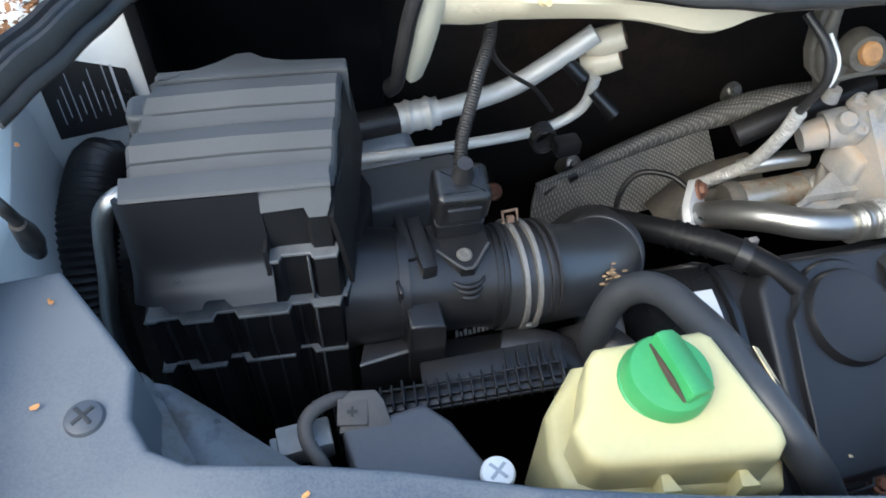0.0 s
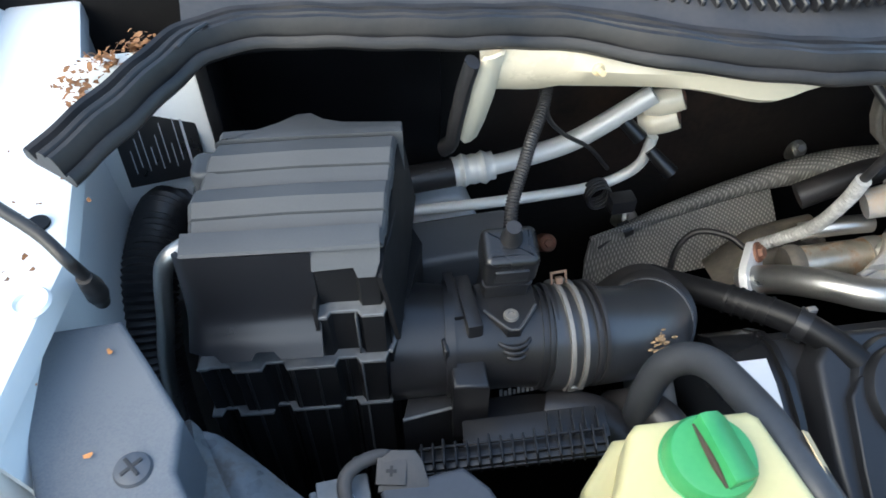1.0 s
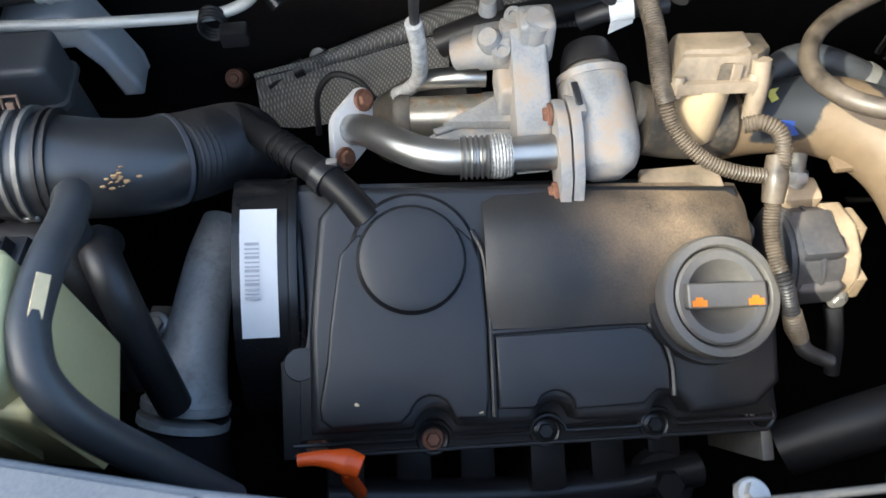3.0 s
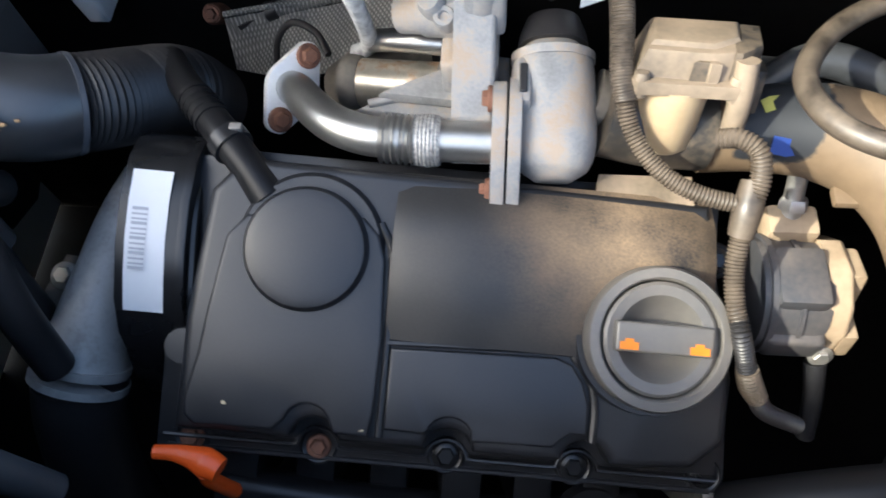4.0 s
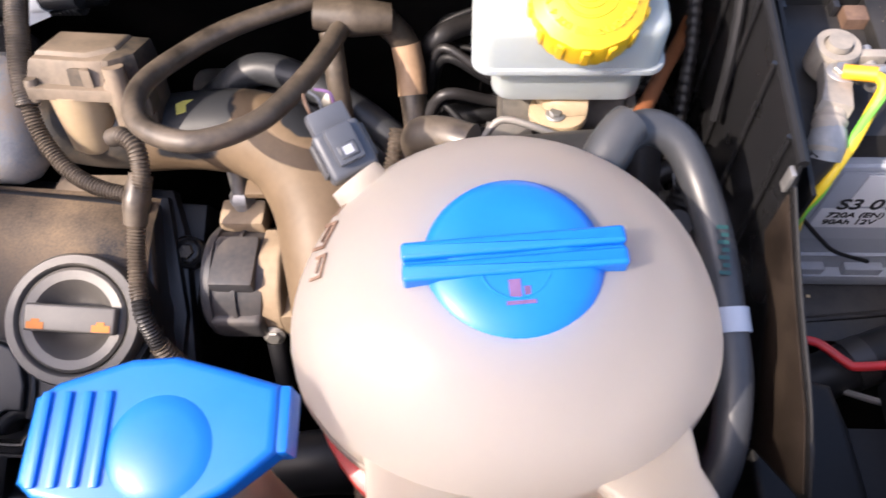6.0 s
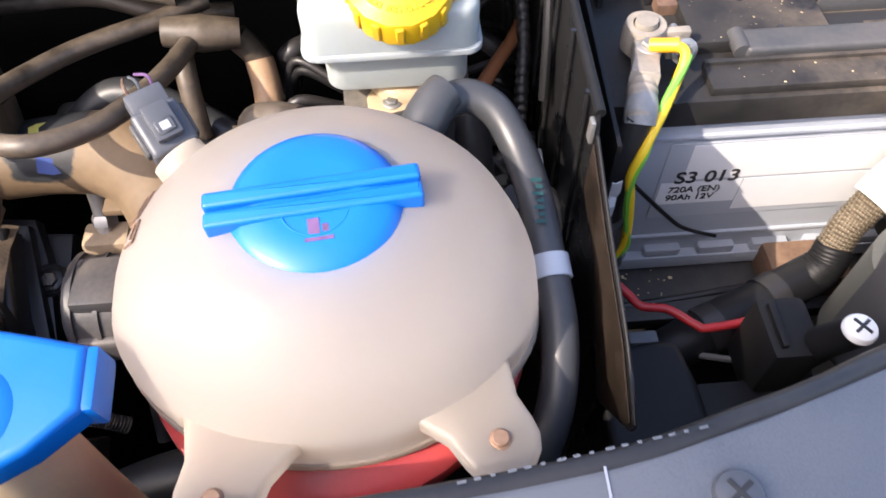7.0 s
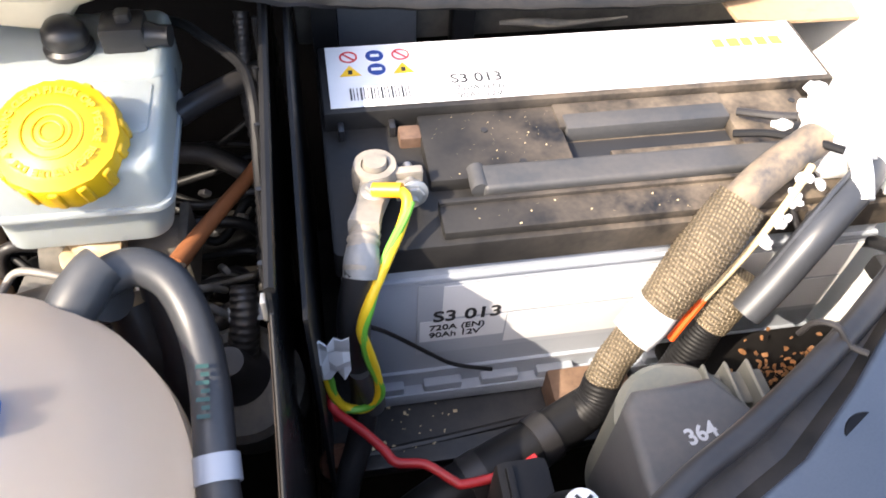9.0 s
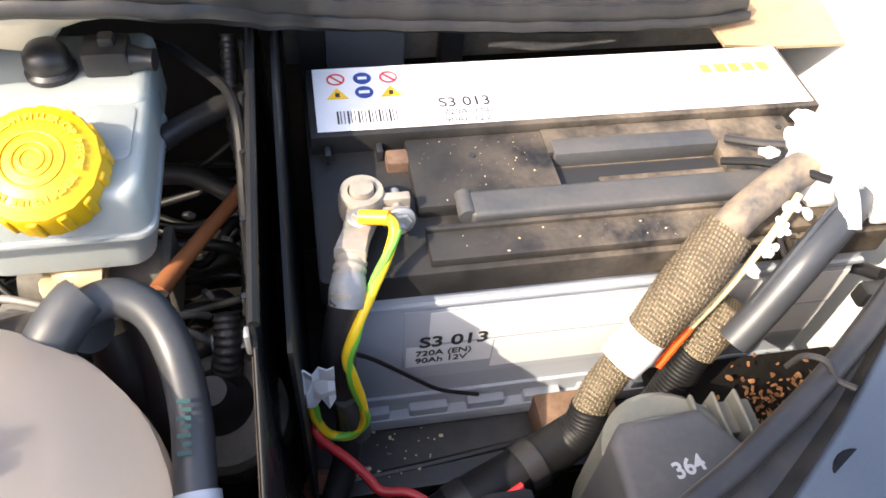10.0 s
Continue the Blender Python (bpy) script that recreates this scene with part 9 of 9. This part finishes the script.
part("pull_tab", box((0.976, 0.150, 0.985), (0.994, 0.1585, 1.0015), 0.002, 2), GREY, hc, "grey pull tab")
solo("spring_clip", merge(tube([(1.03, 0.165, 0.95), (1.045, 0.150, 0.97), (1.06, 0.140, 0.985)], 0.0022, 8), tube([(1.058, 0.150, 1.0), (1.066, 0.135, 0.99), (1.062, 0.12, 0.97)], 0.0022, 8)), ZINC, "bent wire spring clip", "clip")
# behind the battery
rb = thing("rear_bracket", (1.01, 0.48, 1.03), "blue grey panel behind the battery", "panel")
part("plate", box((0.990, 0.476, 1.03), (1.049, 0.492, 1.108), 0.004, 2), GREY, rb)
part("strap", box((1.075, 0.474, 1.03), (1.093, 0.490, 1.104), 0.003, 2), BOX_BLACK, rb, "black strap")
part("fold", prism([(0.972, 0.470), (0.990, 0.476), (0.990, 0.49), (0.972, 0.49)], 1.03, 1.110, 0.002), BOX_BLACK, rb)
rr_ = thing("rear_rail", (1.15, 0.49, 1.07), "dull cream rail behind the battery", "rail")
part("beam", box((0.96, 0.494, 1.060), (1.36, 0.515, 1.094), 0.004, 2), DULL_CAST, rr_)
part("lever", tube([(1.110, 0.470, 1.087), (1.130, 0.468, 1.088), (1.16, 0.468, 1.085), (1.21, 0.470, 1.086)], [0.002, 0.004, 0.002, 0.0012], 10), DULL_CAST, rr_, "pale clip lever")
solo("corner_ledge", sheet([[(1.29, 0.450, 1.092), (1.33, 0.445, 1.092), (1.385, 0.44, 1.095)], [(1.28, 0.500, 1.100), (1.33, 0.50, 1.102), (1.385, 0.49, 1.104)], [(1.28, 0.56, 1.19), (1.33, 0.565, 1.19), (1.385, 0.565, 1.19)]], 0.003), DIRTY_CREAM, "dirty brown corner of the bay behind the battery", "body corner", kind="structure")
solo("wing_clip", merge(tube([(1.33, 0.30, 0.99), (1.338, 0.285, 1.02), (1.345, 0.265, 1.035)], 0.005, 10), box((1.325, 0.25, 1.02), (1.352, 0.262, 1.036), 0.003)), BLACK, "black cable clip on the inner wing", "clip")
sc = thing("strip_clip", (1.199, 0.16, 1.12), "black plastic tie on the rubber strip", "cable tie")
part("band", tube([(1.192, 0.170, 1.108), (1.194, 0.168, 1.120), (1.200, 0.162, 1.1245), (1.206, 0.155, 1.118), (1.212, 0.149, 1.1185)], 0.0016, 8), SEAL_RUBBER, sc)
part("band", tube([(1.075, 0.097, 1.106), (1.077, 0.096, 1.118), (1.082, 0.090, 1.1245), (1.087, 0.084, 1.122), (1.092, 0.078, 1.121)], 0.0022, 8), SEAL_RUBBER, sc)


# ---- leaves and grit ----
def leaf_mesh(seed):
    r = random.Random(seed)
    bm = bmesh.new()
    n = 7
    c = bm.verts.new((0, 0, 0.002))
    ring = []
    for i in range(n):
        a = 2 * math.pi * i / n
        k = r.uniform(0.5, 1.0)
        ring.append(bm.verts.new((0.009 * k * math.cos(a), 0.005 * k * math.sin(a), r.uniform(0, 0.004))))
    for i in range(n):
        bm.faces.new((c, ring[i], ring[(i + 1) % n]))
    return bm


def litter(name, spots, label, n, spread, seed, size=1.0):
    r = random.Random(seed)
    bms = []
    for _ in range(n):
        x, y, z = r.choice(spots)
        bms.append(move(leaf_mesh(r.random()), pose(x + r.gauss(0, spread), y + r.gauss(0, spread), z + r.uniform(0, 0.006), r.uniform(-30, 30), r.uniform(-30, 30), r.uniform(0, 360)) @ Matrix.Scale(size * r.uniform(0.4, 1.1), 4)))
    solo(name, merge(*bms), LEAF, label, "leaf litter", kind="stuff")


litter("wing_leaves", [(-0.222, 0.440, 1.216), (-0.212, 0.420, 1.216), (-0.204, 0.458, 1.217), (-0.186, 0.470, 1.218)], "dry brown leaves in the wing gutter", 240, 0.006, 3, 0.45)
litter("wing_crumbs", [(-0.25, 0.30, 1.208), (-0.245, 0.33, 1.207), (-0.27, 0.36, 1.2)], "leaf crumbs on the white wing", 26, 0.022, 5, 0.35)
litter("fuse_box_leaves", [(1.24, 0.20, 0.97), (1.26, 0.21, 0.975), (1.28, 0.215, 0.98)], "dry leaves behind the fuse box", 170, 0.012, 7, 0.42)
solo("leaf_shelf", box((1.19, 0.17, 0.955), (1.335, 0.255, 0.966), 0.003), DARK, "dark ledge holding dry leaves", "ledge", kind="structure")
r = random.Random(11)
for x, y in ((-0.205, 0.205), (-0.235, 0.25), (-0.10, 0.135), (-0.12, 0.09), (-0.185, 0.15), (-0.20, 0.262)):
    solo("leaf_crumb", move(leaf_mesh(r.random()), pose(x, y, 1.1752, 0, 0, r.uniform(0, 360)) @ Matrix.Scale(0.32, 4)), LEAF_LIGHT, "orange leaf crumb on the front panel", "leaf crumb", "leaf crumbs")
solo("filter_crumb", move(leaf_mesh(1), pose(-0.150, 0.345, 1.192, 0, 0, 20) @ Matrix.Scale(0.3, 4)), LEAF_LIGHT, "tiny leaf crumb on the filter lid", "leaf crumb")


def grit(name, n, seed, area, z, material, label, size):
    """Crumbs of dirt scattered over an area."""
    r = random.Random(seed)
    bms = []
    for _ in range(n):
        bm = bmesh.new()
        bmesh.ops.create_icosphere(bm, subdivisions=1, radius=size * (0.3 + 1.2 * r.random() ** 3))
        bms.append(move(bm, pose(r.uniform(area[0], area[2]), r.uniform(area[1], area[3]), z, 0, 0, r.uniform(0, 360)) @ Matrix.Diagonal((1.6, 0.9, 0.45, 1))))
    solo(name, merge(*bms), material, label, "dirt", kind="stuff")


grit("lid_grit", 60, 21, (BX + 0.065, BY - 0.130, BX + 0.145, BY - 0.074), BZ - 0.0047, STRAW, "fine pale grit on the battery lid", 0.0004)
grit("lid_edge_grit", 34, 22, (BX + 0.07, BY - 0.166, BX + 0.33, BY - 0.150), BZ - 0.0078, STRAW, "pale grit along the battery lid edge", 0.00045)
for a, b2, k in ((-0.055, 0.030, 0.30), (0.030, 0.020, 0.22), (0.10, 0.115, 0.16), (0.15, 0.125, 0.14), (-0.03, 0.105, 0.12)):
    solo("cover_crumb", move(leaf_mesh(a), EN @ pose(a, b2, 0.0478 if a < 0.04 else 0.0512, 0, 0, 500 * a) @ Matrix.Scale(k, 4)), STRAW, "pale crumb of dirt on the valve cover", "dirt crumb", "dirt crumbs")
